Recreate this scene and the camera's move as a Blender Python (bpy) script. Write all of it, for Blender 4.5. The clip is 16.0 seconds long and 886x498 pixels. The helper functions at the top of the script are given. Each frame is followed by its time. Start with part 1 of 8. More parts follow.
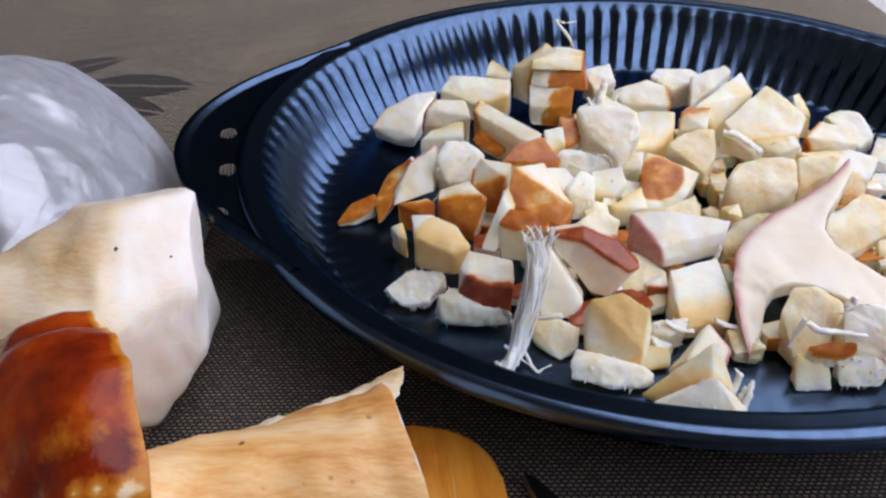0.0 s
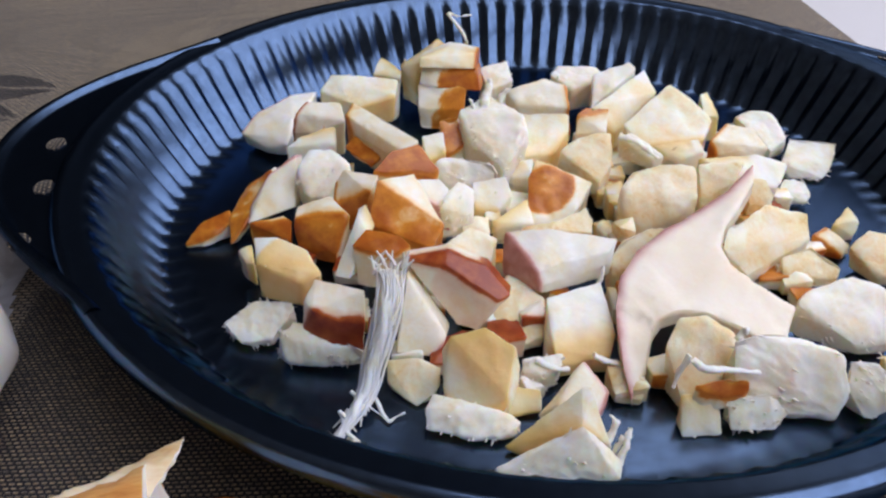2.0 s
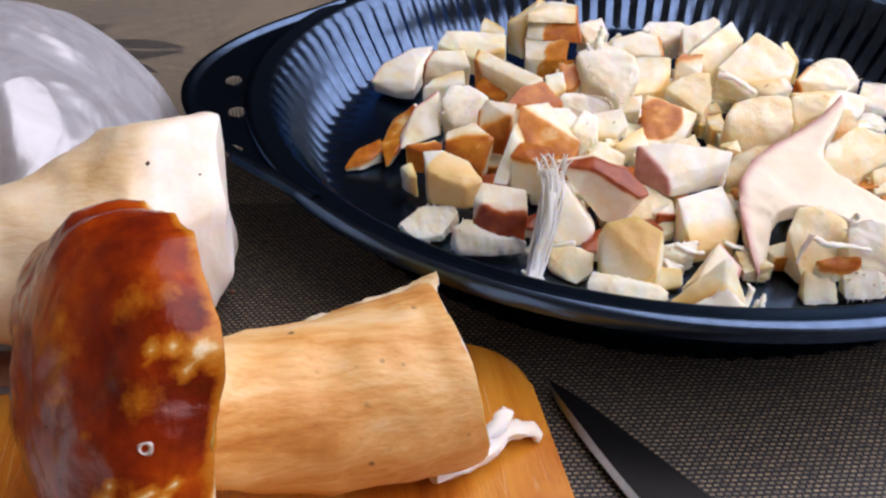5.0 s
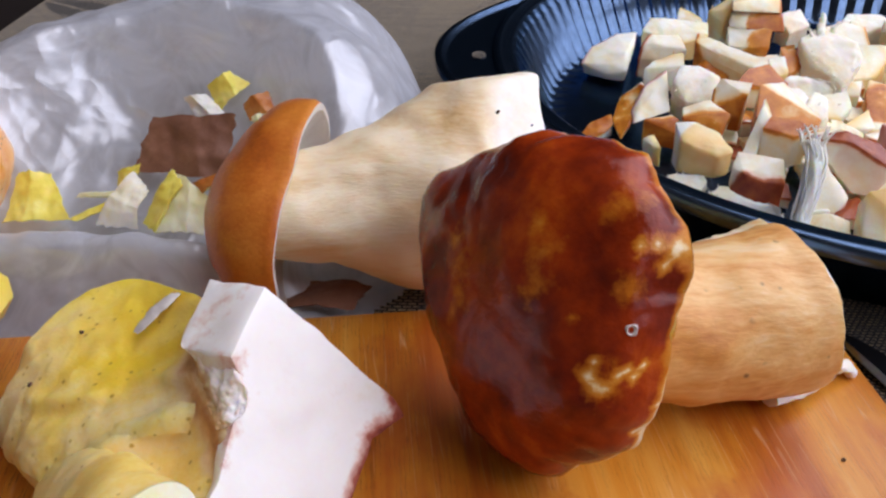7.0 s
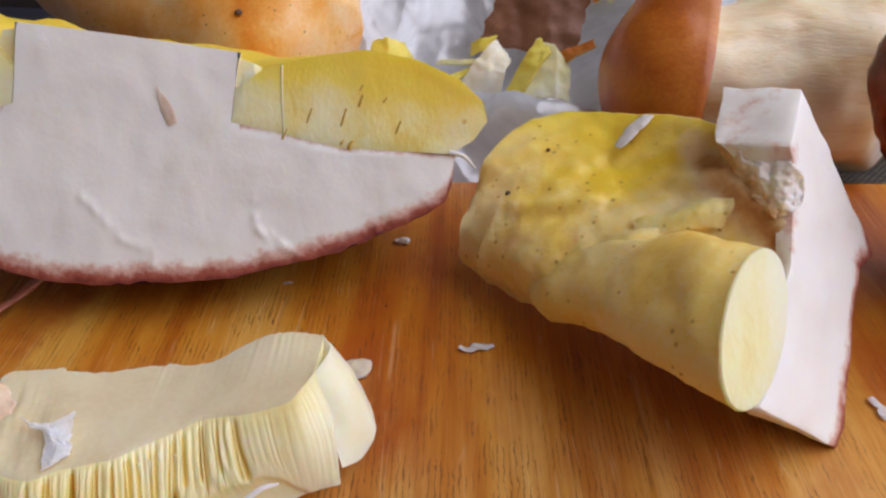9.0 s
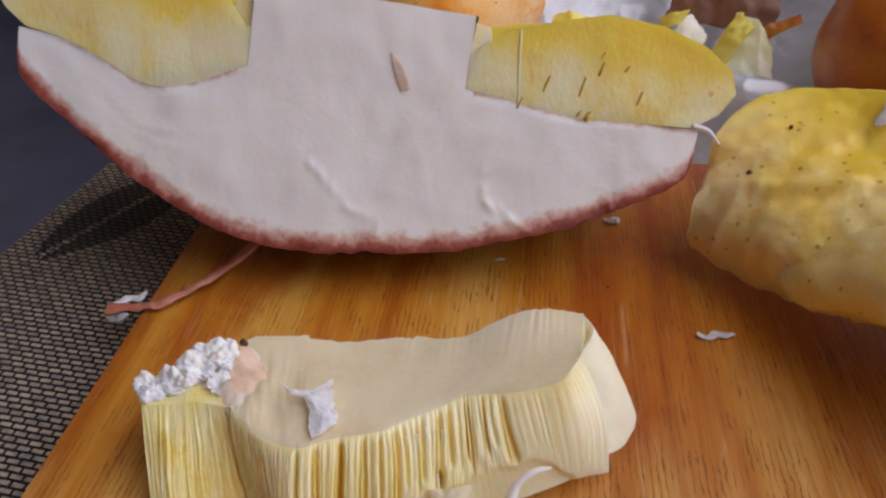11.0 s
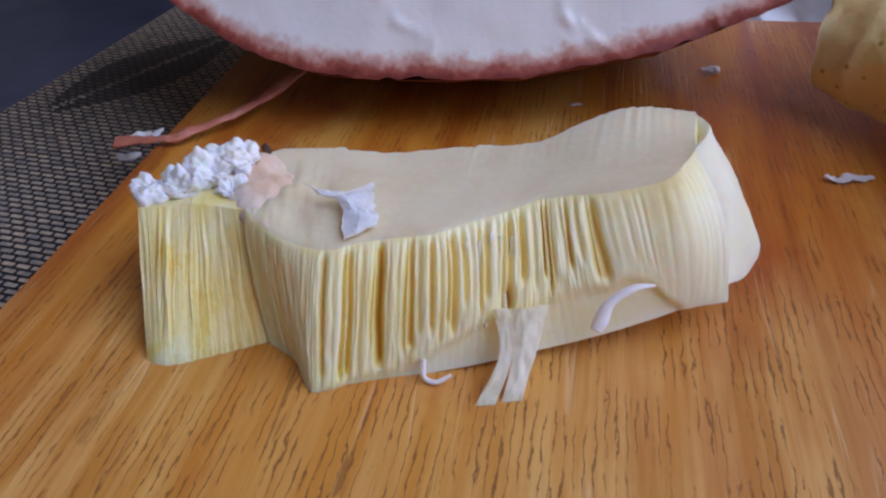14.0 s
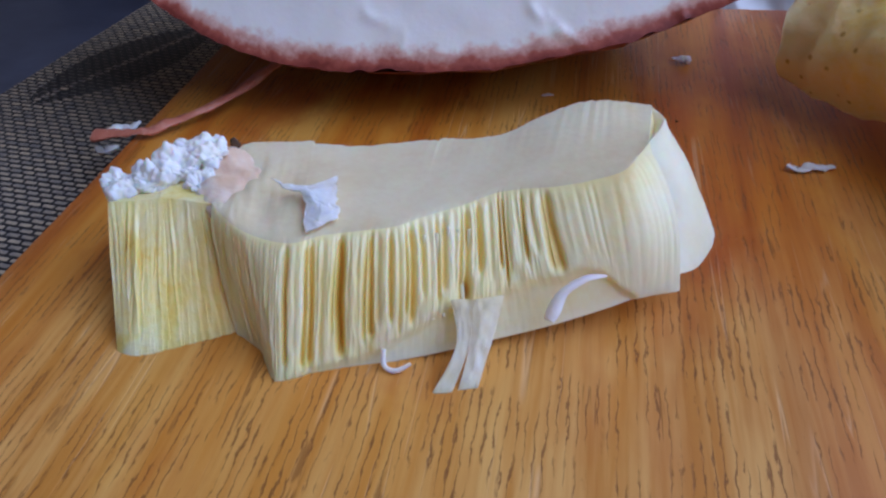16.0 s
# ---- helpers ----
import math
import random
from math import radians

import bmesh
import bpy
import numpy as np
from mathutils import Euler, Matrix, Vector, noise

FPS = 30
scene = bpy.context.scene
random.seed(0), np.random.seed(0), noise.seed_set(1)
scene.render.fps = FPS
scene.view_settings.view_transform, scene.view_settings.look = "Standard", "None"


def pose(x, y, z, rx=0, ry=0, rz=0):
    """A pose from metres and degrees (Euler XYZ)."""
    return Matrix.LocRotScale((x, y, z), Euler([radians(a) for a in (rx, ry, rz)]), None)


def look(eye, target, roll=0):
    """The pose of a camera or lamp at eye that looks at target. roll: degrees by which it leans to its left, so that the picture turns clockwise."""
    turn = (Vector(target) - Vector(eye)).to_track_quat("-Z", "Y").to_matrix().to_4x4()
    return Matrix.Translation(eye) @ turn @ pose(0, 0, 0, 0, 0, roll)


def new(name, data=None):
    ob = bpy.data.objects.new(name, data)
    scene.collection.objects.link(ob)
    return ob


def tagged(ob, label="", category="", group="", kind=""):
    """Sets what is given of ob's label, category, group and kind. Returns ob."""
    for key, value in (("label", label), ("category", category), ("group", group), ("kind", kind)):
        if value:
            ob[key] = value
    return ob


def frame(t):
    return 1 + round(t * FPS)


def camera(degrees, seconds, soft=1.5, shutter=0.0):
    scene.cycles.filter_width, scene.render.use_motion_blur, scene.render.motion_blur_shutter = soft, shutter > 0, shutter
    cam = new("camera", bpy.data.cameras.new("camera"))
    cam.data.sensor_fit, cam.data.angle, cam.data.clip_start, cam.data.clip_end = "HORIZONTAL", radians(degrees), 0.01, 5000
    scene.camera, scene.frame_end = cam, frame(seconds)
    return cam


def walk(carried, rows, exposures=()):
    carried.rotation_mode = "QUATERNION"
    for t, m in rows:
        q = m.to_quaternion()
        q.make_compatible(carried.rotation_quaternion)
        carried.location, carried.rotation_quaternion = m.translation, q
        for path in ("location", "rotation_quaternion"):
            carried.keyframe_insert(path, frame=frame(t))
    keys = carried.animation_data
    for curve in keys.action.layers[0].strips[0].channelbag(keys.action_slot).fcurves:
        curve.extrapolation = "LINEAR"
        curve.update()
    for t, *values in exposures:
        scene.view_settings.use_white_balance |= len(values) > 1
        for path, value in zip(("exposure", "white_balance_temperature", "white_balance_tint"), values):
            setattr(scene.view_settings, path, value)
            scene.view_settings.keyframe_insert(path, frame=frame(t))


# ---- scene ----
cam = camera(58.5, 16.0, soft=2.4)
PATH = [
    (0.0, -0.0000, -0.0000, 0.1509, 54.93, 0.56, -0.02),
    (0.5, 0.0096, 0.0078, 0.1486, 54.93, 0.45, -0.73),
    (1.0, 0.0141, 0.0158, 0.1443, 54.79, 0.27, -1.46),
    (1.5, 0.0225, 0.0219, 0.1426, 54.72, -0.05, -2.19),
    (2.0, 0.0291, 0.0282, 0.1401, 54.62, -0.33, -2.89),
    (2.5, 0.0334, 0.0310, 0.1391, 54.51, -0.46, -3.59),
    (3.0, 0.0366, 0.0311, 0.1400, 54.01, -0.42, -4.22),
    (3.2, 0.0357, 0.0295, 0.1379, 54.36, -0.52, -4.45),
    (5.3, -0.0238, -0.0200, 0.1371, 55.01, 0.29, -1.93),
    (5.5, -0.0305, -0.0232, 0.1379, 55.13, 0.26, -1.48),
    (6.0, -0.0485, -0.0299, 0.1359, 55.25, 0.24, -0.27),
    (6.5, -0.0618, -0.0341, 0.1367, 55.25, 0.34, 0.90),
    (7.0, -0.0763, -0.0369, 0.1357, 55.38, 0.50, 2.04),
    (7.5, -0.0866, -0.0405, 0.1331, 55.55, 0.56, 2.99),
    (8.0, -0.1069, -0.0513, 0.1230, 55.75, 0.48, 4.06),
    (8.5, -0.1346, -0.0604, 0.1114, 55.81, 0.42, 5.86),
    (9.0, -0.1527, -0.0623, 0.1074, 55.29, 0.32, 8.42),
    (9.5, -0.1666, -0.0681, 0.1054, 55.01, 0.18, 9.63),
    (10.0, -0.1712, -0.0699, 0.1037, 54.12, 0.50, 11.50),
    (10.2, -0.1734, -0.0668, 0.1082, 54.03, 0.69, 12.00),
    (12.3, -0.1887, -0.0606, 0.0798, 55.55, 2.39, 17.28),
    (12.5, -0.1890, -0.0591, 0.0764, 54.83, 2.36, 17.60),
    (13.0, -0.1874, -0.0584, 0.0691, 54.43, 2.16, 17.82),
    (13.5, -0.1867, -0.0588, 0.0683, 54.05, 2.15, 17.77),
    (14.0, -0.1862, -0.0594, 0.0685, 53.65, 2.20, 17.75),
    (14.5, -0.1859, -0.0603, 0.0678, 53.24, 2.15, 17.72),
    (15.0, -0.1837, -0.0599, 0.0686, 52.88, 2.33, 17.82),
    (15.5, -0.1801, -0.0586, 0.0691, 52.81, 2.31, 17.62),
    (16.0, -0.1815, -0.0593, 0.0704, 52.49, 2.47, 17.56),
]
walk(cam, [(t, pose(x, y, z, rx, ry, rz)) for t, x, y, z, rx, ry, rz in PATH],
     exposures=[(0.0, -0.03, 6250, 20), (3.2, -0.03, 6250, 21), (5.5, 0.2, 7000, 25), (7.0, 0.17, 6400, 20), (8.0, 0.12, 6350, 17), (10.0, 0.0, 6900, 21), (12.5, -0.24, 5800, 26), (13.5, -0.20, 5550, 27), (14.5, -0.18, 5250, 23), (16.0, -0.16, 5050, 20)])

# ---- light: daylight from a window beside the table ----
world = bpy.data.worlds.new("daylight")
scene.world = world
world.use_nodes = True
wn = world.node_tree
sky = wn.nodes.new("ShaderNodeTexSky")
sky.sky_type, sky.sun_disc = "NISHITA", False
sky.sun_elevation, sky.sun_rotation = radians(40), radians(160)
wn.links.new(sky.outputs[0], wn.nodes["Background"].inputs[0])
wn.nodes["Background"].inputs[1].default_value = 0.12

window_light = new("window_light", bpy.data.lights.new("window_light", "AREA"))
window_light.data.shape, window_light.data.size, window_light.data.size_y = "RECTANGLE", 1.85, 1.45
window_light.data.energy, window_light.data.color = 22.0, (0.92, 0.945, 1.0)
window_light.matrix_world = look((0.62, 0.22, 0.98), (-0.3, 0.22, 0.1))


# ---- materials ----
def material(name, build):
    m = bpy.data.materials.new(name)
    m.use_nodes = True
    t = m.node_tree
    build(t, t.nodes["Principled BSDF"])
    return m


def node(t, kind, **inputs):
    n = t.nodes.new(kind)
    for k, v in inputs.items():
        n.inputs[k.replace("_", " ")].default_value = v
    return n


def coords(t, scale=(1, 1, 1), rot=(0, 0, 0), loc=(0, 0, 0)):
    c = t.nodes.new("ShaderNodeTexCoord")
    m = t.nodes.new("ShaderNodeMapping")
    m.inputs["Scale"].default_value, m.inputs["Rotation"].default_value, m.inputs["Location"].default_value = scale, rot, loc
    t.links.new(c.outputs["Object"], m.inputs[0])
    return m.outputs[0]


def noise_tex(t, vec, scale, detail=4.0, rough=0.55, distort=0.0):
    n = node(t, "ShaderNodeTexNoise", Scale=scale, Detail=detail, Roughness=rough, Distortion=distort)
    t.links.new(vec, n.inputs["Vector"])
    return n.outputs["Fac"]


def ramp(t, fac, stops):
    r = t.nodes.new("ShaderNodeValToRGB")
    e = r.color_ramp.elements
    while len(e) < len(stops):
        e.new(0.5)
    for el, (p, c) in zip(e, stops):
        el.position, el.color = p, (*c, 1) if len(c) == 3 else c
    t.links.new(fac, r.inputs[0])
    return r.outputs[0]


def mix(t, fac, a, b, blend="MIX"):
    n = t.nodes.new("ShaderNodeMix")
    n.data_type, n.blend_type = "RGBA", blend
    if isinstance(fac, (int, float)):
        n.inputs[0].default_value = fac
    else:
        t.links.new(fac, n.inputs[0])
    for s, v in ((n.inputs[6], a), (n.inputs[7], b)):
        if isinstance(v, tuple):
            s.default_value = (*v, 1)
        else:
            t.links.new(v, s)
    return n.outputs[2]


def maths(t, op, a, b=None, clamp=False):
    n = t.nodes.new("ShaderNodeMath")
    n.operation, n.use_clamp = op, clamp
    for s, v in zip(n.inputs, (a, b)):
        if v is None:
            continue
        if isinstance(v, (int, float)):
            s.default_value = v
        else:
            t.links.new(v, s)
    return n.outputs[0]


def bump(t, bsdf, height, strength, dist):
    b = node(t, "ShaderNodeBump", Strength=strength, Distance=dist)
    t.links.new(height, b.inputs["Height"])
    t.links.new(b.outputs[0], bsdf.inputs["Normal"])
    return b


def set_in(bsdf, **kw):
    for k, v in kw.items():
        bsdf.inputs[k.replace("_", " ")].default_value = v


def organic(name, stops, scale, stretch=(1, 1, 1), rot=(0, 0, 0), rough=0.5, sss=0.0, shine=0.5, fine=900.0, relief=0.0004, strength=0.5,
            specks=None, speck_scale=160.0, speck_share=0.56, coat=0.0, detail=5.0, distort=0.4, rim=None, rim_noise=0.9, rim_scale=260.0, vary=0.0, blush=None):
    """Flesh or skin: a broad drift of colour, fine grain, small dark specks, soft relief."""
    def build(t, p):
        v = coords(t, stretch, rot)
        broad = noise_tex(t, v, scale, detail, 0.6, distort)
        fine_n = noise_tex(t, v, fine, 3.0, 0.6)
        both = maths(t, "ADD", maths(t, "MULTIPLY", broad, 0.8), maths(t, "MULTIPLY", fine_n, 0.2))
        if vary:
            info = t.nodes.new("ShaderNodeObjectInfo")
            both = maths(t, "ADD", both, maths(t, "MULTIPLY", maths(t, "SUBTRACT", info.outputs["Random"], 0.5), vary))
        col = ramp(t, both, stops)
        if blush:
            # pigment that is stronger round one spot of the thing
            tint, centre, reach = blush
            gap = t.nodes.new("ShaderNodeVectorMath")
            gap.operation = "DISTANCE"
            t.links.new(coords(t), gap.inputs[0])
            gap.inputs[1].default_value = centre
            ragged = maths(t, "ADD", maths(t, "DIVIDE", gap.outputs["Value"], reach), maths(t, "MULTIPLY", maths(t, "SUBTRACT", broad, 0.5), 1.3))
            col = mix(t, ramp(t, ragged, [(0.35, (0.9, 0.9, 0.9)), (1.0, (0, 0, 0))]), col, tint)
        if specks:
            vor = node(t, "ShaderNodeTexVoronoi", Scale=speck_scale)
            t.links.new(coords(t), vor.inputs["Vector"])
            dots = ramp(t, vor.outputs["Distance"], [(0.10, (1, 1, 1)), (0.20, (0, 0, 0))])
            some = ramp(t, noise_tex(t, coords(t), speck_scale * 0.34, 2.0, 0.5), [(speck_share, (0, 0, 0)), (speck_share + 0.04, (1, 1, 1))])
            col = mix(t, maths(t, "MULTIPLY", maths(t, "MULTIPLY", dots, some), 0.85), col, specks)
        if rim:
            at = t.nodes.new("ShaderNodeAttribute")
            at.attribute_name = "rim"
            edge_n = noise_tex(t, coords(t), rim_scale, 4.0, 0.65)
            amount = maths(t, "ADD", at.outputs["Fac"], maths(t, "MULTIPLY", maths(t, "SUBTRACT", edge_n, 0.5), rim_noise))
            r = t.nodes.new("ShaderNodeValToRGB")
            for k, (pos, c4) in enumerate(rim):
                el = r.color_ramp.elements[k] if k < 2 else r.color_ramp.elements.new(pos)
                el.position, el.color = pos, c4
            t.links.new(amount, r.inputs[0])
            col = mix(t, r.outputs["Alpha"], col, r.outputs["Color"])
        t.links.new(col, p.inputs["Base Color"])
        set_in(p, Roughness=rough, Specular_IOR_Level=shine, Subsurface_Weight=sss, Subsurface_Scale=0.006, Coat_Weight=coat, Coat_Roughness=0.2)
        p.inputs["Subsurface Radius"].default_value = (1.0, 0.55, 0.25)
        bump(t, p, maths(t, "ADD", maths(t, "MULTIPLY", broad, 1.0), maths(t, "MULTIPLY", fine_n, 0.35)), strength, relief)
    return material(name, build)


FLESH = organic("mushroom_flesh", [(0.25, (0.78, 0.56, 0.29)), (0.40, (0.87, 0.75, 0.53)), (0.52, (0.91, 0.85, 0.71)), (0.7, (0.93, 0.91, 0.85))], 60, rough=0.42, sss=0.35, relief=0.0003)
FLESH_WHITE = organic("white_cut_flesh", [(0.25, (0.82, 0.68, 0.54)), (0.5, (0.89, 0.83, 0.75)), (0.8, (0.92, 0.89, 0.85))], 45, rough=0.55, sss=0.4, relief=0.0004)
FLESH_TORN = organic("torn_white_flesh", [(0.28, (0.84, 0.60, 0.30)), (0.40, (0.92, 0.80, 0.56)), (0.53, (0.95, 0.91, 0.80))], 60, rough=0.5, sss=0.5, relief=0.00025, strength=0.5)
FLESH_AMBER = organic("amber_flesh", [(0.34, (0.78, 0.45, 0.15)), (0.44, (0.87, 0.68, 0.36)), (0.58, (0.91, 0.84, 0.64))], 85, rough=0.40, sss=0.5, relief=0.0006, vary=0.10)
SKIN_TAN = organic("tan_skin", [(0.25, (0.34, 0.075, 0.010)), (0.45, (0.55, 0.17, 0.025)), (0.62, (0.66, 0.28, 0.07)), (0.8, (0.74, 0.44, 0.18))], 120, rough=0.38, sss=0.1, relief=0.0004)
SKIN_PINK = organic("pinkish_skin", [(0.25, (0.34, 0.085, 0.045)), (0.5, (0.52, 0.18, 0.11)), (0.75, (0.74, 0.46, 0.36))], 160, rough=0.5, sss=0.2, relief=0.0006)
CAP_BROWN = organic("brown_cap_skin", [(0.36, (0.085, 0.008, 0.003)), (0.47, (0.190, 0.017, 0.003)), (0.57, (0.300, 0.032, 0.003)), (0.67, (0.46, 0.075, 0.004)), (0.80, (0.66, 0.18, 0.010))],
                    52, rough=0.24, sss=0.12, shine=0.20, relief=0.0016, strength=0.5, fine=420, coat=0.10, distort=0.3, detail=2.0, rim=[(0.45, (0.46, 0.11, 0.006, 0.0)), (0.62, (0.56, 0.17, 0.010, 0.75)), (0.82, (0.64, 0.27, 0.035, 0.95)), (0.93, (0.78, 0.55, 0.26, 1.0)), (1.0, (0.84, 0.69, 0.45, 1.0))], rim_noise=0.55, rim_scale=340)
CAP_ORANGE = organic("orange_cap_skin", [(0.3, (0.24, 0.040, 0.004)), (0.46, (0.50, 0.125, 0.010)), (0.66, (0.70, 0.26, 0.035))], 40, rough=0.36, sss=0.15, relief=0.0006, coat=0.15)
PORES_GREY = organic("pale_pores", [(0.3, (0.56, 0.50, 0.44)), (0.7, (0.76, 0.73, 0.68))], 90, rough=0.7, fine=1500, relief=0.0005, sss=0.2)
STEM_TAN = organic("tan_stem", [(0.32, (0.52, 0.185, 0.036)), (0.44, (0.72, 0.35, 0.095)), (0.54, (0.83, 0.51, 0.20)), (0.68, (0.90, 0.70, 0.43))], 75, stretch=(0.26, 1.2, 1.2), rot=(0, 0, -0.35), rough=0.5, sss=0.25, relief=0.0008, specks=(0.05, 0.025, 0.012), speck_scale=230, distort=0.5)
STEM_PEACH = organic("peach_stem", [(0.34, (0.84, 0.27, 0.03)), (0.46, (0.92, 0.44, 0.10)), (0.57, (0.95, 0.58, 0.25)), (0.70, (0.96, 0.74, 0.50))], 48, rough=0.3, sss=0.3, relief=0.0006, specks=(0.05, 0.02, 0.015), speck_scale=420, coat=0.2)
TUBE_STOPS = [(0.30, (0.86, 0.54, 0.07)), (0.42, (0.92, 0.66, 0.18)), (0.52, (0.93, 0.73, 0.33)), (0.68, (0.94, 0.80, 0.48))]
TUBES = organic("yellow_tubes", TUBE_STOPS, 38, rough=0.45, sss=0.4, relief=0.0007, specks=(0.50, 0.27, 0.04), speck_scale=420, speck_share=0.52)
TUBES_TORN = organic("yellow_tubes_torn_brown", TUBE_STOPS, 38, rough=0.45, sss=0.4, relief=0.0009, specks=(0.50, 0.29, 0.03), speck_scale=380, speck_share=0.45, blush=((0.90, 0.62, 0.025), (-0.020, 0.037, 0.030), 0.036),
                     rim=[(0.25, (0.88, 0.70, 0.42, 0.0)), (0.50, (0.84, 0.62, 0.38, 0.8)), (0.75, (0.70, 0.38, 0.15, 1.0)), (1.0, (0.46, 0.17, 0.045, 1.0))], rim_noise=0.7, rim_scale=190)
TUBES_CUT = organic("cut_yellow_tubes", [(0.28, (0.80, 0.68, 0.24)), (0.42, (0.88, 0.82, 0.44)), (0.55, (0.91, 0.88, 0.62)), (0.7, (0.92, 0.90, 0.74))], 60, stretch=(1.4, 1.0, 0.5), rough=0.5, sss=0.4, relief=0.0005)
TUBES_OCHRE = organic("ochre_tubes", [(0.35, (0.88, 0.66, 0.14)), (0.46, (0.92, 0.77, 0.28)), (0.6, (0.94, 0.84, 0.46))], 110, stretch=(1.8, 1.8, 0.2), rough=0.45, sss=0.4, relief=0.0004,
                      rim=[(0.15, (0.88, 0.62, 0.16, 0.0)), (0.45, (0.90, 0.58, 0.10, 0.7)), (0.75, (0.84, 0.43, 0.05, 0.9)), (1.0, (0.74, 0.33, 0.03, 0.95))], rim_noise=0.25)
# pale tubes; the ochre rim stops put shade into the grooves' colour
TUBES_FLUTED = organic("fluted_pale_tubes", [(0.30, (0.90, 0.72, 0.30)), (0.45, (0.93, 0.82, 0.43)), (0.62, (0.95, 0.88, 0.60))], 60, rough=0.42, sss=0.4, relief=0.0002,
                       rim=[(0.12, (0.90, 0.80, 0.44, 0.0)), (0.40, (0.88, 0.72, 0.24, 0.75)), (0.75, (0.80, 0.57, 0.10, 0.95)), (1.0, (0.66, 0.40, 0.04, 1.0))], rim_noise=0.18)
TUBES_TAG = organic("pale_torn_tubes", [(0.30, (0.88, 0.76, 0.38)), (0.45, (0.92, 0.84, 0.50)), (0.62, (0.94, 0.88, 0.62))], 120, rough=0.45, sss=0.4, relief=0.0003)
TOP_PALE = organic("pale_smooth_flesh", [(0.28, (0.86, 0.76, 0.48)), (0.5, (0.91, 0.84, 0.60)), (0.72, (0.93, 0.89, 0.72))], 60, rough=0.45, sss=0.4, relief=0.0002)
FLESH_SNOW = organic("snow_white_flesh", [(0.28, (0.86, 0.76, 0.66)), (0.45, (0.92, 0.88, 0.83)), (0.7, (0.94, 0.92, 0.90))], 120, rough=0.55, sss=0.45, relief=0.0003)
TUBES_HALF = organic("yellow_tubes_of_half", [(0.32, (0.88, 0.62, 0.12)), (0.44, (0.93, 0.78, 0.32)), (0.56, (0.95, 0.87, 0.55))], 60, stretch=(1.5, 1.5, 0.5), rough=0.45, sss=0.4, relief=0.0005, specks=(0.62, 0.36, 0.05), speck_scale=300, speck_share=0.60,
                     rim=[(0.15, (0.94, 0.80, 0.30, 0.0)), (0.50, (0.93, 0.72, 0.09, 0.85)), (0.95, (0.90, 0.66, 0.05, 0.95)), (1.0, (0.90, 0.66, 0.05, 0.95))], rim_noise=0.7, rim_scale=120)
TOP_BEIGE = organic("smooth_beige_flesh", [(0.28, (0.71, 0.56, 0.32)), (0.5, (0.79, 0.69, 0.46)), (0.72, (0.84, 0.77, 0.58))], 40, rough=0.5, sss=0.4, relief=0.00025)
PINK_RIM = [(0.30, (0.82, 0.66, 0.56, 0.0)), (0.52, (0.68, 0.36, 0.27, 0.75)), (0.78, (0.40, 0.105, 0.070, 1.0)), (1.0, (0.20, 0.034, 0.022, 1.0))]
FLESH_HALF = organic("creamy_white_flesh_with_red_rim", [(0.27, (0.90, 0.81, 0.70)), (0.42, (0.95, 0.92, 0.87)), (0.7, (0.96, 0.95, 0.93))], 40, rough=0.5, sss=0.15, relief=0.0003, rim=PINK_RIM)
FLESH_RIM = organic("white_flesh_with_red_rim", [(0.27, (0.86, 0.76, 0.64)), (0.42, (0.92, 0.88, 0.83)), (0.7, (0.94, 0.93, 0.90))], 45, rough=0.5, sss=0.15, relief=0.0002, rim=PINK_RIM)
CREAM_STOPS = [(0.30, (0.90, 0.69, 0.34)), (0.40, (0.94, 0.82, 0.54)), (0.49, (0.95, 0.90, 0.73)), (0.62, (0.96, 0.94, 0.86))]


def skinned(name, stain, skin, dark):
    """Cream flesh, stained towards the skin, with the skin itself where the rim is highest."""
    rim = [(0.20, (*stain, 0.0)), (0.60, (*stain, 0.75)), (0.76, (*skin, 1.0)), (0.88, (*(0.5 * (a + b) for a, b in zip(skin, dark)), 1.0)), (1.0, (*dark, 1.0))]
    return organic(name, CREAM_STOPS, 70, detail=2.0, rough=0.32, sss=0.25, relief=0.0004, vary=0.10, rim=rim, rim_noise=0.70, rim_scale=130)


FLESH_TAN = skinned("cream_flesh_tan_skin", (0.87, 0.58, 0.21), (0.72, 0.28, 0.028), (0.44, 0.110, 0.007))
FLESH_RED = skinned("cream_flesh_red_skin", (0.80, 0.52, 0.34), (0.50, 0.125, 0.022), (0.27, 0.042, 0.010))
FLESH_PINK = skinned("cream_flesh_pink_rim", (0.88, 0.68, 0.60), (0.72, 0.42, 0.36), (0.52, 0.22, 0.18))
# amber rim: flesh stain, and the warm shade of side faces painted in
FLESH_STAIN_SHADE = organic("cream_flesh_amber_stain_shade", CREAM_STOPS, 70, detail=2.0, rough=0.40, sss=0.5, relief=0.0005, vary=0.12, rim=[(0.20, (0.90, 0.70, 0.36, 0.0)), (0.65, (0.88, 0.62, 0.24, 0.85)), (0.90, (0.82, 0.50, 0.14, 1.0)), (1.0, (0.80, 0.46, 0.12, 1.0))], rim_noise=0.22, rim_scale=150)
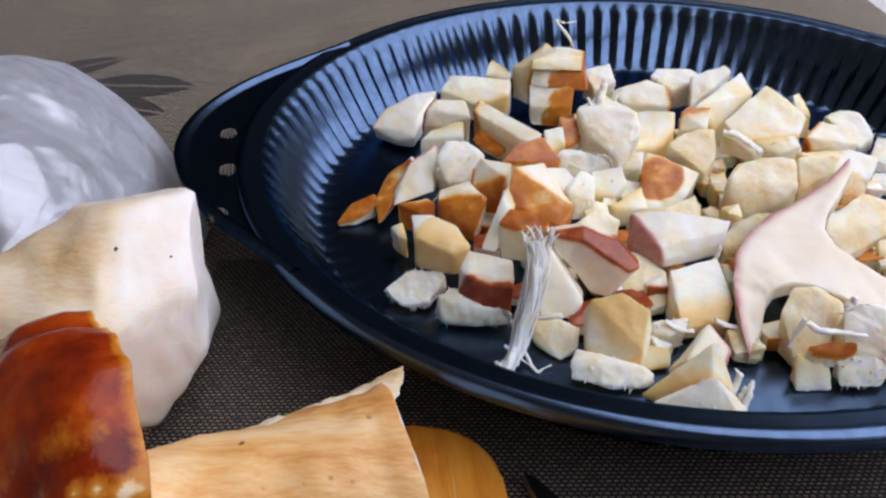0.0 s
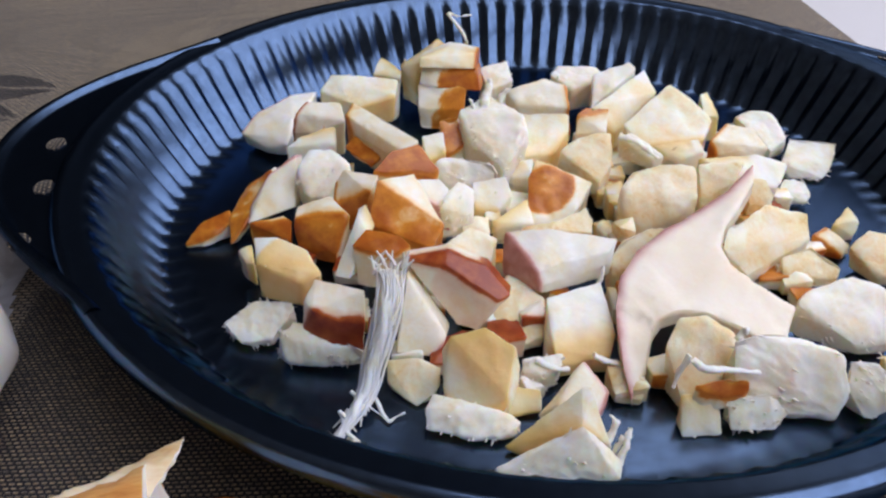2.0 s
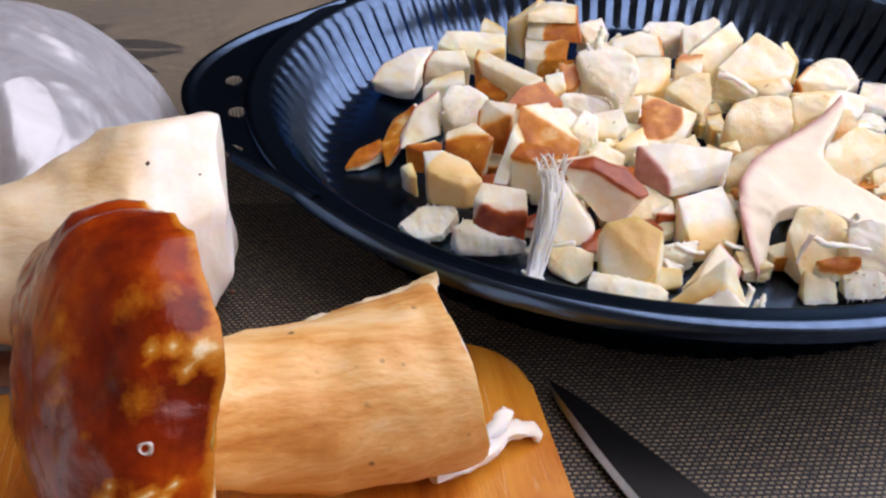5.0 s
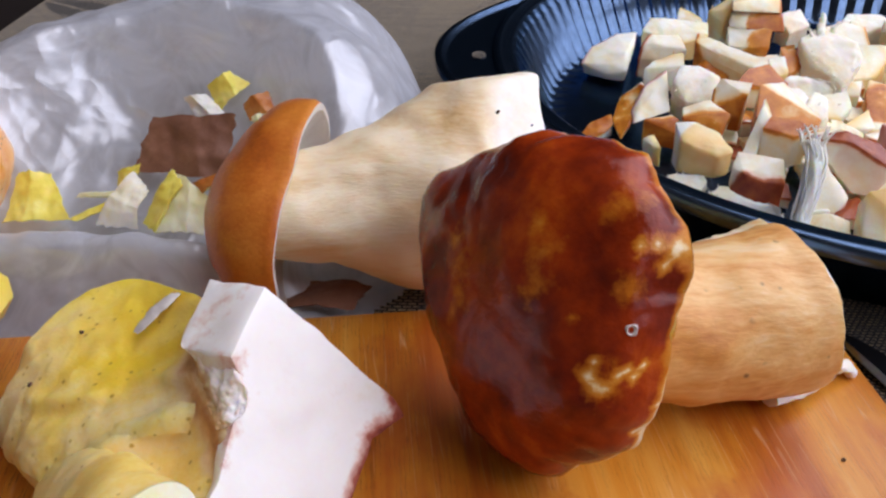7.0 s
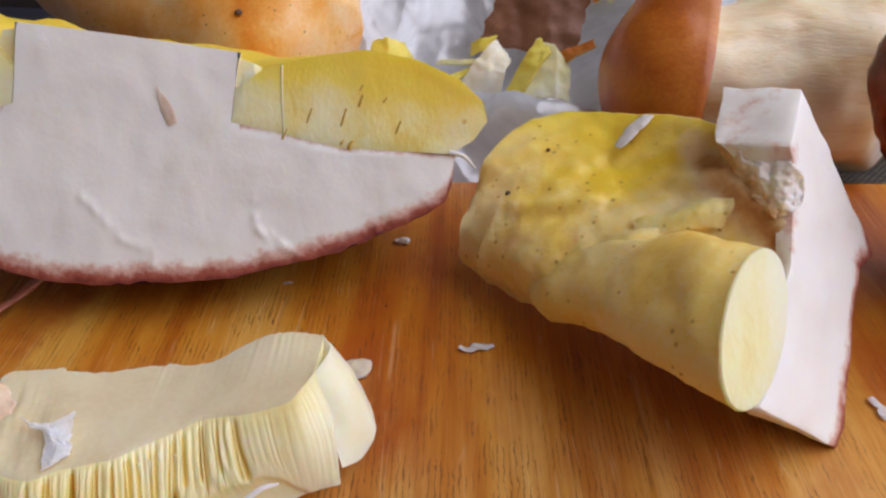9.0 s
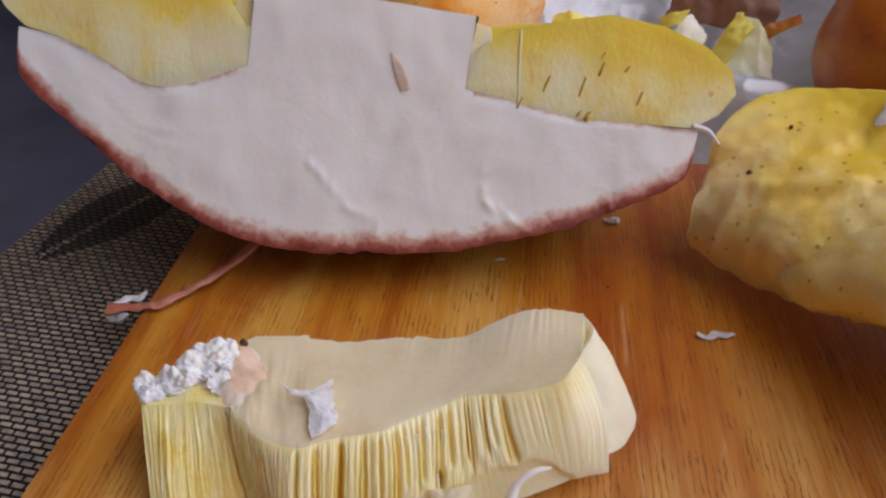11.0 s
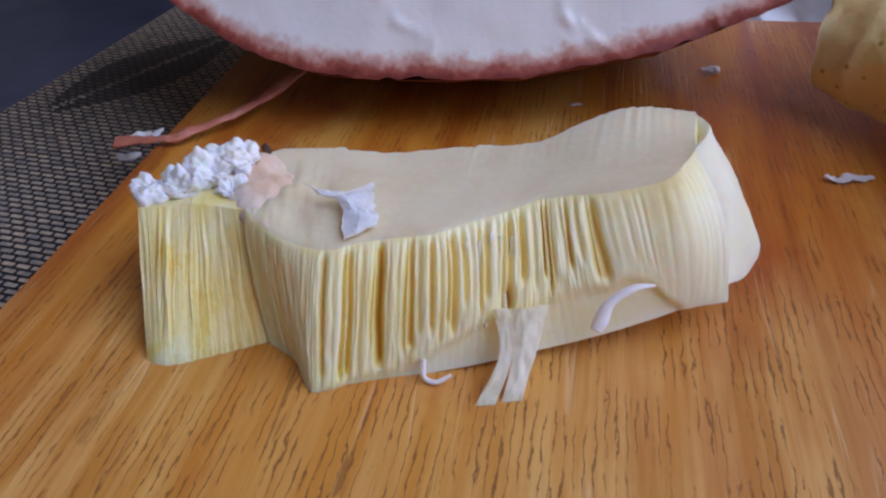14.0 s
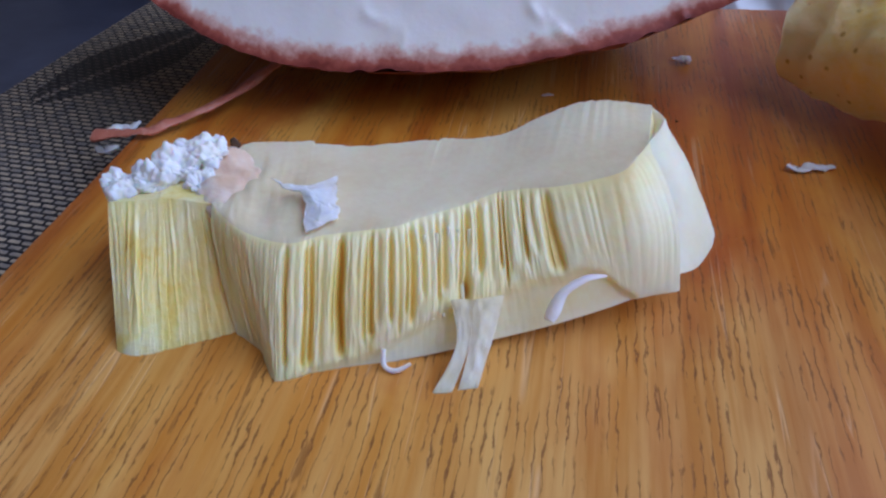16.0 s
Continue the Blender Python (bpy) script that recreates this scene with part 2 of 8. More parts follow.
STEM_TRIM = organic("trimmed_cream_stem", [(0.3, (0.62, 0.36, 0.13)), (0.42, (0.77, 0.55, 0.29)), (0.53, (0.85, 0.70, 0.47)), (0.70, (0.90, 0.81, 0.64))], 60, stretch=(0.35, 1.0, 2.0), rot=(0, 0, 0.5), rough=0.5, sss=0.35, relief=0.0008, specks=(0.07, 0.04, 0.02), speck_scale=300, speck_share=0.66,
                    rim=[(0.15, (0.86, 0.76, 0.58, 0.0)), (0.6, (0.89, 0.82, 0.69, 0.6)), (0.95, (0.91, 0.87, 0.79, 0.9)), (1.0, (0.92, 0.88, 0.81, 0.95))], rim_noise=0.9, rim_scale=110)
CLAW_FLESH = organic("cream_slice_with_pink_rim", [(0.25, (0.82, 0.62, 0.36)), (0.42, (0.88, 0.77, 0.58)), (0.7, (0.91, 0.85, 0.73))], 40, rough=0.45, sss=0.25, relief=0.0003, rim=[(0.10, (0.84, 0.70, 0.63, 0.0)), (0.50, (0.74, 0.50, 0.45, 0.75)), (0.80, (0.52, 0.24, 0.21, 1.0)), (1.0, (0.30, 0.09, 0.08, 1.0))], rim_noise=0.5, rim_scale=160)
SKIN_FADE = organic("pink_stained_and_shaded_flesh", [(0.25, (0.62, 0.36, 0.20)), (0.45, (0.76, 0.54, 0.38)), (0.7, (0.86, 0.75, 0.64))], 160, rough=0.55, sss=0.3, relief=0.0006)
TRIM_YELLOW = organic("bright_yellow_trimming", [(0.3, (0.76, 0.56, 0.06)), (0.5, (0.88, 0.72, 0.12)), (0.7, (0.92, 0.82, 0.30))], 80, rough=0.45, sss=0.3, relief=0.0005)
LEAF_BROWN = organic("dry_leaf", [(0.3, (0.15, 0.055, 0.03)), (0.6, (0.27, 0.125, 0.075)), (0.8, (0.40, 0.22, 0.15))], 60, rough=0.6, relief=0.0006)
RAG = organic("ragged_stained_flesh", [(0.3, (0.84, 0.60, 0.50)), (0.45, (0.92, 0.78, 0.69)), (0.65, (0.95, 0.90, 0.86))], 110, rough=0.5, sss=0.4, relief=0.0005, rim=[(0.25, (0.88, 0.72, 0.56, 0.0)), (0.50, (0.82, 0.58, 0.36, 0.85)), (0.80, (0.72, 0.40, 0.18, 1.0)), (1.0, (0.58, 0.27, 0.09, 1.0))], rim_noise=0.4, rim_scale=200)
FLESH_THIN = organic("thin_translucent_flesh", [(0.3, (0.74, 0.52, 0.34)), (0.7, (0.84, 0.70, 0.58))], 300, rough=0.35, sss=0.5, relief=0.0003)
BRUISE = organic("brown_bruise", [(0.3, (0.52, 0.28, 0.03)), (0.7, (0.74, 0.50, 0.10))], 400, rough=0.5)
SCAR = organic("pale_scar", [(0.3, (0.45, 0.40, 0.36)), (0.7, (0.66, 0.62, 0.58))], 200, rough=0.5, relief=0.0005)
DARK_SPOT = organic("dark_speck", [(0.3, (0.04, 0.02, 0.01)), (0.7, (0.12, 0.06, 0.03))], 200, rough=0.6)


def plain(name, color, rough=0.5, metal=0.0, var=0.15, scale=40.0, relief=0.0, coat=0.0):
    def build(t, p):
        v = coords(t)
        n = noise_tex(t, v, scale, 4.0)
        dark = tuple(c * (1 - var) for c in color)
        light = tuple(min(1.0, c * (1 + var)) for c in color)
        t.links.new(ramp(t, n, [(0.3, dark), (0.7, light)]), p.inputs["Base Color"])
        set_in(p, Roughness=rough, Metallic=metal, Coat_Weight=coat, Specular_IOR_Level=0.18 if max(color) < 0.01 else 0.5)
        if relief:
            bump(t, p, n, 0.4, relief)
    return material(name, build)


PAN_COAT = plain("dark_nonstick_coating", (0.074, 0.116, 0.190), rough=0.25, metal=1.0, var=0.15, scale=300, relief=0.00004)
PAN_COAT.node_tree.nodes["Principled BSDF"].inputs["Specular Tint"].default_value = (0.26, 0.27, 0.29, 1)
KNIFE_BLACK = plain("black_blade_coating", (0.004, 0.004, 0.005), rough=0.35, var=0.3, scale=200)
STEEL = plain("ground_steel_edge", (0.34, 0.36, 0.40), rough=0.3, metal=1.0, var=0.1, scale=800)
WALL_PAINT = plain("warm_wall_paint", (0.62, 0.54, 0.45), rough=0.8, var=0.06, scale=3)
WALL_DARK = plain("unseen_dark_wall", (0.07, 0.055, 0.05), rough=0.6, var=0.2, scale=3)
WHITE_PAINT = plain("white_gloss_paint", (0.80, 0.80, 0.80), rough=0.35, var=0.03, scale=5)
FLOOR_MAT = plain("dark_blue_grey_floor", (0.160, 0.175, 0.255), rough=0.35, var=0.25, scale=4)
TABLE_WOOD = plain("dark_table_wood", (0.06, 0.035, 0.02), rough=0.5, var=0.3, scale=25)


def build_wood(t, p):
    flat = (0, 0, 0)
    v = coords(t, (1, 0.06, 1), flat)
    broad = noise_tex(t, v, 55, 4.0, 0.55, 0.5)
    grain = noise_tex(t, v, 420, 3.0, 0.6, 0.2)
    c = t.nodes.new("ShaderNodeTexCoord")
    xyz = t.nodes.new("ShaderNodeSeparateXYZ")
    t.links.new(c.outputs["Object"], xyz.inputs[0])
    lines = t.nodes.new("ShaderNodeTexWave")
    lines.wave_type, lines.bands_direction = "BANDS", "X"
    for k, x in (("Scale", 320.0), ("Distortion", 4.6), ("Detail", 4.0), ("Detail Scale", 5.0), ("Detail Roughness", 0.6)):
        lines.inputs[k].default_value = x
    t.links.new(coords(t, (1, 0.20, 1), flat), lines.inputs["Vector"])
    thin = ramp(t, lines.outputs["Fac"], [(0.0, (1, 1, 1)), (0.04, (0.8, 0.8, 0.8)), (0.11, (0, 0, 0))])
    dash = ramp(t, noise_tex(t, coords(t, (1, 0.05, 1), (0, 0, 0.05), (0.4, 0.2, 0)), 900, 2.0, 0.5, 0.4), [(0.64, (0, 0, 0)), (0.70, (0.7, 0.7, 0.7))])
    thin = maths(t, "MAXIMUM", thin, dash)
    broken = ramp(t, noise_tex(t, coords(t, (1, 0.42, 1), flat), 330, 3.0), [(0.45, (0.05, 0.05, 0.05)), (0.54, (1, 1, 1))])
    # the lines are strong on one plank, weak on the next
    plank = ramp(t, maths(t, "ADD", xyz.outputs[0], maths(t, "MULTIPLY", noise_tex(t, v, 12, 2.0), 0.02)), [(-0.26, (0.85, 0.85, 0.85)), (0.030, (0.85, 0.85, 0.85)), (0.062, (1, 1, 1)), (0.160, (0.9, 0.9, 0.9)), (0.21, (0.35, 0.35, 0.35))])
    wear = noise_tex(t, coords(t, (1, 0.7, 1), flat, (0.02, 0.05, 0)), 22, 5.0, 0.6, 0.6)
    # varnish gone where the knife works, towards the near edge
    front = maths(t, "MULTIPLY", maths(t, "SUBTRACT", -0.060, xyz.outputs[1]), 7.0, True)
    worn = ramp(t, maths(t, "ADD", maths(t, "MULTIPLY", wear, 0.75), maths(t, "MULTIPLY", front, 0.55)), [(0.42, (0, 0, 0)), (0.62, (0.85, 0.85, 0.85))])
    streak = ramp(t, noise_tex(t, coords(t, (1, 0.05, 1), flat, (0.1, 0, 0)), 70, 3.0, 0.5, 0.3), [(0.38, (0.35, 0.35, 0.35)), (0.58, (1, 1, 1))])
    worn = maths(t, "MULTIPLY", worn, streak)
    scratch = None
    for turn_s, sc in ((52, 26), (-35, 19)):
        sn = noise_tex(t, coords(t, (1, 0.03, 1), (0, 0, radians(turn_s))), sc * 12, 1.0, 0.4)
        part_n = noise_tex(t, coords(t), 60 + sc, 1.0)
        band = maths(t, "ABSOLUTE", maths(t, "SUBTRACT", sn, 0.5))
        one = maths(t, "MULTIPLY", ramp(t, band, [(0.0, (1, 1, 1)), (0.010, (0, 0, 0))]), ramp(t, part_n, [(0.50, (0, 0, 0)), (0.60, (1, 1, 1))]))
        scratch = one if scratch is None else maths(t, "MAXIMUM", scratch, one)
    col = ramp(t, maths(t, "ADD", maths(t, "MULTIPLY", broad, 0.8), maths(t, "MULTIPLY", grain, 0.2)),
               [(0.36, (0.34, 0.072, 0.005)), (0.45, (0.49, 0.145, 0.010)), (0.53, (0.60, 0.230, 0.020)), (0.66, (0.70, 0.355, 0.060))])
    red = ramp(t, noise_tex(t, coords(t, (1, 0.6, 1), flat, (0.3, 0.1, 0)), 46, 5.0, 0.65), [(0.49, (0, 0, 0)), (0.64, (0.72, 0.72, 0.72))])
    col = mix(t, red, col, (0.42, 0.085, 0.009))
    col = mix(t, worn, col, ramp(t, grain, [(0.36, (0.55, 0.235, 0.032)), (0.64, (0.75, 0.43, 0.12))]))
    col = mix(t, maths(t, "MULTIPLY", maths(t, "MULTIPLY", maths(t, "MULTIPLY", thin, broken), plank), 0.80), col, (0.17, 0.060, 0.014))
    col = mix(t, maths(t, "MULTIPLY", scratch, 0.32), col, (0.78, 0.54, 0.30))
    t.links.new(col, p.inputs["Base Color"])
    # the varnish shines only where it is left
    set_in(p, Coat_Roughness=0.35, Specular_IOR_Level=0.32)
    t.links.new(ramp(t, worn, [(0.1, (0.22, 0.22, 0.22)), (0.7, (0.03, 0.03, 0.03))]), p.inputs["Coat Weight"])
    t.links.new(ramp(t, worn, [(0.0, (0.34, 0.34, 0.34)), (0.7, (0.58, 0.58, 0.58))]), p.inputs["Roughness"])
    bump(t, p, maths(t, "SUBTRACT", maths(t, "MULTIPLY", grain, 0.4), maths(t, "ADD", maths(t, "MULTIPLY", thin, broken), scratch)), 0.25, 0.0004)


WOOD = material("varnished_board_wood", build_wood)


def leaf_mask(t, x, y, length, width, turn):
    """A leaf shape woven into the mat: 1 inside, 0 outside, split by its midrib."""
    c = t.nodes.new("ShaderNodeTexCoord")
    m = t.nodes.new("ShaderNodeMapping")
    m.vector_type = "TEXTURE"
    m.inputs["Location"].default_value = (x, y, 0)
    m.inputs["Rotation"].default_value = (0, 0, radians(turn))
    t.links.new(c.outputs["Object"], m.inputs[0])
    s = t.nodes.new("ShaderNodeSeparateXYZ")
    t.links.new(m.outputs[0], s.inputs[0])
    u = maths(t, "DIVIDE", s.outputs[0], length)
    w = maths(t, "DIVIDE", maths(t, "ABSOLUTE", s.outputs[1]), width)
    inside = maths(t, "LESS_THAN", maths(t, "ADD", maths(t, "MULTIPLY", u, u), w), 1.0)
    rib = maths(t, "GREATER_THAN", w, 0.09)
    return maths(t, "MULTIPLY", inside, rib)


def build_mat(t, p):
    vec = coords(t)
    wob = t.nodes.new("ShaderNodeVectorMath")
    wob.operation = "MULTIPLY_ADD"
    nz = node(t, "ShaderNodeTexNoise", Scale=180.0, Detail=2.0)
    t.links.new(vec, nz.inputs["Vector"])
    wob.inputs[1].default_value = (0.00022, 0.00022, 0)
    t.links.new(nz.outputs["Color"], wob.inputs[0])
    t.links.new(vec, wob.inputs[2])

    def holes(size, width, row):
        b = t.nodes.new("ShaderNodeTexBrick")
        b.offset, b.squash = 0.5, 1.0
        for k, x in (("Scale", 1.0), ("Mortar Size", size), ("Mortar Smooth", 0.12), ("Brick Width", width), ("Row Height", row)):
            b.inputs[k].default_value = x
        t.links.new(wob.outputs[0], b.inputs["Vector"])
        return maths(t, "SUBTRACT", 1.0, b.outputs["Fac"])
    weave, wide = holes(0.00030, 0.0027, 0.00135), holes(0.00050, 0.0024, 0.0014)
    dots = holes(0.00036, 0.0017, 0.00115)
    mask = None
    for x, y, l, w, a in ((-0.184, 0.374, 0.026, 0.010, 35), (-0.147, 0.352, 0.030, 0.014, -4), (-0.155, 0.332, 0.034, 0.012, -20), (-0.200, 0.338, 0.018, 0.010, 60),
                          (-0.29, 0.385, 0.03, 0.012, 150), (-0.25, 0.30, 0.03, 0.012, 20),
                          (-0.30, 0.075, 0.025, 0.010, 70)):
        one = leaf_mask(t, x, y, l, w, a)
        mask = one if mask is None else maths(t, "MAXIMUM", mask, one)
    pale = None
    for x, y, l, w, a in ((-0.16, 0.465, 0.022, 0.010, 15), (-0.085, 0.405, 0.045, 0.014, 62), (-0.04, 0.455, 0.035, 0.014, 35), (-0.215, 0.47, 0.03, 0.012, -30), (-0.10, 0.52, 0.04, 0.015, 10), (-0.02, 0.53, 0.04, 0.016, 60)):
        one = leaf_mask(t, x, y, l, w, a)
        pale = one if pale is None else maths(t, "MAXIMUM", pale, one)
    place = t.nodes.new("ShaderNodeSeparateXYZ")
    t.links.new(vec, place.inputs[0])
    # dotted weave beside the pan; its darker yarn also paints in the pan's shade
    shaded_panel = maths(t, "MULTIPLY", maths(t, "GREATER_THAN", place.outputs[0], -0.075), maths(t, "LESS_THAN", place.outputs[1], 0.21))
    solid = mix(t, mask, mix(t, shaded_panel, weave, dots), wide)
    big = noise_tex(t, vec, 9, 3.0)
    yarn_n = ramp(t, noise_tex(t, coords(t, (0.5, 1.2, 1)), 620, 2.0), [(0.35, (0, 0, 0)), (0.65, (1, 1, 1))])
    yarn = mix(t, shaded_panel, mix(t, yarn_n, (0.21, 0.19, 0.17), (0.64, 0.50, 0.31)), mix(t, yarn_n, (0.065, 0.055, 0.042), (0.46, 0.35, 0.19)))
    yarn = mix(t, ramp(t, big, [(0.4, (0, 0, 0)), (0.7, (0.5, 0.5, 0.5))]), yarn, (0.22, 0.19, 0.15))
    yarn = mix(t, maths(t, "MULTIPLY", pale, 0.55), yarn, (0.52, 0.42, 0.27))
    yarn = mix(t, maths(t, "MULTIPLY", mask, 0.8), yarn, (0.07, 0.062, 0.05))
    t.links.new(mix(t, solid, (0.006, 0.007, 0.012), yarn), p.inputs["Base Color"])
    set_in(p, Roughness=0.45, Sheen_Weight=0.55, Sheen_Roughness=0.35)
    p.inputs["Sheen Tint"].default_value = (0.95, 0.88, 0.78, 1)
    bump(t, p, solid, 0.9, 0.0006)


MAT = material("woven_mat", build_mat)


def build_bag(t, p):
    v = coords(t)
    crumple = noise_tex(t, v, 22, 3.0, 0.5, 1.0)
    warp = t.nodes.new("ShaderNodeVectorMath")
    warp.operation = "MULTIPLY_ADD"
    wn3 = node(t, "ShaderNodeTexNoise", Scale=30.0, Detail=3.0)
    t.links.new(v, wn3.inputs["Vector"])
    warp.inputs[1].default_value = (0.03, 0.03, 0.03)
    t.links.new(wn3.outputs["Color"], warp.inputs[0])
    t.links.new(coords(t, (1.0, 0.85, 0.9), (0, 0.4, 0.5)), warp.inputs[2])
    facet = []
    for sc in (46.0, 120.0):
        vo = node(t, "ShaderNodeTexVoronoi", Scale=sc)
        t.links.new(warp.outputs[0], vo.inputs["Vector"])
        facet.append(vo.outputs["Distance"])
    folds = maths(t, "ADD", maths(t, "MULTIPLY", facet[0], 0.65), maths(t, "MULTIPLY", facet[1], 0.25))
    clear = t.nodes.new("ShaderNodeBsdfTransparent")
    clear.inputs[0].default_value = (0.95, 0.96, 0.98, 1)
    tr = t.nodes.new("ShaderNodeBsdfTranslucent")
    tr.inputs[0].default_value = (0.92, 0.95, 1.0, 1)
    shine = node(t, "ShaderNodeBsdfGlossy", Roughness=0.34)
    shine.inputs["Color"].default_value = (0.95, 0.97, 1.0, 1)
    set_in(p, Roughness=0.45)
    p.inputs["Base Color"].default_value = (0.84, 0.88, 0.97, 1)
    height = maths(t, "ADD", maths(t, "MULTIPLY", crumple, 0.7), folds)
    bump(t, p, height, 0.22, 0.005)
    hard_b = node(t, "ShaderNodeBump", Strength=0.75, Distance=0.005)
    t.links.new(height, hard_b.inputs["Height"])
    t.links.new(hard_b.outputs[0], shine.inputs["Normal"])

    def blend(fac, a, b):
        m = t.nodes.new("ShaderNodeMixShader")
        if isinstance(fac, float):
            m.inputs[0].default_value = fac
        else:
            t.links.new(fac, m.inputs[0])
        t.links.new(a.outputs[0], m.inputs[1])
        t.links.new(b.outputs[0], m.inputs[2])
        return m
    film = blend(0.55, p, tr)
    milky = ramp(t, noise_tex(t, v, 45, 3.0, 0.6, 1.5), [(0.36, (0.40, 0.40, 0.40)), (0.60, (0.10, 0.10, 0.10))])
    film = blend(0.17, blend(milky, film, clear), shine)
    t.links.new(film.outputs[0], t.nodes["Material Output"].inputs[0])


BAG = material("clear_plastic_film", build_bag)


# ---- mesh helpers ----
def finish(bm, angle=40):
    bmesh.ops.recalc_face_normals(bm, faces=bm.faces)
    lim = radians(angle)
    for f in bm.faces:
        f.smooth = True
    for e in bm.edges:
        e.smooth = len(e.link_faces) == 2 and e.calc_face_angle(0) < lim


def mesh_of(name, bm, mats, angle=40):
    finish(bm, angle)
    me = bpy.data.meshes.new(name)
    bm.to_mesh(me)
    bm.free()
    for m in mats if isinstance(mats, (list, tuple)) else (mats,):
        me.materials.append(m)
    return me


def part(name, bm, mats, parent, label="", angle=40):
    ob = new(name, mesh_of(name, bm, mats, angle))
    ob.parent = parent
    if label:
        tagged(ob, label)
    return ob


def thing(name, label, category, group="", kind="", at=(0, 0, 0)):
    ob = new(name)
    ob.empty_display_size = 0.01
    ob.location = at
    return tagged(ob, label, category, group, kind)


def single(name, bm, mats, label, category, group="", kind="", angle=40):
    return tagged(new(name, mesh_of(name, bm, mats, angle)), label, category, group, kind)


def box(bm, x0, x1, y0, y1, z0, z1, mat=0):
    vs = [bm.verts.new((x, y, z)) for z in (z0, z1) for x, y in ((x0, y0), (x1, y0), (x1, y1), (x0, y1))]
    for idx in ((3, 2, 1, 0), (4, 5, 6, 7), (0, 1, 5, 4), (1, 2, 6, 5), (2, 3, 7, 6), (3, 0, 4, 7)):
        bm.faces.new([vs[i] for i in idx]).material_index = mat
    return vs


def bevel(bm, width, seg=2, edges=None):
    bmesh.ops.bevel(bm, geom=list(edges or bm.edges), offset=width, segments=seg, affect="EDGES", profile=0.6)


def rough_up(bm, amount, scale, seed=0.0):
    bm.normal_update()
    off = Vector((seed * 1.37, seed * 0.71, seed * 2.13))
    moves = [(v, v.normal * amount * noise.fractal(v.co * scale + off, 0.8, 2.0, 3)) for v in bm.verts]
    for v, d in moves:
        v.co += d


def frame_of(axis, side=(0, 0, 1)):
    """A rotation whose z runs along axis."""
    z = Vector(axis).normalized()
    x = Vector(side).cross(z)
    x = x.normalized() if x.length > 1e-4 else Vector((1, 0, 0))
    y = z.cross(x)
    return Matrix((x, y, z)).transposed()


def lathe(bm, rings, seg=40, mats=None, squash=1.0):
    """Rings of (centre, radius, rotation); ends closed."""
    loops = []
    for c, r, rot in rings:
        loops.append([bm.verts.new(Vector(c) + rot @ Vector((r * math.cos(2 * math.pi * i / seg), r * squash * math.sin(2 * math.pi * i / seg), 0))) for i in range(seg)])
    for k, (a, b) in enumerate(zip(loops, loops[1:])):
        for i in range(seg):
            f = bm.faces.new((a[i], a[(i + 1) % seg], b[(i + 1) % seg], b[i]))
            f.material_index = mats[k] if mats else 0
    for loop, k in ((loops[0], 0), (loops[-1], -1)):
        f = bm.faces.new(loop if k else loop[::-1])
        f.material_index = mats[k] if mats else 0
        bmesh.ops.poke(bm, faces=[f])
    return loops


def sample(points, t):
    """A smooth line through points (Catmull-Rom) at t in 0..1."""
    n = len(points) - 1
    k = min(int(t * n), n - 1)
    u = t * n - k
    p = [Vector(points[min(max(k + i, 0), n)]) for i in (-1, 0, 1, 2)]
    return 0.5 * (2 * p[1] + (p[2] - p[0]) * u + (2 * p[0] - 5 * p[1] + 4 * p[2] - p[3]) * u * u + (3 * p[1] - p[0] - 3 * p[2] + p[3]) * u ** 3)


def tube(bm, points, radii, seg=24, steps=24, squash=1.0, mats=None):
    """A body along a smooth line; radii follow the line."""
    rings = []
    for i in range(steps + 1):
        t = i / steps
        c = sample(points, t)
        d = sample(points, min(1, t + 0.02)) - sample(points, max(0, t - 0.02))
        r = sample([(r, 0, 0) for r in radii], t)[0]
        rings.append((c, max(r, 0.0002), frame_of(d)))
    return lathe(bm, rings, seg, mats, squash)


def surface_between(bm, lines, cols, rows, relief, scale, seed, thick):
    """A closed sheet lofted through the lines, thickened behind."""
    grid = []
    for i in range(cols + 1):
        t = i / cols
        across = [sample(l, t) for l in lines]
        grid.append([sample(across, k / rows) for k in range(rows + 1)])
    front, back = [], []
    for i in range(cols + 1):
        fr, br = [], []
        for k in range(rows + 1):
            p = grid[i][k]
            du = grid[min(i + 1, cols)][k] - grid[max(i - 1, 0)][k]
            dv = grid[i][min(k + 1, rows)] - grid[i][max(k - 1, 0)]
            nn = dv.cross(du)
            nn = nn.normalized() if nn.length > 1e-12 else Vector((0, 0, 1))
            fr.append(bm.verts.new(p + nn * relief * noise.fractal(p * scale + Vector((seed, 0, 0)), 0.8, 2.0, 4)))
            rim = min(1.0, 4.0 * min(i / cols, 1 - i / cols, k / rows, 1 - k / rows) + 0.12)
            br.append(bm.verts.new(p + nn * -thick * rim))
        front.append(fr)
        back.append(br)
    for g, s in ((front, 0), (back, 1)):
        for i in range(cols):
            for k in range(rows):
                f = bm.faces.new((g[i][k], g[i + 1][k], g[i + 1][k + 1], g[i][k + 1]))
                f.material_index = s
    for i in range(cols):
        for k in (0, rows):
            bm.faces.new((front[i][k], front[i + 1][k], back[i + 1][k], back[i][k])).material_index = 1
    for k in range(rows):
        for i in (0, cols):
            bm.faces.new((front[i][k], front[i][k + 1], back[i][k + 1], back[i][k])).material_index = 2
    return front


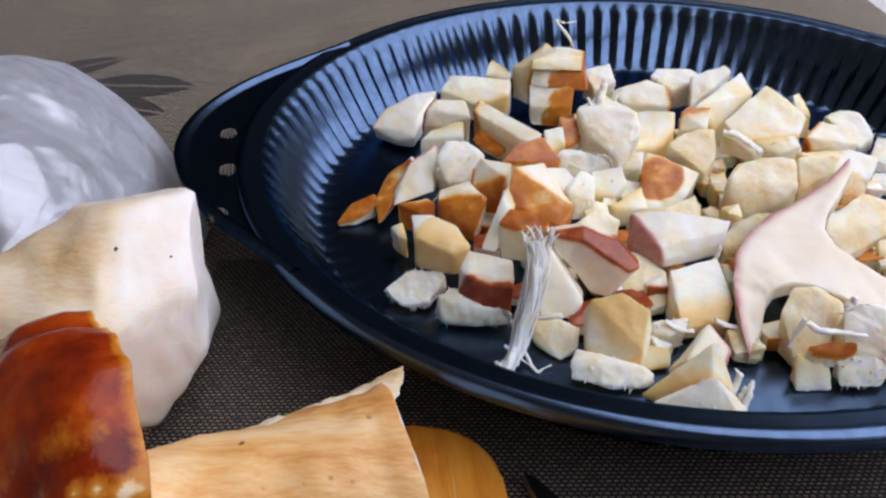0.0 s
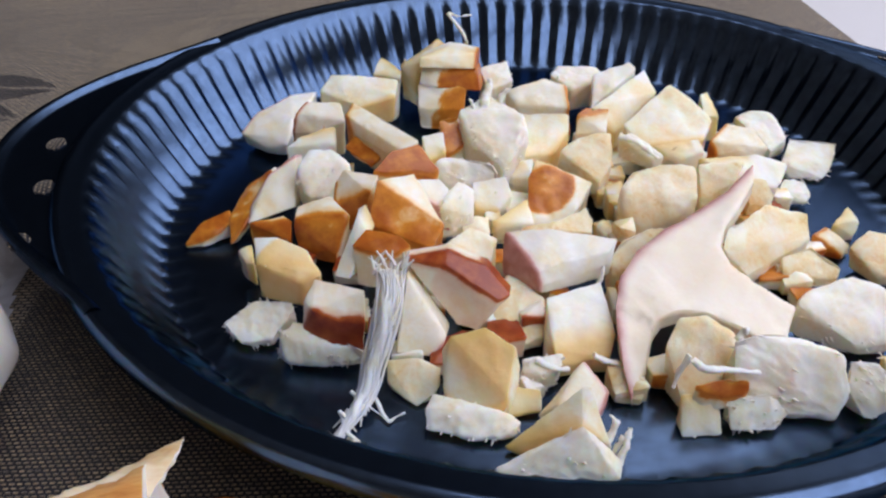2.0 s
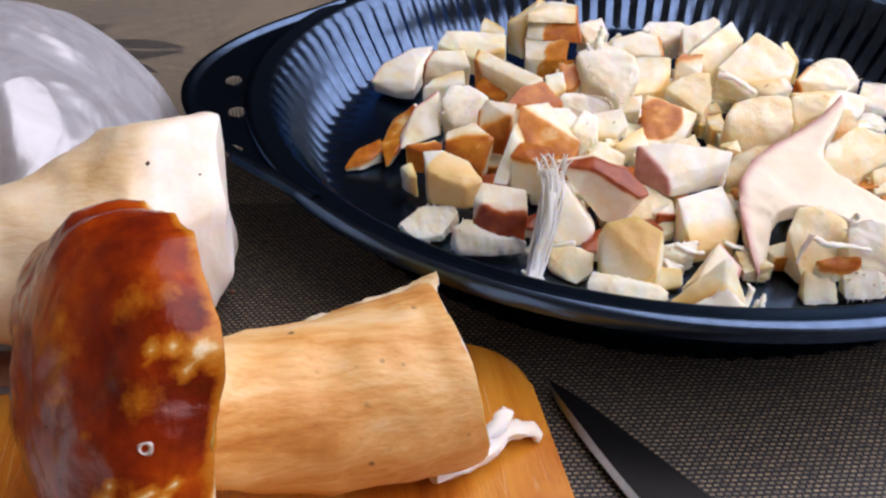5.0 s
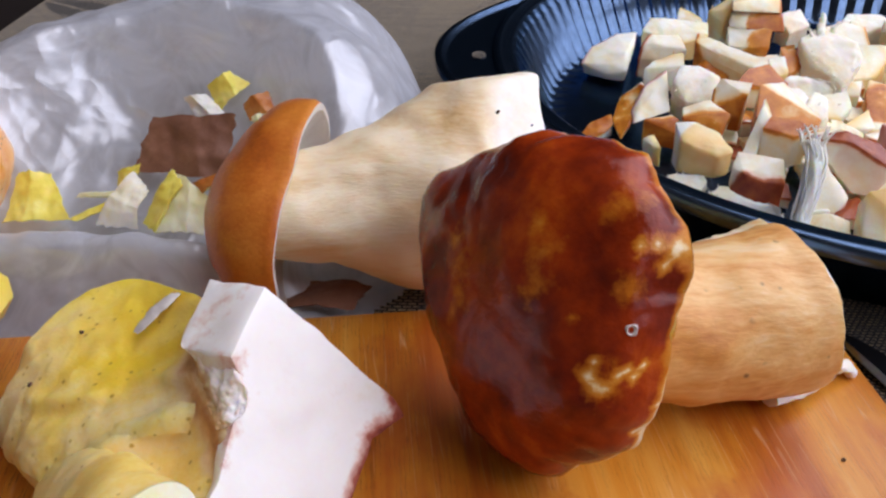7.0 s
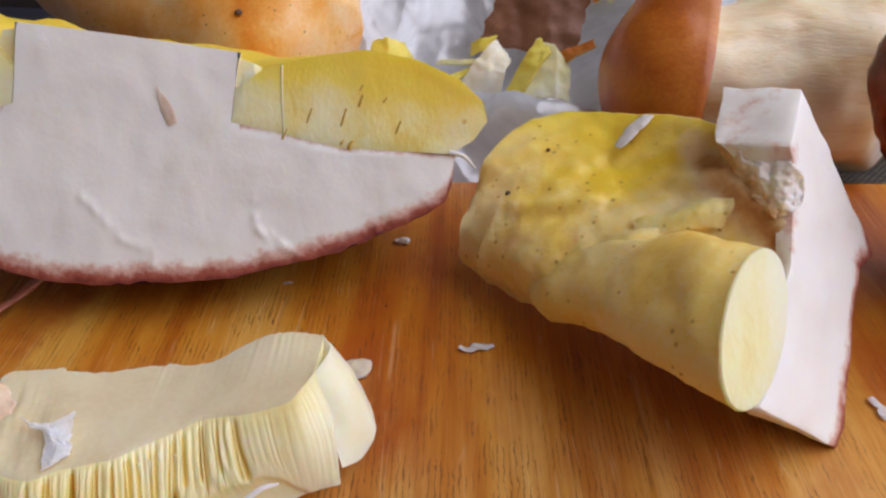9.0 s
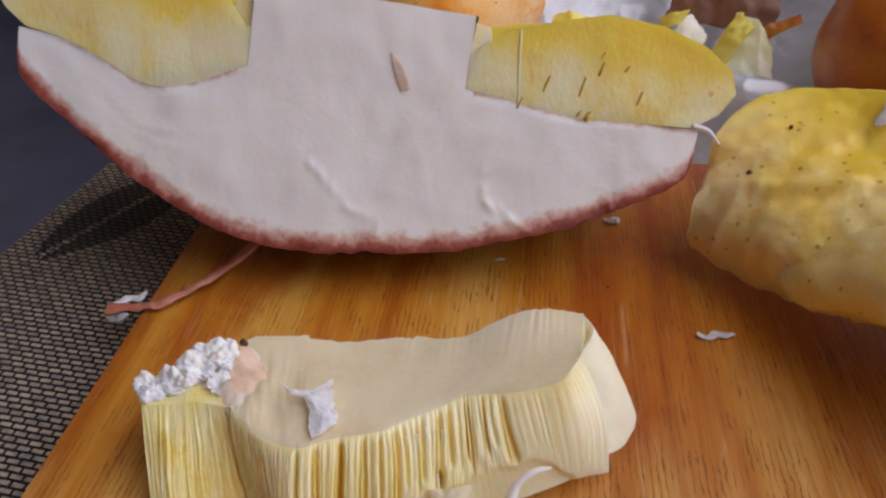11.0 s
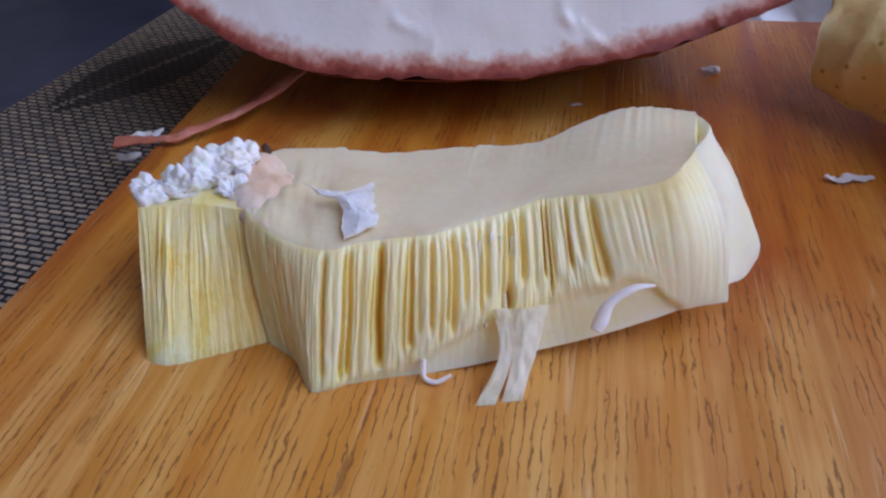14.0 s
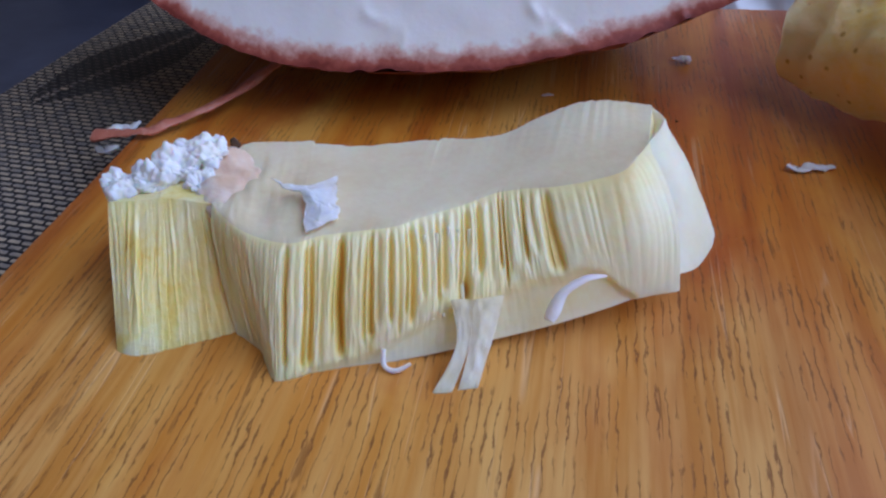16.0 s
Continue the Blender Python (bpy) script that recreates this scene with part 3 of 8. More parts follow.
# ---- the room, closed round the table ----
X0, X1, Y0, Y1, Z0, Z1 = -2.6, 0.56, -1.9, 2.4, -0.75, 1.85
bm = bmesh.new()
box(bm, X0, X1, Y0, Y1, Z0 - 0.1, Z0)
single("floor", bm, FLOOR_MAT, "dark blue-grey smooth floor below the table", "floor", kind="structure")
bm = bmesh.new()
box(bm, X0 - 0.1, X1 + 0.2, Y0 - 0.1, Y1 + 0.1, Z1, Z1 + 0.1)
single("ceiling", bm, WALL_PAINT, "plain warm beige painted ceiling of the room", "ceiling", kind="structure")
# the north wall is unseen, made dark so the pan floor reflects little
for nm, b in (("wall_north", (X0 - 0.1, X1 + 0.2, Y1, Y1 + 0.1, Z0 - 0.1, Z1)), ("wall_south", (X0 - 0.1, X1 + 0.2, Y0 - 0.1, Y0, Z0 - 0.1, Z1)), ("wall_west", (X0 - 0.1, X0, Y0, Y1, Z0 - 0.1, Z1))):
    bm = bmesh.new()
    box(bm, *b)
    single(nm, bm, WALL_DARK if nm == "wall_north" else WALL_PAINT, "unseen dark room wall, added to keep pan reflections dark" if nm == "wall_north" else "plain warm beige painted room wall", "wall", kind="structure")
WY0, WY1, WZ0, WZ1 = -0.75, 1.20, 0.20, 1.75
bm = bmesh.new()
box(bm, X1, X1 + 0.2, Y0, WY0, Z0 - 0.1, Z1)
box(bm, X1, X1 + 0.2, WY1, Y1, Z0 - 0.1, Z1)
box(bm, X1, X1 + 0.2, WY0, WY1, Z0 - 0.1, WZ0)
box(bm, X1, X1 + 0.2, WY0, WY1, WZ1, Z1)
single("wall_east", bm, WALL_PAINT, "beige room wall with a wide window opening", "wall", kind="structure")
window = thing("window_1", "white framed window beside the table", "window", kind="structure", at=(X1, 0.45, 0))
bm = bmesh.new()
for y0, y1, z0, z1 in ((WY0, WY1, WZ0, WZ0 + 0.05), (WY0, WY1, WZ1 - 0.05, WZ1), (WY0, WY0 + 0.05, WZ0 + 0.05, WZ1 - 0.05), (WY1 - 0.05, WY1, WZ0 + 0.05, WZ1 - 0.05)):
    box(bm, 0.10, 0.15, y0 - 0.45, y1 - 0.45, z0, z1)
part("window_frame", bm, WHITE_PAINT, window)
bm = bmesh.new()
box(bm, 0.255 - X1, 0.0, -1.05, WY1 - 0.4, -0.045, -0.012)
bevel(bm, 0.006)
part("window_sill", bm, WHITE_PAINT, window, "deep white glossy window sill")

# ---- table, mat, board ----
table = thing("table", "dark wooden table under a woven mat", "table", at=(-0.03, 0.4, Z0))
TX0, TX1, TY0, TY1 = -0.311, 0.248, -0.42, 1.0
bm = bmesh.new()
box(bm, TX0 + 0.03, TX1 + 0.03, TY0 - 0.4, TY1 - 0.4, -0.032 - Z0, -0.0022 - Z0)
bevel(bm, 0.004)
part("tabletop", bm, TABLE_WOOD, table)
for lx in (TX0 + 0.07, TX1 - 0.04):
    for ly in (TY0 + 0.05, TY1 - 0.05):
        bm = bmesh.new()
        box(bm, lx, lx + 0.04, ly - 0.42, ly - 0.38, 0.0, -0.032 - Z0)
        part("leg", bm, TABLE_WOOD, table)

bm = bmesh.new()
box(bm, -0.3170, 0.250, TY0 - 0.005, TY1 + 0.005, -0.0021, 0.0)
single("woven_mat", bm, MAT, "dark brown and tan woven mat with leaf motifs, covering the table", "mat")

BOARD_TURN = pose(0, 0, 0, 0, 0, 7.4)
BOARD_TOP = 0.008


def board():
    bm = bmesh.new()
    w, d, r = 0.2865, 0.262, 0.018
    pts = []
    for cx, cy, a0 in ((w - r, -r, 0), (r, -r, 90), (r, -d + r, 180), (w - r, -d + r, 270)):
        for k in range(9):
            a = radians(a0 + 90 * k / 8)
            pts.append((cx + r * math.cos(a), cy + r * math.sin(a)))
    lo = [bm.verts.new((x, y, 0.0)) for x, y in pts]
    hi = [bm.verts.new((x, y, BOARD_TOP)) for x, y in pts]
    bm.faces.new(lo[::-1])
    bm.faces.new(hi)
    for i in range(len(pts)):
        j = (i + 1) % len(pts)
        bm.faces.new((lo[i], lo[j], hi[j], hi[i]))
    top = [e for e in bm.edges if all(abs(v.co.z - BOARD_TOP) < 1e-6 for v in e.verts)]
    bevel(bm, 0.0016, 3, top)
    ob = single("cutting_board", bm, WOOD, "honey-coloured varnished wooden cutting board, worn and scratched, lying on the mat", "cutting board")
    ob.matrix_world = pose(-0.2745, 0.0955, 0.0004, 0, 0, 7.4)
    return ob


board()

# ---- the fluted baking pan ----
PAN = Vector((0.071, 0.2456, 0.0))


def pan():
    root = thing("fluted_tart_pan", "dark non-stick fluted tart pan with two perforated handles, holding chopped mushrooms", "baking pan", at=PAN)
    seg = 400
    flutes = 100
    prof = [(0.0, 0.0021), (0.06, 0.0021), (0.108, 0.0021), (0.1150, 0.0022), (0.1172, 0.0035), (0.1235, 0.0150), (0.1290, 0.0255), (0.1312, 0.0287), (0.1330, 0.0296), (0.1358, 0.0296), (0.1370, 0.0303), (0.1386, 0.0306), (0.1399, 0.0299), (0.1403, 0.0280),
            (0.1400, 0.0262), (0.1388, 0.0258), (0.1330, 0.0270), (0.1303, 0.0245), (0.1245, 0.0130), (0.1185, 0.0020), (0.1165, 0.0004), (0.06, 0.0004), (0.0, 0.0004)]
    amp = [0, 0, 0, 0.0003, 0.0011, 0.0012, 0.0010, 0.0, 0, 0, 0, 0, 0, 0, 0, 0, 0, 0.0008, 0.0010, 0.0006, 0, 0, 0]
    bm = bmesh.new()
    loops = []
    for (r, z), a in zip(prof, amp):
        if r == 0:
            loops.append([bm.verts.new((0, 0, z))])
            continue
        loop = []
        for i in range(seg):
            th = 2 * math.pi * i / seg
            rr = r + a * math.cos(flutes * th)
            loop.append(bm.verts.new((rr * math.cos(th), rr * math.sin(th), z)))
        loops.append(loop)
    for a, b in zip(loops, loops[1:]):
        for i in range(seg):
            j = (i + 1) % seg
            if len(a) == 1:
                bm.faces.new((a[0], b[i], b[j]))
            elif len(b) == 1:
                bm.faces.new((a[i], a[j], b[0]))
            else:
                bm.faces.new((a[i], a[j], b[j], b[i]))
    part("body", bm, PAN_COAT, root, angle=50)

    for turn in (181, 1):
        # a flat lobe with a raised lip, three oval holes through it
        bm = bmesh.new()
        n = 48
        half = radians(36)
        inner, outer = [], []
        for i in range(n + 1):
            s = -1 + 2 * i / n
            th = s * half
            bulge = 0.0218 * (0.5 + 0.5 * math.cos(math.pi * s)) ** 0.85
            inner.append((0.1335 * math.cos(th), 0.1335 * math.sin(th)))
            ro = 0.1395 + bulge
            outer.append((ro * math.cos(th), ro * math.sin(th)))
        def strip(off, z):
            res = []
            for (ax, ay), (bx, by) in zip(inner, outer):
                d = Vector((bx - ax, by - ay))
                ln = d.length
                q = Vector((ax, ay)) + d * max(0.0, (ln - off)) / ln
                res.append(bm.verts.new((q.x, q.y, z)))
            return res
        ti = [bm.verts.new((x, y, 0.0292)) for x, y in inner]
        rows = [ti, strip(0.0050, 0.0290), strip(0.0040, 0.0292), strip(0.0030, 0.0306), strip(0.0015, 0.0312), strip(0.0, 0.0304), strip(0.0002, 0.0275), strip(0.0016, 0.0270), strip(0.0036, 0.0276)]
        rows.append([bm.verts.new((x, y, 0.0276)) for x, y in inner])
        for a, b in zip(rows, rows[1:]):
            for i in range(n):
                bm.faces.new((a[i], a[i + 1], b[i + 1], b[i]))
        ob = part("handle", bm, PAN_COAT, root, "flat perforated handle with raised lip", angle=60)
        ob.matrix_local = pose(0, 0, 0, 0, 0, turn)
        for k in (-1, 0, 1):
            a = radians(turn + 10.5 + 10.2 * k)
            hb = bmesh.new()
            hr = (0.1450, 0.1425, 0.1470)[k + 1]
            lathe(hb, [((0, 0, z), r, Matrix.Identity(3)) for z, r in ((0.0285, 0.0034), (0.02955, 0.0036), (0.0297, 0.0030))], 24, squash=0.75)
            h = part("hole", hb, MAT, ob, "oval hole showing the mat")
            h.matrix_local = pose(0, 0, 0, 0, 0, turn).inverted() @ pose(hr * math.cos(a), hr * math.sin(a), 0, 0, 0, math.degrees(a) + 90)
    return root


pan()


# ---- chopped mushrooms ----
def set_rim(bm, amount):
    """Marks how near each vertex lies to the skin, for the stained rim."""
    lay = bm.verts.layers.float.new("rim")
    for v in bm.verts:
        v[lay] = max(0.0, min(1.0, amount(v.co)))


KINDS = {"c": "cream mushroom chunk", "b": "mushroom cube", "o": "translucent amber mushroom chunk", "t": "torn white mushroom chunk", "s": "small mushroom scrap", "l": "long mushroom slice", "w": "mushroom wedge", "d": "block of mushroom"}


def chunk(corners, base, kind, seed, skin=(), tone="", amber=()):
    """A cut piece: the hull of its visible corners and of those below them, down to base or pushed back by it;
    faces whose corners are all in skin carry skin, those in amber are tinted for stain and for shade on the sides."""
    rnd = random.Random(seed)
    top = [Vector(p) for p in corners]
    n = len(top)
    mid = sum(top, Vector()) / n
    if isinstance(base, tuple):
        under = [p + Vector(base) for p in top]
    else:
        under = [Vector((*(mid.xy + (p.xy - mid.xy) * rnd.uniform(0.90, 1.0)), min(p.z - 0.0004, base + rnd.uniform(0, 0.0006)))) for p in top]
    o = Vector((mid.x, mid.y, min(p.z for p in under)))
    bm = bmesh.new()
    vs = [bm.verts.new(p - o) for p in top + under]
    place = {v: i for i, v in enumerate(vs)}
    bmesh.ops.convex_hull(bm, input=bm.verts)
    bmesh.ops.delete(bm, geom=[v for v in bm.verts if not v.link_faces], context="VERTS")
    sides, tinted_faces = [], []
    for f in bm.faces:
        idx = [place.get(v, 999) for v in f.verts]
        f.material_index = 0
        low_skin = skin and len(skin) < n and all(i in skin or (i >= n and i - n in skin) for i in idx) and any(i < n for i in idx) and n > 2 and abs(f.normal.z) < 0.8
        edge_only = tone.islower() and all(i < n for i in idx)
        if (all(i in skin for i in idx) or low_skin) and not edge_only:
            f.material_index = 1
            sides.append((f.calc_center_median(), f.normal.copy(), [v.co.copy() for v in f.verts]))
        elif all(i in amber or (i >= n and i - n in amber) for i in idx):
            f.material_index = 2
            tinted_faces.append((f.calc_center_median(), f.normal.copy(), [v.co.copy() for v in f.verts]))
    # without amber, the largest side faces get warm shade as an amber tint
    big = sorted((f for f in bm.faces if f.normal.z < 0.6 and f.material_index == 0), key=lambda f: -f.calc_area())
    if not tinted_faces and kind != "t":
        tinted_faces = [(f.calc_center_median(), f.normal.copy(), [v.co.copy() for v in f.verts]) for f in big[:2] if rnd.random() < 0.8]
    bmesh.ops.dissolve_limit(bm, angle_limit=radians(6), verts=bm.verts, edges=bm.edges, delimit={"MATERIAL"})
    size = min((top[0] - top[n // 2]).length, 0.02)
    thin = min(e.calc_length() for e in bm.edges)
    bevel(bm, max(0.00012, min(thin * 0.3, size * (0.035 if kind in "ot" else 0.014))), 2 if kind in "ot" else 1)
    bmesh.ops.triangulate(bm, faces=[f for f in bm.faces if len(f.verts) > 4])
    for _ in range(4):
        long = [e for e in bm.edges if e.calc_length() > (0.0012 if kind == "t" else 0.0018)]
        if not long or len(bm.faces) > 3000:
            break
        bmesh.ops.subdivide_edges(bm, edges=long, cuts=1, use_grid_fill=True)
    bmesh.ops.triangulate(bm, faces=bm.faces)
    for _ in range({"t": 2, "o": 2, "c": 1, "s": 1}.get(kind, 0)):
        bmesh.ops.smooth_vert(bm, verts=bm.verts, factor=0.3, use_axis_x=True, use_axis_y=True, use_axis_z=True)
    # slack, uneven cuts: broad swell first, finer unevenness after it
    rough_up(bm, size * {"t": 0.07, "o": 0.07, "c": 0.045, "s": 0.06}.get(kind, 0.030), 0.8 / size, seed)
    rough_up(bm, {"t": 0.00025, "o": 0.0003, "c": 0.00025, "s": 0.0004}.get(kind, 0.0002), 260, seed + 50)
    grainy = Vector([rnd.uniform(-1, 1) for _ in range(3)]).normalized()
    if kind in "tcs":
        bm.normal_update()
        deep = 0.00026 if kind == "t" else 0.00012
        for v in bm.verts:
            q = v.co - grainy * v.co.dot(grainy) * 0.93
            v.co += v.normal * deep * noise.noise(q * 800 + Vector((seed, 0, 0)))
    if kind in "tc" and not skin:
        # loose torn ends along the edges
        outer = [f for f in bm.faces if f.material_index == 0 and abs(f.normal.z) < 0.75]
        for f in rnd.sample(outer, min(len(outer), 50 if kind == "t" else 4)):
            way = (f.normal * 0.6 + grainy * rnd.choice((-1, 1)) * 0.8).normalized() * rnd.uniform(0.0005, 0.0018)
            mid_f, ln = f.calc_center_median(), math.sqrt(f.calc_area())
            bmesh.ops.inset_individual(bm, faces=[f], thickness=ln * 0.2)
            bmesh.ops.inset_individual(bm, faces=[f], thickness=ln * 0.01)
            for v in f.verts:
                v.co = mid_f + (v.co - mid_f) * 0.15 + way

    def near(p, planes, reach):
        best = 0.0
        for q, nn, ring in planes:
            r = max((c - q).length for c in ring)
            best = max(best, 1.0 - abs((p - q).dot(nn)) / reach - max(0.0, ((p - q).length - r) / 0.0015))
        return best
    tone = tone.upper()
    set_rim(bm, lambda p: max(near(p, sides, 0.0018 if tone == "P" else 0.0024), (0.0 if tone == "P" else 0.42 if sides else 0.80) * near(p, tinted_faces, 0.0032 if amber else 0.0055)))
    hide = FLESH_PINK if tone == "P" else FLESH_RED if tone == "R" else FLESH_TAN
    flesh = hide if sides else {"o": FLESH_AMBER, "d": FLESH_STAIN_SHADE, "t": FLESH_TORN}.get(kind, FLESH_STAIN_SHADE)
    tail = {"T": " with brown skin", "R": " with red-brown skin", "P": " with a pinkish rim"}.get(tone, "")
    ob = single("mushroom_chunk", bm, [flesh, flesh, flesh], f"{KINDS[kind]}{tail} in the dark tart pan", "mushroom piece", "chopped mushrooms in the pan", angle=34)
    low_z = min(v.co.z for v in ob.data.vertices) + o.z
    ob.location = o + Vector((0, 0, max(0.0, 0.0023 - low_z)))
    return ob


chunk(((-0.0108, 0.1991, 0.0240), (-0.0046, 0.1983, 0.0240), (0.0032, 0.1960, 0.0215), (0.0063, 0.1905, 0.0180), (0.0020, 0.1885, 0.0165), (-0.0098, 0.1922, 0.0205)), 0.0090, 'c', 1, amber=(3, 4, 5))
chunk(((-0.0106, 0.1906, 0.0085), (-0.0011, 0.1900, 0.0090), (-0.0002, 0.1873, 0.0080), (-0.0058, 0.1798, 0.0045), (-0.0139, 0.1799, 0.0035), (-0.0189, 0.1852, 0.0060)), 0.0023, 't', 2)
chunk(((-0.0178, 0.2091, 0.0130), (-0.0141, 0.2102, 0.0140), (-0.0125, 0.2030, 0.0120), (-0.0152, 0.2044, 0.0120)), 0.0050, 's', 3)
chunk(((0.0061, 0.1843, 0.0210), (0.0183, 0.1793, 0.0210), (0.0183, 0.1736, 0.0150), (0.0119, 0.1738, 0.0160), (0.0059, 0.1756, 0.0180), (0.0035, 0.1795, 0.0180), (0.0028, 0.1759, 0.0110), (0.0102, 0.1726, 0.0080), (0.0178, 0.1721, 0.0080)), 0.0070, 'b', 4, skin=(2, 3, 4, 6, 7, 8), tone='R')
chunk(((-0.0025, 0.1759, 0.0085), (0.0011, 0.1781, 0.0100), (0.0102, 0.1722, 0.0080), (0.0190, 0.1713, 0.0080), (0.0182, 0.1700, 0.0050), (0.0073, 0.1707, 0.0040), (-0.0008, 0.1731, 0.0040)), 0.0023, 't', 5)
chunk(((0.0286, 0.1832, 0.0230), (0.0376, 0.1734, 0.0110), (0.0370, 0.1720, 0.0090), (0.0345, 0.1699, 0.0070), (0.0258, 0.1709, 0.0080)), (0.001, 0.006, -0.002), 'w', 6, skin=(2, 3, 4), tone='p')
chunk(((0.0231, 0.1686, 0.0080), (0.0305, 0.1677, 0.0090), (0.0364, 0.1650, 0.0080), (0.0355, 0.1597, 0.0060), (0.0302, 0.1571, 0.0030), (0.0237, 0.1641, 0.0040)), 0.0023, 'o', 7)
chunk(((0.0384, 0.1641, 0.0190), (0.0463, 0.1646, 0.0210), (0.0531, 0.1606, 0.0180), (0.0545, 0.1599, 0.0120), (0.0507, 0.1525, 0.0105), (0.0528, 0.1555, 0.0065), (0.0437, 0.1514, 0.0030), (0.0416, 0.1530, 0.0040), (0.0367, 0.1642, 0.0150), (0.0365, 0.1577, 0.0080)), 0.0030, 'd', 8, amber=(0, 1, 4, 6, 7))
chunk(((0.0322, 0.1533, 0.0060), (0.0341, 0.1562, 0.0070), (0.0409, 0.1517, 0.0060), (0.0502, 0.1504, 0.0060), (0.0529, 0.1491, 0.0045), (0.0513, 0.1473, 0.0030), (0.0425, 0.1470, 0.0030), (0.0320, 0.1495, 0.0030)), 0.0023, 't', 9)
chunk(((0.0657, 0.1476, 0.0180), (0.0679, 0.1476, 0.0180), (0.0723, 0.1412, 0.0060), (0.0651, 0.1413, 0.0120), (0.0494, 0.1441, 0.0040), (0.0526, 0.1425, 0.0030)), 0.0025, 'w', 10, amber=(3, 4, 5))
chunk(((0.0468, 0.1365, 0.0040), (0.0649, 0.1406, 0.0130), (0.0685, 0.1395, 0.0100), (0.0742, 0.1375, 0.0040), (0.0725, 0.1336, 0.0030), (0.0605, 0.1344, 0.0028), (0.0490, 0.1366, 0.0028)), 0.0024, 't', 11)
chunk(((0.0686, 0.1588, 0.0150), (0.0739, 0.1537, 0.0100), (0.0716, 0.1499, 0.0070), (0.0615, 0.1511, 0.0090), (0.0581, 0.1522, 0.0050)), 0.0030, 'c', 12, skin=(0, 1, 2), tone='p')
chunk(((0.0751, 0.1627, 0.0100), (0.0822, 0.1614, 0.0100), (0.0848, 0.1578, 0.0070), (0.0827, 0.1554, 0.0050), (0.0763, 0.1563, 0.0050)), 0.0025, 'o', 13)
chunk(((0.0554, 0.1642, 0.0110), (0.0654, 0.1649, 0.0120), (0.0642, 0.1624, 0.0100), (0.0597, 0.1605, 0.0090), (0.0553, 0.1620, 0.0090)), 0.0030, 't', 14)
chunk(((0.0545, 0.1615, 0.0090), (0.0608, 0.1587, 0.0075), (0.0561, 0.1576, 0.0070)), 0.0030, 't', 15)
chunk(((0.0523, 0.1586, 0.0080), (0.0590, 0.1575, 0.0070), (0.0591, 0.1542, 0.0040), (0.0500, 0.1531, 0.0030)), 0.0023, 'c', 16)
chunk(((0.0632, 0.1809, 0.0160), (0.0780, 0.1857, 0.0170), (0.0791, 0.1701, 0.0125), (0.0636, 0.1672, 0.0105), (0.0644, 0.1649, 0.0075), (0.0774, 0.1663, 0.0090), (0.0624, 0.1737, 0.0095)), 0.0030, 'b', 17, amber=(3, 4, 5, 2))
chunk(((0.0545, 0.1988, 0.0240), (0.0661, 0.1981, 0.0250), (0.0842, 0.1969, 0.0220), (0.0822, 0.1947, 0.0200), (0.0620, 0.1885, 0.0180), (0.0626, 0.1869, 0.0145), (0.0824, 0.1938, 0.0165), (0.0539, 0.1954, 0.0175)), 0.0120, 'w', 18, skin=(0, 4, 5, 7), tone='P', amber=(3, 4, 5, 6))
chunk(((0.0281, 0.1865, 0.0250), (0.0387, 0.1872, 0.0265), (0.0482, 0.1838, 0.0240), (0.0537, 0.1782, 0.0190), (0.0458, 0.1767, 0.0100), (0.0410, 0.1785, 0.0100), (0.0385, 0.1821, 0.0255), (0.0508, 0.1762, 0.0190)), (0.001, 0.006, -0.002), 'w', 19, skin=(0, 1, 2, 3, 6, 7), tone='R')
chunk(((0.0551, 0.1943, 0.0150), (0.0644, 0.1858, 0.0120), (0.0632, 0.1754, 0.0080), (0.0539, 0.1729, 0.0060), (0.0482, 0.1794, 0.0070), (0.0509, 0.1867, 0.0100)), 0.0030, 'o', 20)
chunk(((0.0151, 0.1924, 0.0250), (0.0185, 0.1968, 0.0270), (0.0270, 0.1938, 0.0270), (0.0298, 0.1921, 0.0250), (0.0241, 0.1899, 0.0230)), 0.0120, 'b', 21, skin=(0, 1, 2, 3, 4), tone='T')
chunk(((0.0165, 0.2006, 0.0310), (0.0187, 0.1977, 0.0260), (0.0141, 0.1899, 0.0160), (0.0095, 0.1913, 0.0160)), (0.002, 0.004, -0.001), 'w', 22)
chunk(((0.0208, 0.2184, 0.0290), (0.0183, 0.2089, 0.0210), (0.0358, 0.2013, 0.0170), (0.0395, 0.2065, 0.0215), (0.0315, 0.2250, 0.0270), (0.0310, 0.2202, 0.0225)), 0.0120, 'b', 23, skin=(0, 1, 2, 3), tone='T')
chunk(((0.0112, 0.2287, 0.0265), (0.0211, 0.2259, 0.0260), (0.0187, 0.2209, 0.0230), (0.0085, 0.2276, 0.0230), (0.0076, 0.2229, 0.0170), (0.0168, 0.2193, 0.0160)), 0.0100, 'b', 24, skin=(2, 3, 4, 5), tone='T')
chunk(((-0.0033, 0.2362, 0.0230), (-0.0003, 0.2427, 0.0260), (0.0071, 0.2434, 0.0260), (0.0130, 0.2353, 0.0240), (0.0100, 0.2309, 0.0200), (0.0075, 0.2281, 0.0170), (-0.0000, 0.2300, 0.0170), (-0.0031, 0.2348, 0.0200)), 0.0080, 't', 25)
chunk(((-0.0043, 0.2448, 0.0230), (-0.0045, 0.2304, 0.0130), (-0.0183, 0.2260, 0.0100), (-0.0183, 0.2327, 0.0120), (-0.0126, 0.2403, 0.0190)), (0.001, 0.006, -0.003), 'w', 26, skin=(2, 3, 4, 0), tone='p')
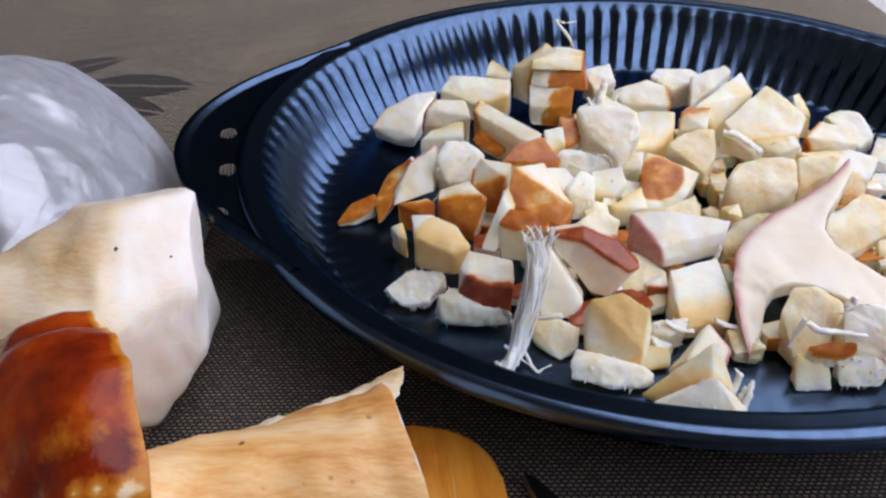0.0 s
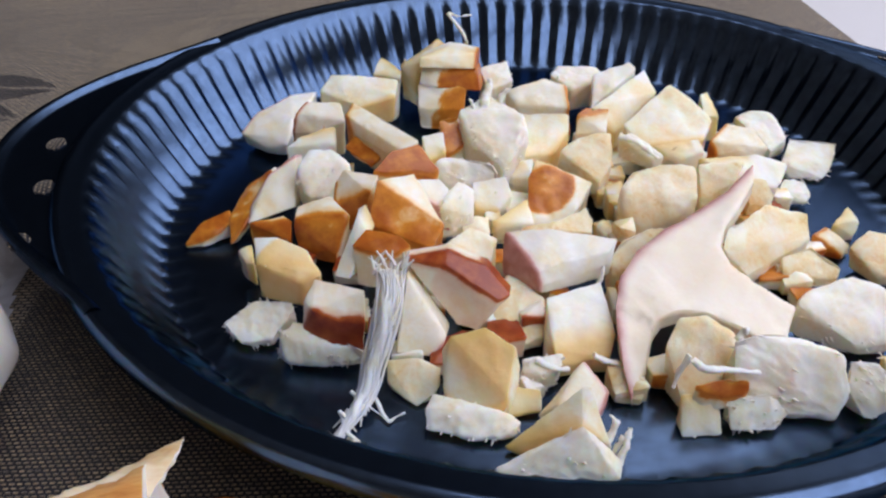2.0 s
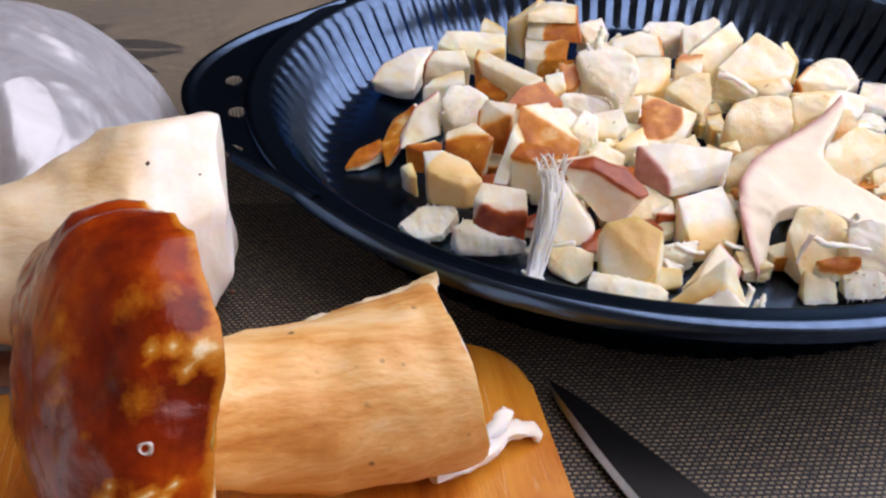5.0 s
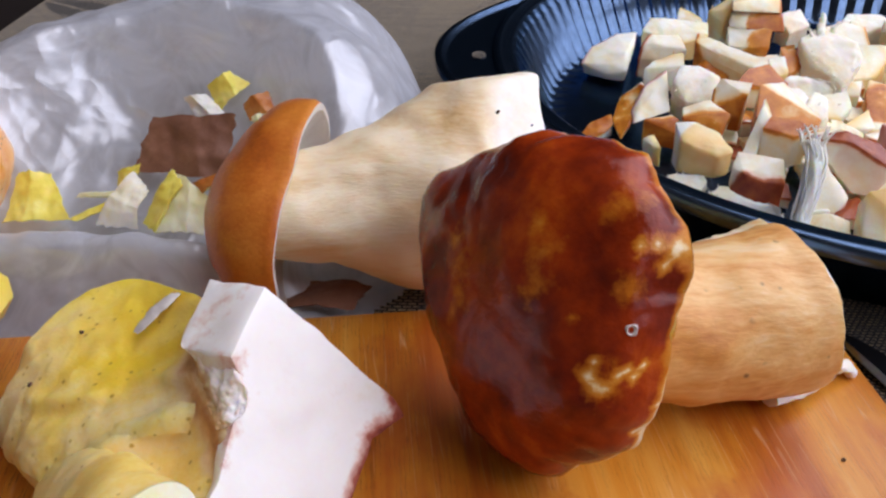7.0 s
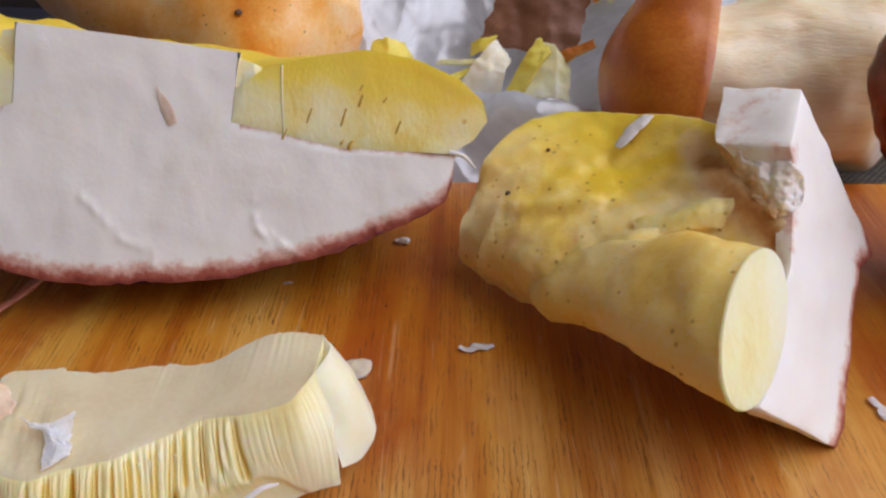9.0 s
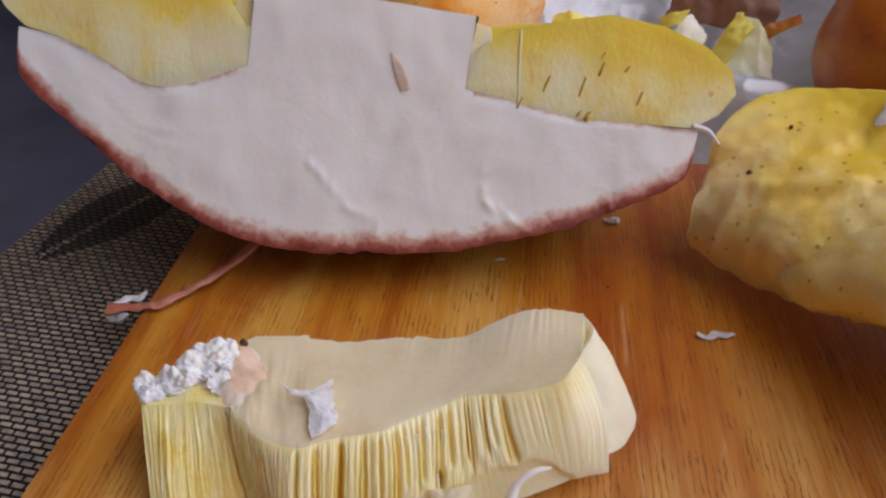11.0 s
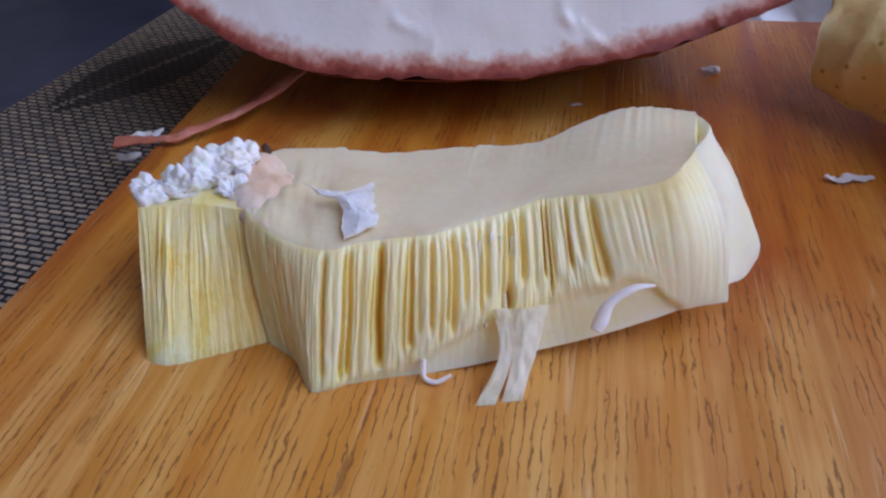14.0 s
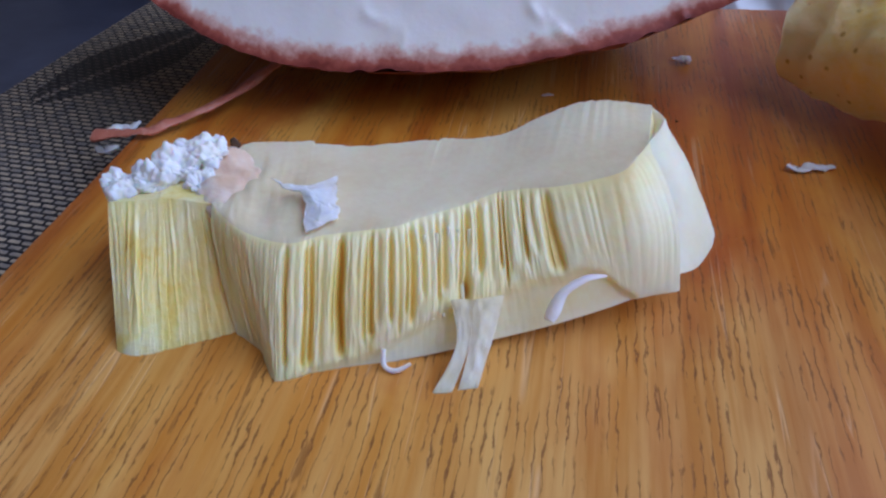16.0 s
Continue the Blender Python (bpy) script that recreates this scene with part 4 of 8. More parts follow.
chunk(((-0.0160, 0.2196, 0.0150), (-0.0064, 0.2213, 0.0160), (-0.0038, 0.2191, 0.0155), (-0.0042, 0.2153, 0.0110), (-0.0159, 0.2193, 0.0100)), 0.0050, 'b', 27, skin=(0, 2, 3, 4), tone='T')
chunk(((-0.0024, 0.2231, 0.0180), (0.0072, 0.2242, 0.0200), (0.0126, 0.2173, 0.0180), (0.0106, 0.2148, 0.0150), (-0.0029, 0.2183, 0.0160), (-0.0025, 0.2158, 0.0100), (0.0089, 0.2106, 0.0090)), 0.0050, 'c', 28, skin=(3, 4, 5, 6), tone='T')
chunk(((-0.0131, 0.2455, 0.0180), (-0.0112, 0.2403, 0.0170), (-0.0173, 0.2296, 0.0100), (-0.0230, 0.2211, 0.0060), (-0.0252, 0.2315, 0.0090), (-0.0214, 0.2425, 0.0130)), (0.001, 0.004, -0.002), 's', 29, skin=(0, 1, 2, 3, 4, 5), tone='T')
chunk(((-0.0374, 0.2252, 0.0040), (-0.0329, 0.2318, 0.0080), (-0.0247, 0.2345, 0.0100), (-0.0239, 0.2299, 0.0080), (-0.0320, 0.2252, 0.0050)), 0.0024, 's', 30, skin=(0, 1, 2, 3, 4), tone='T')
chunk(((-0.0298, 0.2883, 0.0085), (-0.0247, 0.2977, 0.0120), (-0.0131, 0.3062, 0.0150), (-0.0040, 0.3083, 0.0150), (-0.0113, 0.2882, 0.0130), (-0.0188, 0.2823, 0.0100), (-0.0199, 0.2801, 0.0070), (-0.0125, 0.2777, 0.0090)), 0.0040, 'w', 31, skin=(0, 1, 2), tone='p', amber=(4, 5, 6, 7))
chunk(((-0.0079, 0.2762, 0.0220), (-0.0044, 0.2806, 0.0240), (0.0071, 0.2791, 0.0240), (0.0092, 0.2711, 0.0210), (-0.0005, 0.2712, 0.0170), (-0.0093, 0.2736, 0.0160)), 0.0080, 'c', 32, skin=(0, 1, 5), tone='r', amber=(4, 5))
chunk(((-0.0097, 0.2591, 0.0180), (-0.0049, 0.2636, 0.0200), (0.0060, 0.2651, 0.0220), (0.0060, 0.2610, 0.0180), (-0.0050, 0.2595, 0.0150)), 0.0080, 'c', 33)
chunk(((-0.0025, 0.3053, 0.0170), (0.0016, 0.3113, 0.0210), (0.0151, 0.3115, 0.0200), (0.0267, 0.3096, 0.0190), (0.0256, 0.3013, 0.0160), (0.0131, 0.2986, 0.0130)), 0.0050, 'c', 34, amber=(4, 5))
chunk(((0.0169, 0.3248, 0.0150), (0.0204, 0.3357, 0.0180), (0.0286, 0.3247, 0.0160), (0.0275, 0.3212, 0.0140)), 0.0060, 's', 35)
chunk(((0.0282, 0.3158, 0.0220), (0.0427, 0.3233, 0.0300), (0.0451, 0.3199, 0.0290), (0.0363, 0.3108, 0.0250), (0.0340, 0.3093, 0.0190)), 0.0080, 'c', 36)
chunk(((0.0349, 0.3064, 0.0290), (0.0452, 0.3128, 0.0300), (0.0563, 0.3093, 0.0290), (0.0561, 0.3048, 0.0247), (0.0450, 0.3074, 0.0247), (0.0348, 0.3044, 0.0257)), (0.002, 0.009, -0.001), 'b', 37, skin=(1, 2, 3, 4), tone='T')
chunk(((0.0354, 0.3076, 0.0237), (0.0425, 0.3075, 0.0245), (0.0565, 0.3055, 0.0242), (0.0572, 0.3014, 0.0180), (0.0422, 0.3026, 0.0184), (0.0348, 0.3051, 0.0188)), (0.002, 0.009, -0.001), 'b', 38, skin=(1, 2, 3, 4), tone='T')
chunk(((0.0344, 0.3059, 0.0189), (0.0428, 0.3067, 0.0204), (0.0525, 0.3009, 0.0192), (0.0508, 0.2956, 0.0125), (0.0424, 0.2969, 0.0125), (0.0341, 0.2987, 0.0125)), 0.0040, 'b', 39, skin=(1, 2, 3, 4), tone='T')
chunk(((0.0098, 0.2640, 0.0265), (0.0120, 0.2703, 0.0280), (0.0158, 0.2670, 0.0275), (0.0334, 0.2474, 0.0255), (0.0281, 0.2449, 0.0235), (0.0242, 0.2473, 0.0205), (0.0109, 0.2617, 0.0230)), 0.0120, 'l', 40, skin=(0, 1, 6), tone='T', amber=(4, 5, 6))
chunk(((0.0096, 0.2563, 0.0190), (0.0139, 0.2608, 0.0220), (0.0226, 0.2520, 0.0190), (0.0180, 0.2503, 0.0150)), (0.001, 0.004, -0.003), 's', 41, skin=(0, 1, 2, 3), tone='T')
chunk(((0.0188, 0.2370, 0.0210), (0.0248, 0.2432, 0.0245), (0.0333, 0.2465, 0.0250), (0.0391, 0.2394, 0.0200), (0.0373, 0.2379, 0.0180), (0.0195, 0.2380, 0.0190)), 0.0110, 'b', 42, skin=(0, 1, 2, 3, 4, 5), tone='T')
chunk(((0.0343, 0.2521, 0.0250), (0.0414, 0.2538, 0.0255), (0.0420, 0.2481, 0.0210), (0.0358, 0.2459, 0.0190)), 0.0100, 'c', 43, amber=(2, 3))
chunk(((0.0398, 0.2575, 0.0280), (0.0461, 0.2592, 0.0280), (0.0488, 0.2533, 0.0220), (0.0420, 0.2492, 0.0190), (0.0406, 0.2556, 0.0250)), 0.0110, 's', 44, skin=(0, 1, 2, 3, 4), tone='T')
chunk(((0.0460, 0.2570, 0.0310), (0.0563, 0.2647, 0.0330), (0.0669, 0.2540, 0.0310), (0.0674, 0.2486, 0.0260), (0.0597, 0.2402, 0.0190), (0.0491, 0.2495, 0.0240), (0.0468, 0.2552, 0.0280)), 0.0100, 't', 45, amber=(4, 5, 6))
chunk(((0.0669, 0.2665, 0.0260), (0.0832, 0.2637, 0.0260), (0.0833, 0.2595, 0.0210), (0.0766, 0.2530, 0.0170), (0.0664, 0.2517, 0.0170)), 0.0080, 'c', 46, amber=(2, 3))
chunk(((0.0578, 0.3153, 0.0210), (0.0694, 0.3190, 0.0220), (0.0704, 0.3077, 0.0190), (0.0613, 0.3047, 0.0160)), 0.0080, 't', 47)
chunk(((0.0665, 0.2955, 0.0200), (0.0812, 0.2990, 0.0230), (0.0879, 0.2950, 0.0220), (0.0883, 0.2867, 0.0170), (0.0701, 0.2904, 0.0170)), 0.0080, 'c', 48, skin=(2, 3), tone='T')
chunk(((0.0848, 0.3100, 0.0200), (0.0880, 0.3149, 0.0220), (0.1030, 0.3133, 0.0210), (0.1056, 0.3088, 0.0190), (0.0920, 0.3037, 0.0165)), 0.0070, 't', 49)
chunk(((0.1001, 0.3046, 0.0220), (0.1146, 0.3091, 0.0250), (0.1158, 0.3045, 0.0240), (0.1086, 0.2986, 0.0200), (0.0965, 0.2885, 0.0160)), 0.0070, 't', 50)
chunk(((0.0924, 0.2717, 0.0240), (0.1145, 0.2901, 0.0300), (0.1175, 0.2820, 0.0250), (0.1034, 0.2728, 0.0180), (0.1004, 0.2686, 0.0155), (0.0952, 0.2716, 0.0160)), 0.0090, 'd', 51, amber=(0, 3, 4, 5))
chunk(((0.0873, 0.2697, 0.0230), (0.0907, 0.2727, 0.0240), (0.0988, 0.2725, 0.0235), (0.0972, 0.2657, 0.0175), (0.0864, 0.2667, 0.0170)), 0.0090, 'c', 52, skin=(0, 1, 2), tone='T', amber=(3, 4))
chunk(((0.0778, 0.2501, 0.0200), (0.0846, 0.2543, 0.0230), (0.0956, 0.2550, 0.0230), (0.0945, 0.2455, 0.0170), (0.0900, 0.2406, 0.0135), (0.0804, 0.2480, 0.0160)), 0.0080, 'o', 53, amber=(4, 5))
chunk(((0.1016, 0.2648, 0.0220), (0.1201, 0.2777, 0.0300), (0.1269, 0.2726, 0.0270), (0.1326, 0.2654, 0.0220), (0.1280, 0.2584, 0.0180), (0.1090, 0.2572, 0.0170), (0.1024, 0.2625, 0.0190)), 0.0080, 'c', 54, amber=(4, 5))
chunk(((0.1348, 0.2856, 0.0220), (0.1380, 0.2878, 0.0220), (0.1403, 0.2775, 0.0170), (0.1343, 0.2781, 0.0175)), 0.0070, 's', 55)
chunk(((0.1299, 0.2583, 0.0180), (0.1373, 0.2651, 0.0210), (0.1462, 0.2626, 0.0200), (0.1495, 0.2560, 0.0160), (0.1451, 0.2552, 0.0130), (0.1318, 0.2559, 0.0140)), 0.0060, 'c', 56, skin=(0, 1, 5), tone='t')
chunk(((0.1489, 0.2853, 0.0130), (0.1548, 0.2877, 0.0140), (0.1622, 0.2850, 0.0140), (0.1654, 0.2741, 0.0100), (0.1578, 0.2696, 0.0070), (0.1522, 0.2788, 0.0110)), 0.0030, 't', 57)
chunk(((0.1586, 0.2614, 0.0070), (0.1652, 0.2736, 0.0100), (0.1808, 0.2691, 0.0100), (0.1764, 0.2604, 0.0060), (0.1714, 0.2562, 0.0030), (0.1603, 0.2583, 0.0030)), 0.0024, 't', 58)
chunk(((0.0968, 0.2522, 0.0230), (0.1016, 0.2539, 0.0240), (0.1107, 0.2448, 0.0200), (0.1073, 0.2442, 0.0180)), 0.0150, 't', 59)
chunk(((0.1089, 0.2516, 0.0200), (0.1241, 0.2536, 0.0210), (0.1260, 0.2507, 0.0180), (0.1171, 0.2488, 0.0160)), 0.0090, 'c', 60)
chunk(((0.0922, 0.2253, 0.0190), (0.0966, 0.2314, 0.0220), (0.1052, 0.2332, 0.0240), (0.1160, 0.2320, 0.0240), (0.1153, 0.2236, 0.0180), (0.1083, 0.2196, 0.0130), (0.0995, 0.2194, 0.0100), (0.0931, 0.2226, 0.0135)), 0.0060, 'o', 61)
chunk(((0.1183, 0.2355, 0.0220), (0.1326, 0.2365, 0.0220), (0.1292, 0.2310, 0.0180), (0.1182, 0.2277, 0.0140)), 0.0080, 'o', 62)
chunk(((0.1208, 0.2425, 0.0200), (0.1398, 0.2452, 0.0200), (0.1498, 0.2429, 0.0170), (0.1449, 0.2353, 0.0130), (0.1361, 0.2357, 0.0130)), 0.0060, 'c', 63)
chunk(((0.1340, 0.2331, 0.0180), (0.1392, 0.2329, 0.0180), (0.1420, 0.2294, 0.0140), (0.1396, 0.2273, 0.0110), (0.1333, 0.2276, 0.0120)), 0.0050, 'o', 64)
chunk(((0.1488, 0.2416, 0.0070), (0.1522, 0.2466, 0.0090), (0.1595, 0.2454, 0.0080), (0.1605, 0.2417, 0.0055), (0.1582, 0.2395, 0.0035), (0.1502, 0.2406, 0.0035)), 0.0024, 't', 65)
chunk(((0.1126, 0.1958, 0.0190), (0.1156, 0.2019, 0.0220), (0.1307, 0.2126, 0.0210), (0.1461, 0.2166, 0.0160), (0.1449, 0.2090, 0.0120), (0.1318, 0.2015, 0.0120), (0.1217, 0.1944, 0.0100)), 0.0050, 'o', 66)
chunk(((0.1320, 0.2006, 0.0130), (0.1419, 0.2041, 0.0140), (0.1505, 0.1985, 0.0100), (0.1481, 0.1956, 0.0070), (0.1323, 0.1964, 0.0080)), 0.0030, 'o', 67)
chunk(((0.1269, 0.1779, 0.0130), (0.1321, 0.1819, 0.0150), (0.1433, 0.1848, 0.0165), (0.1509, 0.1815, 0.0155), (0.1523, 0.1757, 0.0110), (0.1499, 0.1709, 0.0065), (0.1404, 0.1689, 0.0060), (0.1357, 0.1731, 0.0090)), 0.0026, 't', 68, amber=(6, 7))
chunk(((0.1571, 0.2207, 0.0090), (0.1640, 0.2267, 0.0110), (0.1671, 0.2233, 0.0080), (0.1647, 0.2203, 0.0045)), 0.0024, 's', 69)
chunk(((0.1482, 0.2146, 0.0090), (0.1529, 0.2170, 0.0100), (0.1607, 0.2139, 0.0060), (0.1561, 0.2105, 0.0035)), 0.0024, 's', 70, skin=(0, 1, 3), tone='t')
chunk(((0.1552, 0.2063, 0.0100), (0.1614, 0.2101, 0.0130), (0.1720, 0.2082, 0.0120), (0.1696, 0.1984, 0.0070), (0.1606, 0.1976, 0.0060)), 0.0024, 'o', 71)
chunk(((0.1547, 0.1847, 0.0090), (0.1641, 0.1865, 0.0110), (0.1683, 0.1783, 0.0080), (0.1604, 0.1724, 0.0040), (0.1536, 0.1749, 0.0040)), 0.0024, 'o', 72)
chunk(((0.0878, 0.1617, 0.0170), (0.0917, 0.1661, 0.0210), (0.0983, 0.1661, 0.0210), (0.1050, 0.1631, 0.0170), (0.1003, 0.1550, 0.0090), (0.0911, 0.1528, 0.0055), (0.0887, 0.1587, 0.0105)), 0.0030, 'o', 73)
chunk(((0.1021, 0.1580, 0.0200), (0.1063, 0.1589, 0.0210), (0.1147, 0.1594, 0.0190), (0.1281, 0.1574, 0.0150), (0.1298, 0.1526, 0.0080), (0.1262, 0.1489, 0.0035), (0.1141, 0.1504, 0.0045), (0.1027, 0.1538, 0.0115)), 0.0026, 't', 74)
chunk(((0.0927, 0.1515, 0.0130), (0.0990, 0.1523, 0.0145), (0.1047, 0.1519, 0.0140), (0.1050, 0.1506, 0.0115), (0.0977, 0.1501, 0.0110)), 0.0070, 's', 75, skin=(0, 1, 2, 3, 4), tone='T')
chunk(((0.0901, 0.1520, 0.0100), (0.0990, 0.1515, 0.0100), (0.0990, 0.1463, 0.0025), (0.0897, 0.1460, 0.0025), (0.0893, 0.1500, 0.0040)), 0.0023, 'c', 76)
chunk(((0.1004, 0.1508, 0.0080), (0.1100, 0.1510, 0.0090), (0.1154, 0.1494, 0.0040), (0.1108, 0.1457, 0.0025), (0.1006, 0.1462, 0.0025)), 0.0023, 't', 77)
chunk(((0.1308, 0.1575, 0.0130), (0.1376, 0.1572, 0.0120), (0.1402, 0.1538, 0.0080), (0.1448, 0.1534, 0.0060), (0.1433, 0.1486, 0.0028), (0.1330, 0.1487, 0.0028), (0.1298, 0.1527, 0.0075)), 0.0024, 't', 78)
chunk(((0.1427, 0.1639, 0.0090), (0.1511, 0.1615, 0.0090), (0.1564, 0.1559, 0.0050), (0.1515, 0.1509, 0.0030), (0.1447, 0.1547, 0.0050)), 0.0024, 'c', 79)
chunk(((0.0667, 0.2370, 0.0175), (0.0696, 0.2433, 0.0205), (0.0861, 0.2357, 0.0165), (0.0800, 0.2365, 0.0180), (0.0784, 0.2318, 0.0135), (0.0662, 0.2318, 0.0135), (0.0809, 0.2286, 0.0120), (0.0654, 0.2255, 0.0085), (0.0763, 0.2248, 0.0080)), 0.0050, 'c', 80, skin=(0, 3, 4, 5), tone='T')
chunk(((0.0543, 0.2214, 0.0120), (0.0655, 0.2294, 0.0150), (0.0667, 0.2232, 0.0100), (0.0556, 0.2208, 0.0100)), 0.0040, 'c', 81)
chunk(((0.0677, 0.2187, 0.0110), (0.0832, 0.2276, 0.0130), (0.0858, 0.2243, 0.0110), (0.0846, 0.2195, 0.0085)), 0.0040, 'o', 82)
chunk(((0.0838, 0.1998, 0.0150), (0.0871, 0.2025, 0.0180), (0.0954, 0.2059, 0.0200), (0.1012, 0.2065, 0.0190), (0.0900, 0.1984, 0.0120), (0.0844, 0.1963, 0.0100)), 0.0040, 'o', 83)
chunk(((0.0856, 0.2222, 0.0090), (0.0879, 0.2242, 0.0100), (0.0944, 0.2216, 0.0075), (0.0938, 0.2196, 0.0065), (0.0875, 0.2203, 0.0070)), 0.0024, 's', 84)
chunk(((0.0379, 0.2412, 0.0210), (0.0401, 0.2435, 0.0220), (0.0564, 0.2420, 0.0210), (0.0581, 0.2403, 0.0180), (0.0485, 0.2385, 0.0155), (0.0399, 0.2396, 0.0175)), 0.0080, 't', 85)
chunk(((0.0490, 0.2340, 0.0180), (0.0593, 0.2361, 0.0190), (0.0614, 0.2328, 0.0140), (0.0563, 0.2283, 0.0110), (0.0495, 0.2286, 0.0120)), 0.0060, 'c', 86, amber=(3, 4))
chunk(((0.0314, 0.2263, 0.0240), (0.0387, 0.2276, 0.0240), (0.0434, 0.2246, 0.0200), (0.0416, 0.2198, 0.0160), (0.0329, 0.2229, 0.0200)), 0.0100, 'c', 87, skin=(3, 4), tone='p')
chunk(((0.0384, 0.2197, 0.0190), (0.0444, 0.2284, 0.0220), (0.0485, 0.2274, 0.0200), (0.0489, 0.2210, 0.0140), (0.0423, 0.2192, 0.0135)), 0.0070, 't', 88)
chunk(((0.0385, 0.2005, 0.0180), (0.0463, 0.2069, 0.0210), (0.0539, 0.2056, 0.0170), (0.0519, 0.1991, 0.0130), (0.0429, 0.2006, 0.0150)), 0.0070, 'o', 89, amber=(3, 4))
chunk(((0.0597, 0.2472, 0.0170), (0.0695, 0.2479, 0.0180), (0.0682, 0.2432, 0.0140), (0.0612, 0.2434, 0.0135)), 0.0060, 'c', 90)
chunk(((0.0851, 0.2259, 0.0080), (0.0912, 0.2271, 0.0090), (0.0936, 0.2254, 0.0080), (0.0881, 0.2234, 0.0065)), 0.0024, 's', 91)
# smaller cuttings that fill the gaps below
rnd = random.Random(77)
for k in range(150):
    a, r = rnd.uniform(0, 6.28), 0.074 * math.sqrt(rnd.random())
    x, y, g = 0.074 + 1.05 * r * math.cos(a), 0.228 + 0.95 * r * math.sin(a), rnd.uniform(0.0035, 0.0065)
    lift = 0.006 * rnd.random() * (1 - (r / 0.074) ** 2)
    top = tuple((x + g * math.cos(b) * rnd.uniform(0.8, 1.2), y + g * math.sin(b) * rnd.uniform(0.8, 1.2), lift + rnd.uniform(0.006, 0.009)) for b in (2.4, 0.8, -0.8, -2.4))
    skin = rnd.choice(((), (), (), (2, 3), (0, 1, 2, 3)))
    chunk(top, 0.0025 + lift * 0.5, rnd.choice("ccco"), 200 + k, skin, rnd.choice("TTR") if skin else "")


def claw_slice():
    o = Vector((0.105, 0.18, 0.02))
    outer = ((0.1322, 0.2294, 0.0260), (0.1196, 0.2156, 0.0250), (0.1076, 0.2069, 0.0235), (0.0964, 0.1994, 0.0225), (0.0881, 0.1923, 0.0215), (0.0823, 0.1839, 0.0200), (0.0793, 0.1750, 0.0175), (0.0785, 0.1673, 0.0145), (0.0788, 0.1605, 0.0110), (0.0799, 0.1552, 0.0060))
    inner = ((0.0848, 0.1627, 0.0095), (0.0874, 0.1694, 0.0140), (0.0895, 0.1714, 0.0160), (0.0942, 0.1727, 0.0170), (0.0999, 0.1730, 0.0165), (0.1063, 0.1703, 0.0150), (0.1125, 0.1671, 0.0130), (0.1206, 0.1678, 0.0120), (0.1251, 0.1756, 0.0150), (0.1153, 0.1823, 0.0190), (0.1113, 0.1876, 0.0205), (0.1109, 0.1937, 0.0215), (0.1144, 0.2004, 0.0230), (0.1204, 0.2076, 0.0245), (0.1283, 0.2190, 0.0255))
    ring = [Vector(p) - o for p in outer + inner]
    drop = Vector((0.0012, 0.0015, -0.0055))
    bm = bmesh.new()
    up = [bm.verts.new(p) for p in ring]
    low = [bm.verts.new(p + drop) for p in ring]
    bm.faces.new(up)
    bm.faces.new(low[::-1])
    for i in range(len(ring)):
        j = (i + 1) % len(ring)
        bm.faces.new((up[j], up[i], low[i], low[j])).material_index = 1 if i < 9 else 0
    bmesh.ops.recalc_face_normals(bm, faces=bm.faces)
    bevel(bm, 0.0005, 2)
    bmesh.ops.triangulate(bm, faces=[f for f in bm.faces if len(f.verts) > 4])
    for _ in range(3):
        bmesh.ops.subdivide_edges(bm, edges=[e for e in bm.edges if e.calc_length() > 0.002], cuts=1, use_grid_fill=True)
    bmesh.ops.triangulate(bm, faces=bm.faces)
    for _ in range(6):
        bmesh.ops.smooth_vert(bm, verts=bm.verts, factor=0.35, use_axis_x=False, use_axis_y=False, use_axis_z=True)
    rough_up(bm, 0.0003, 150, 4)
    edge = [sample([Vector(q) for q in outer], k / 120) - o for k in range(121)]
    set_rim(bm, lambda p: 0.92 - min((p - e).length for e in edge) / 0.0042)
    ob = single("mushroom_slice", bm, [CLAW_FLESH, CLAW_FLESH], "curved claw-shaped mushroom slice with pink rim, lying on the pieces", "mushroom piece", "chopped mushrooms in the pan", angle=40)
    ob.location = o


claw_slice()


def strand(bm, points, r0, r1, seg=6, steps=14):
    tube(bm, points, [r0, (r0 + r1) * 0.55, r1], seg, steps, 0.7)


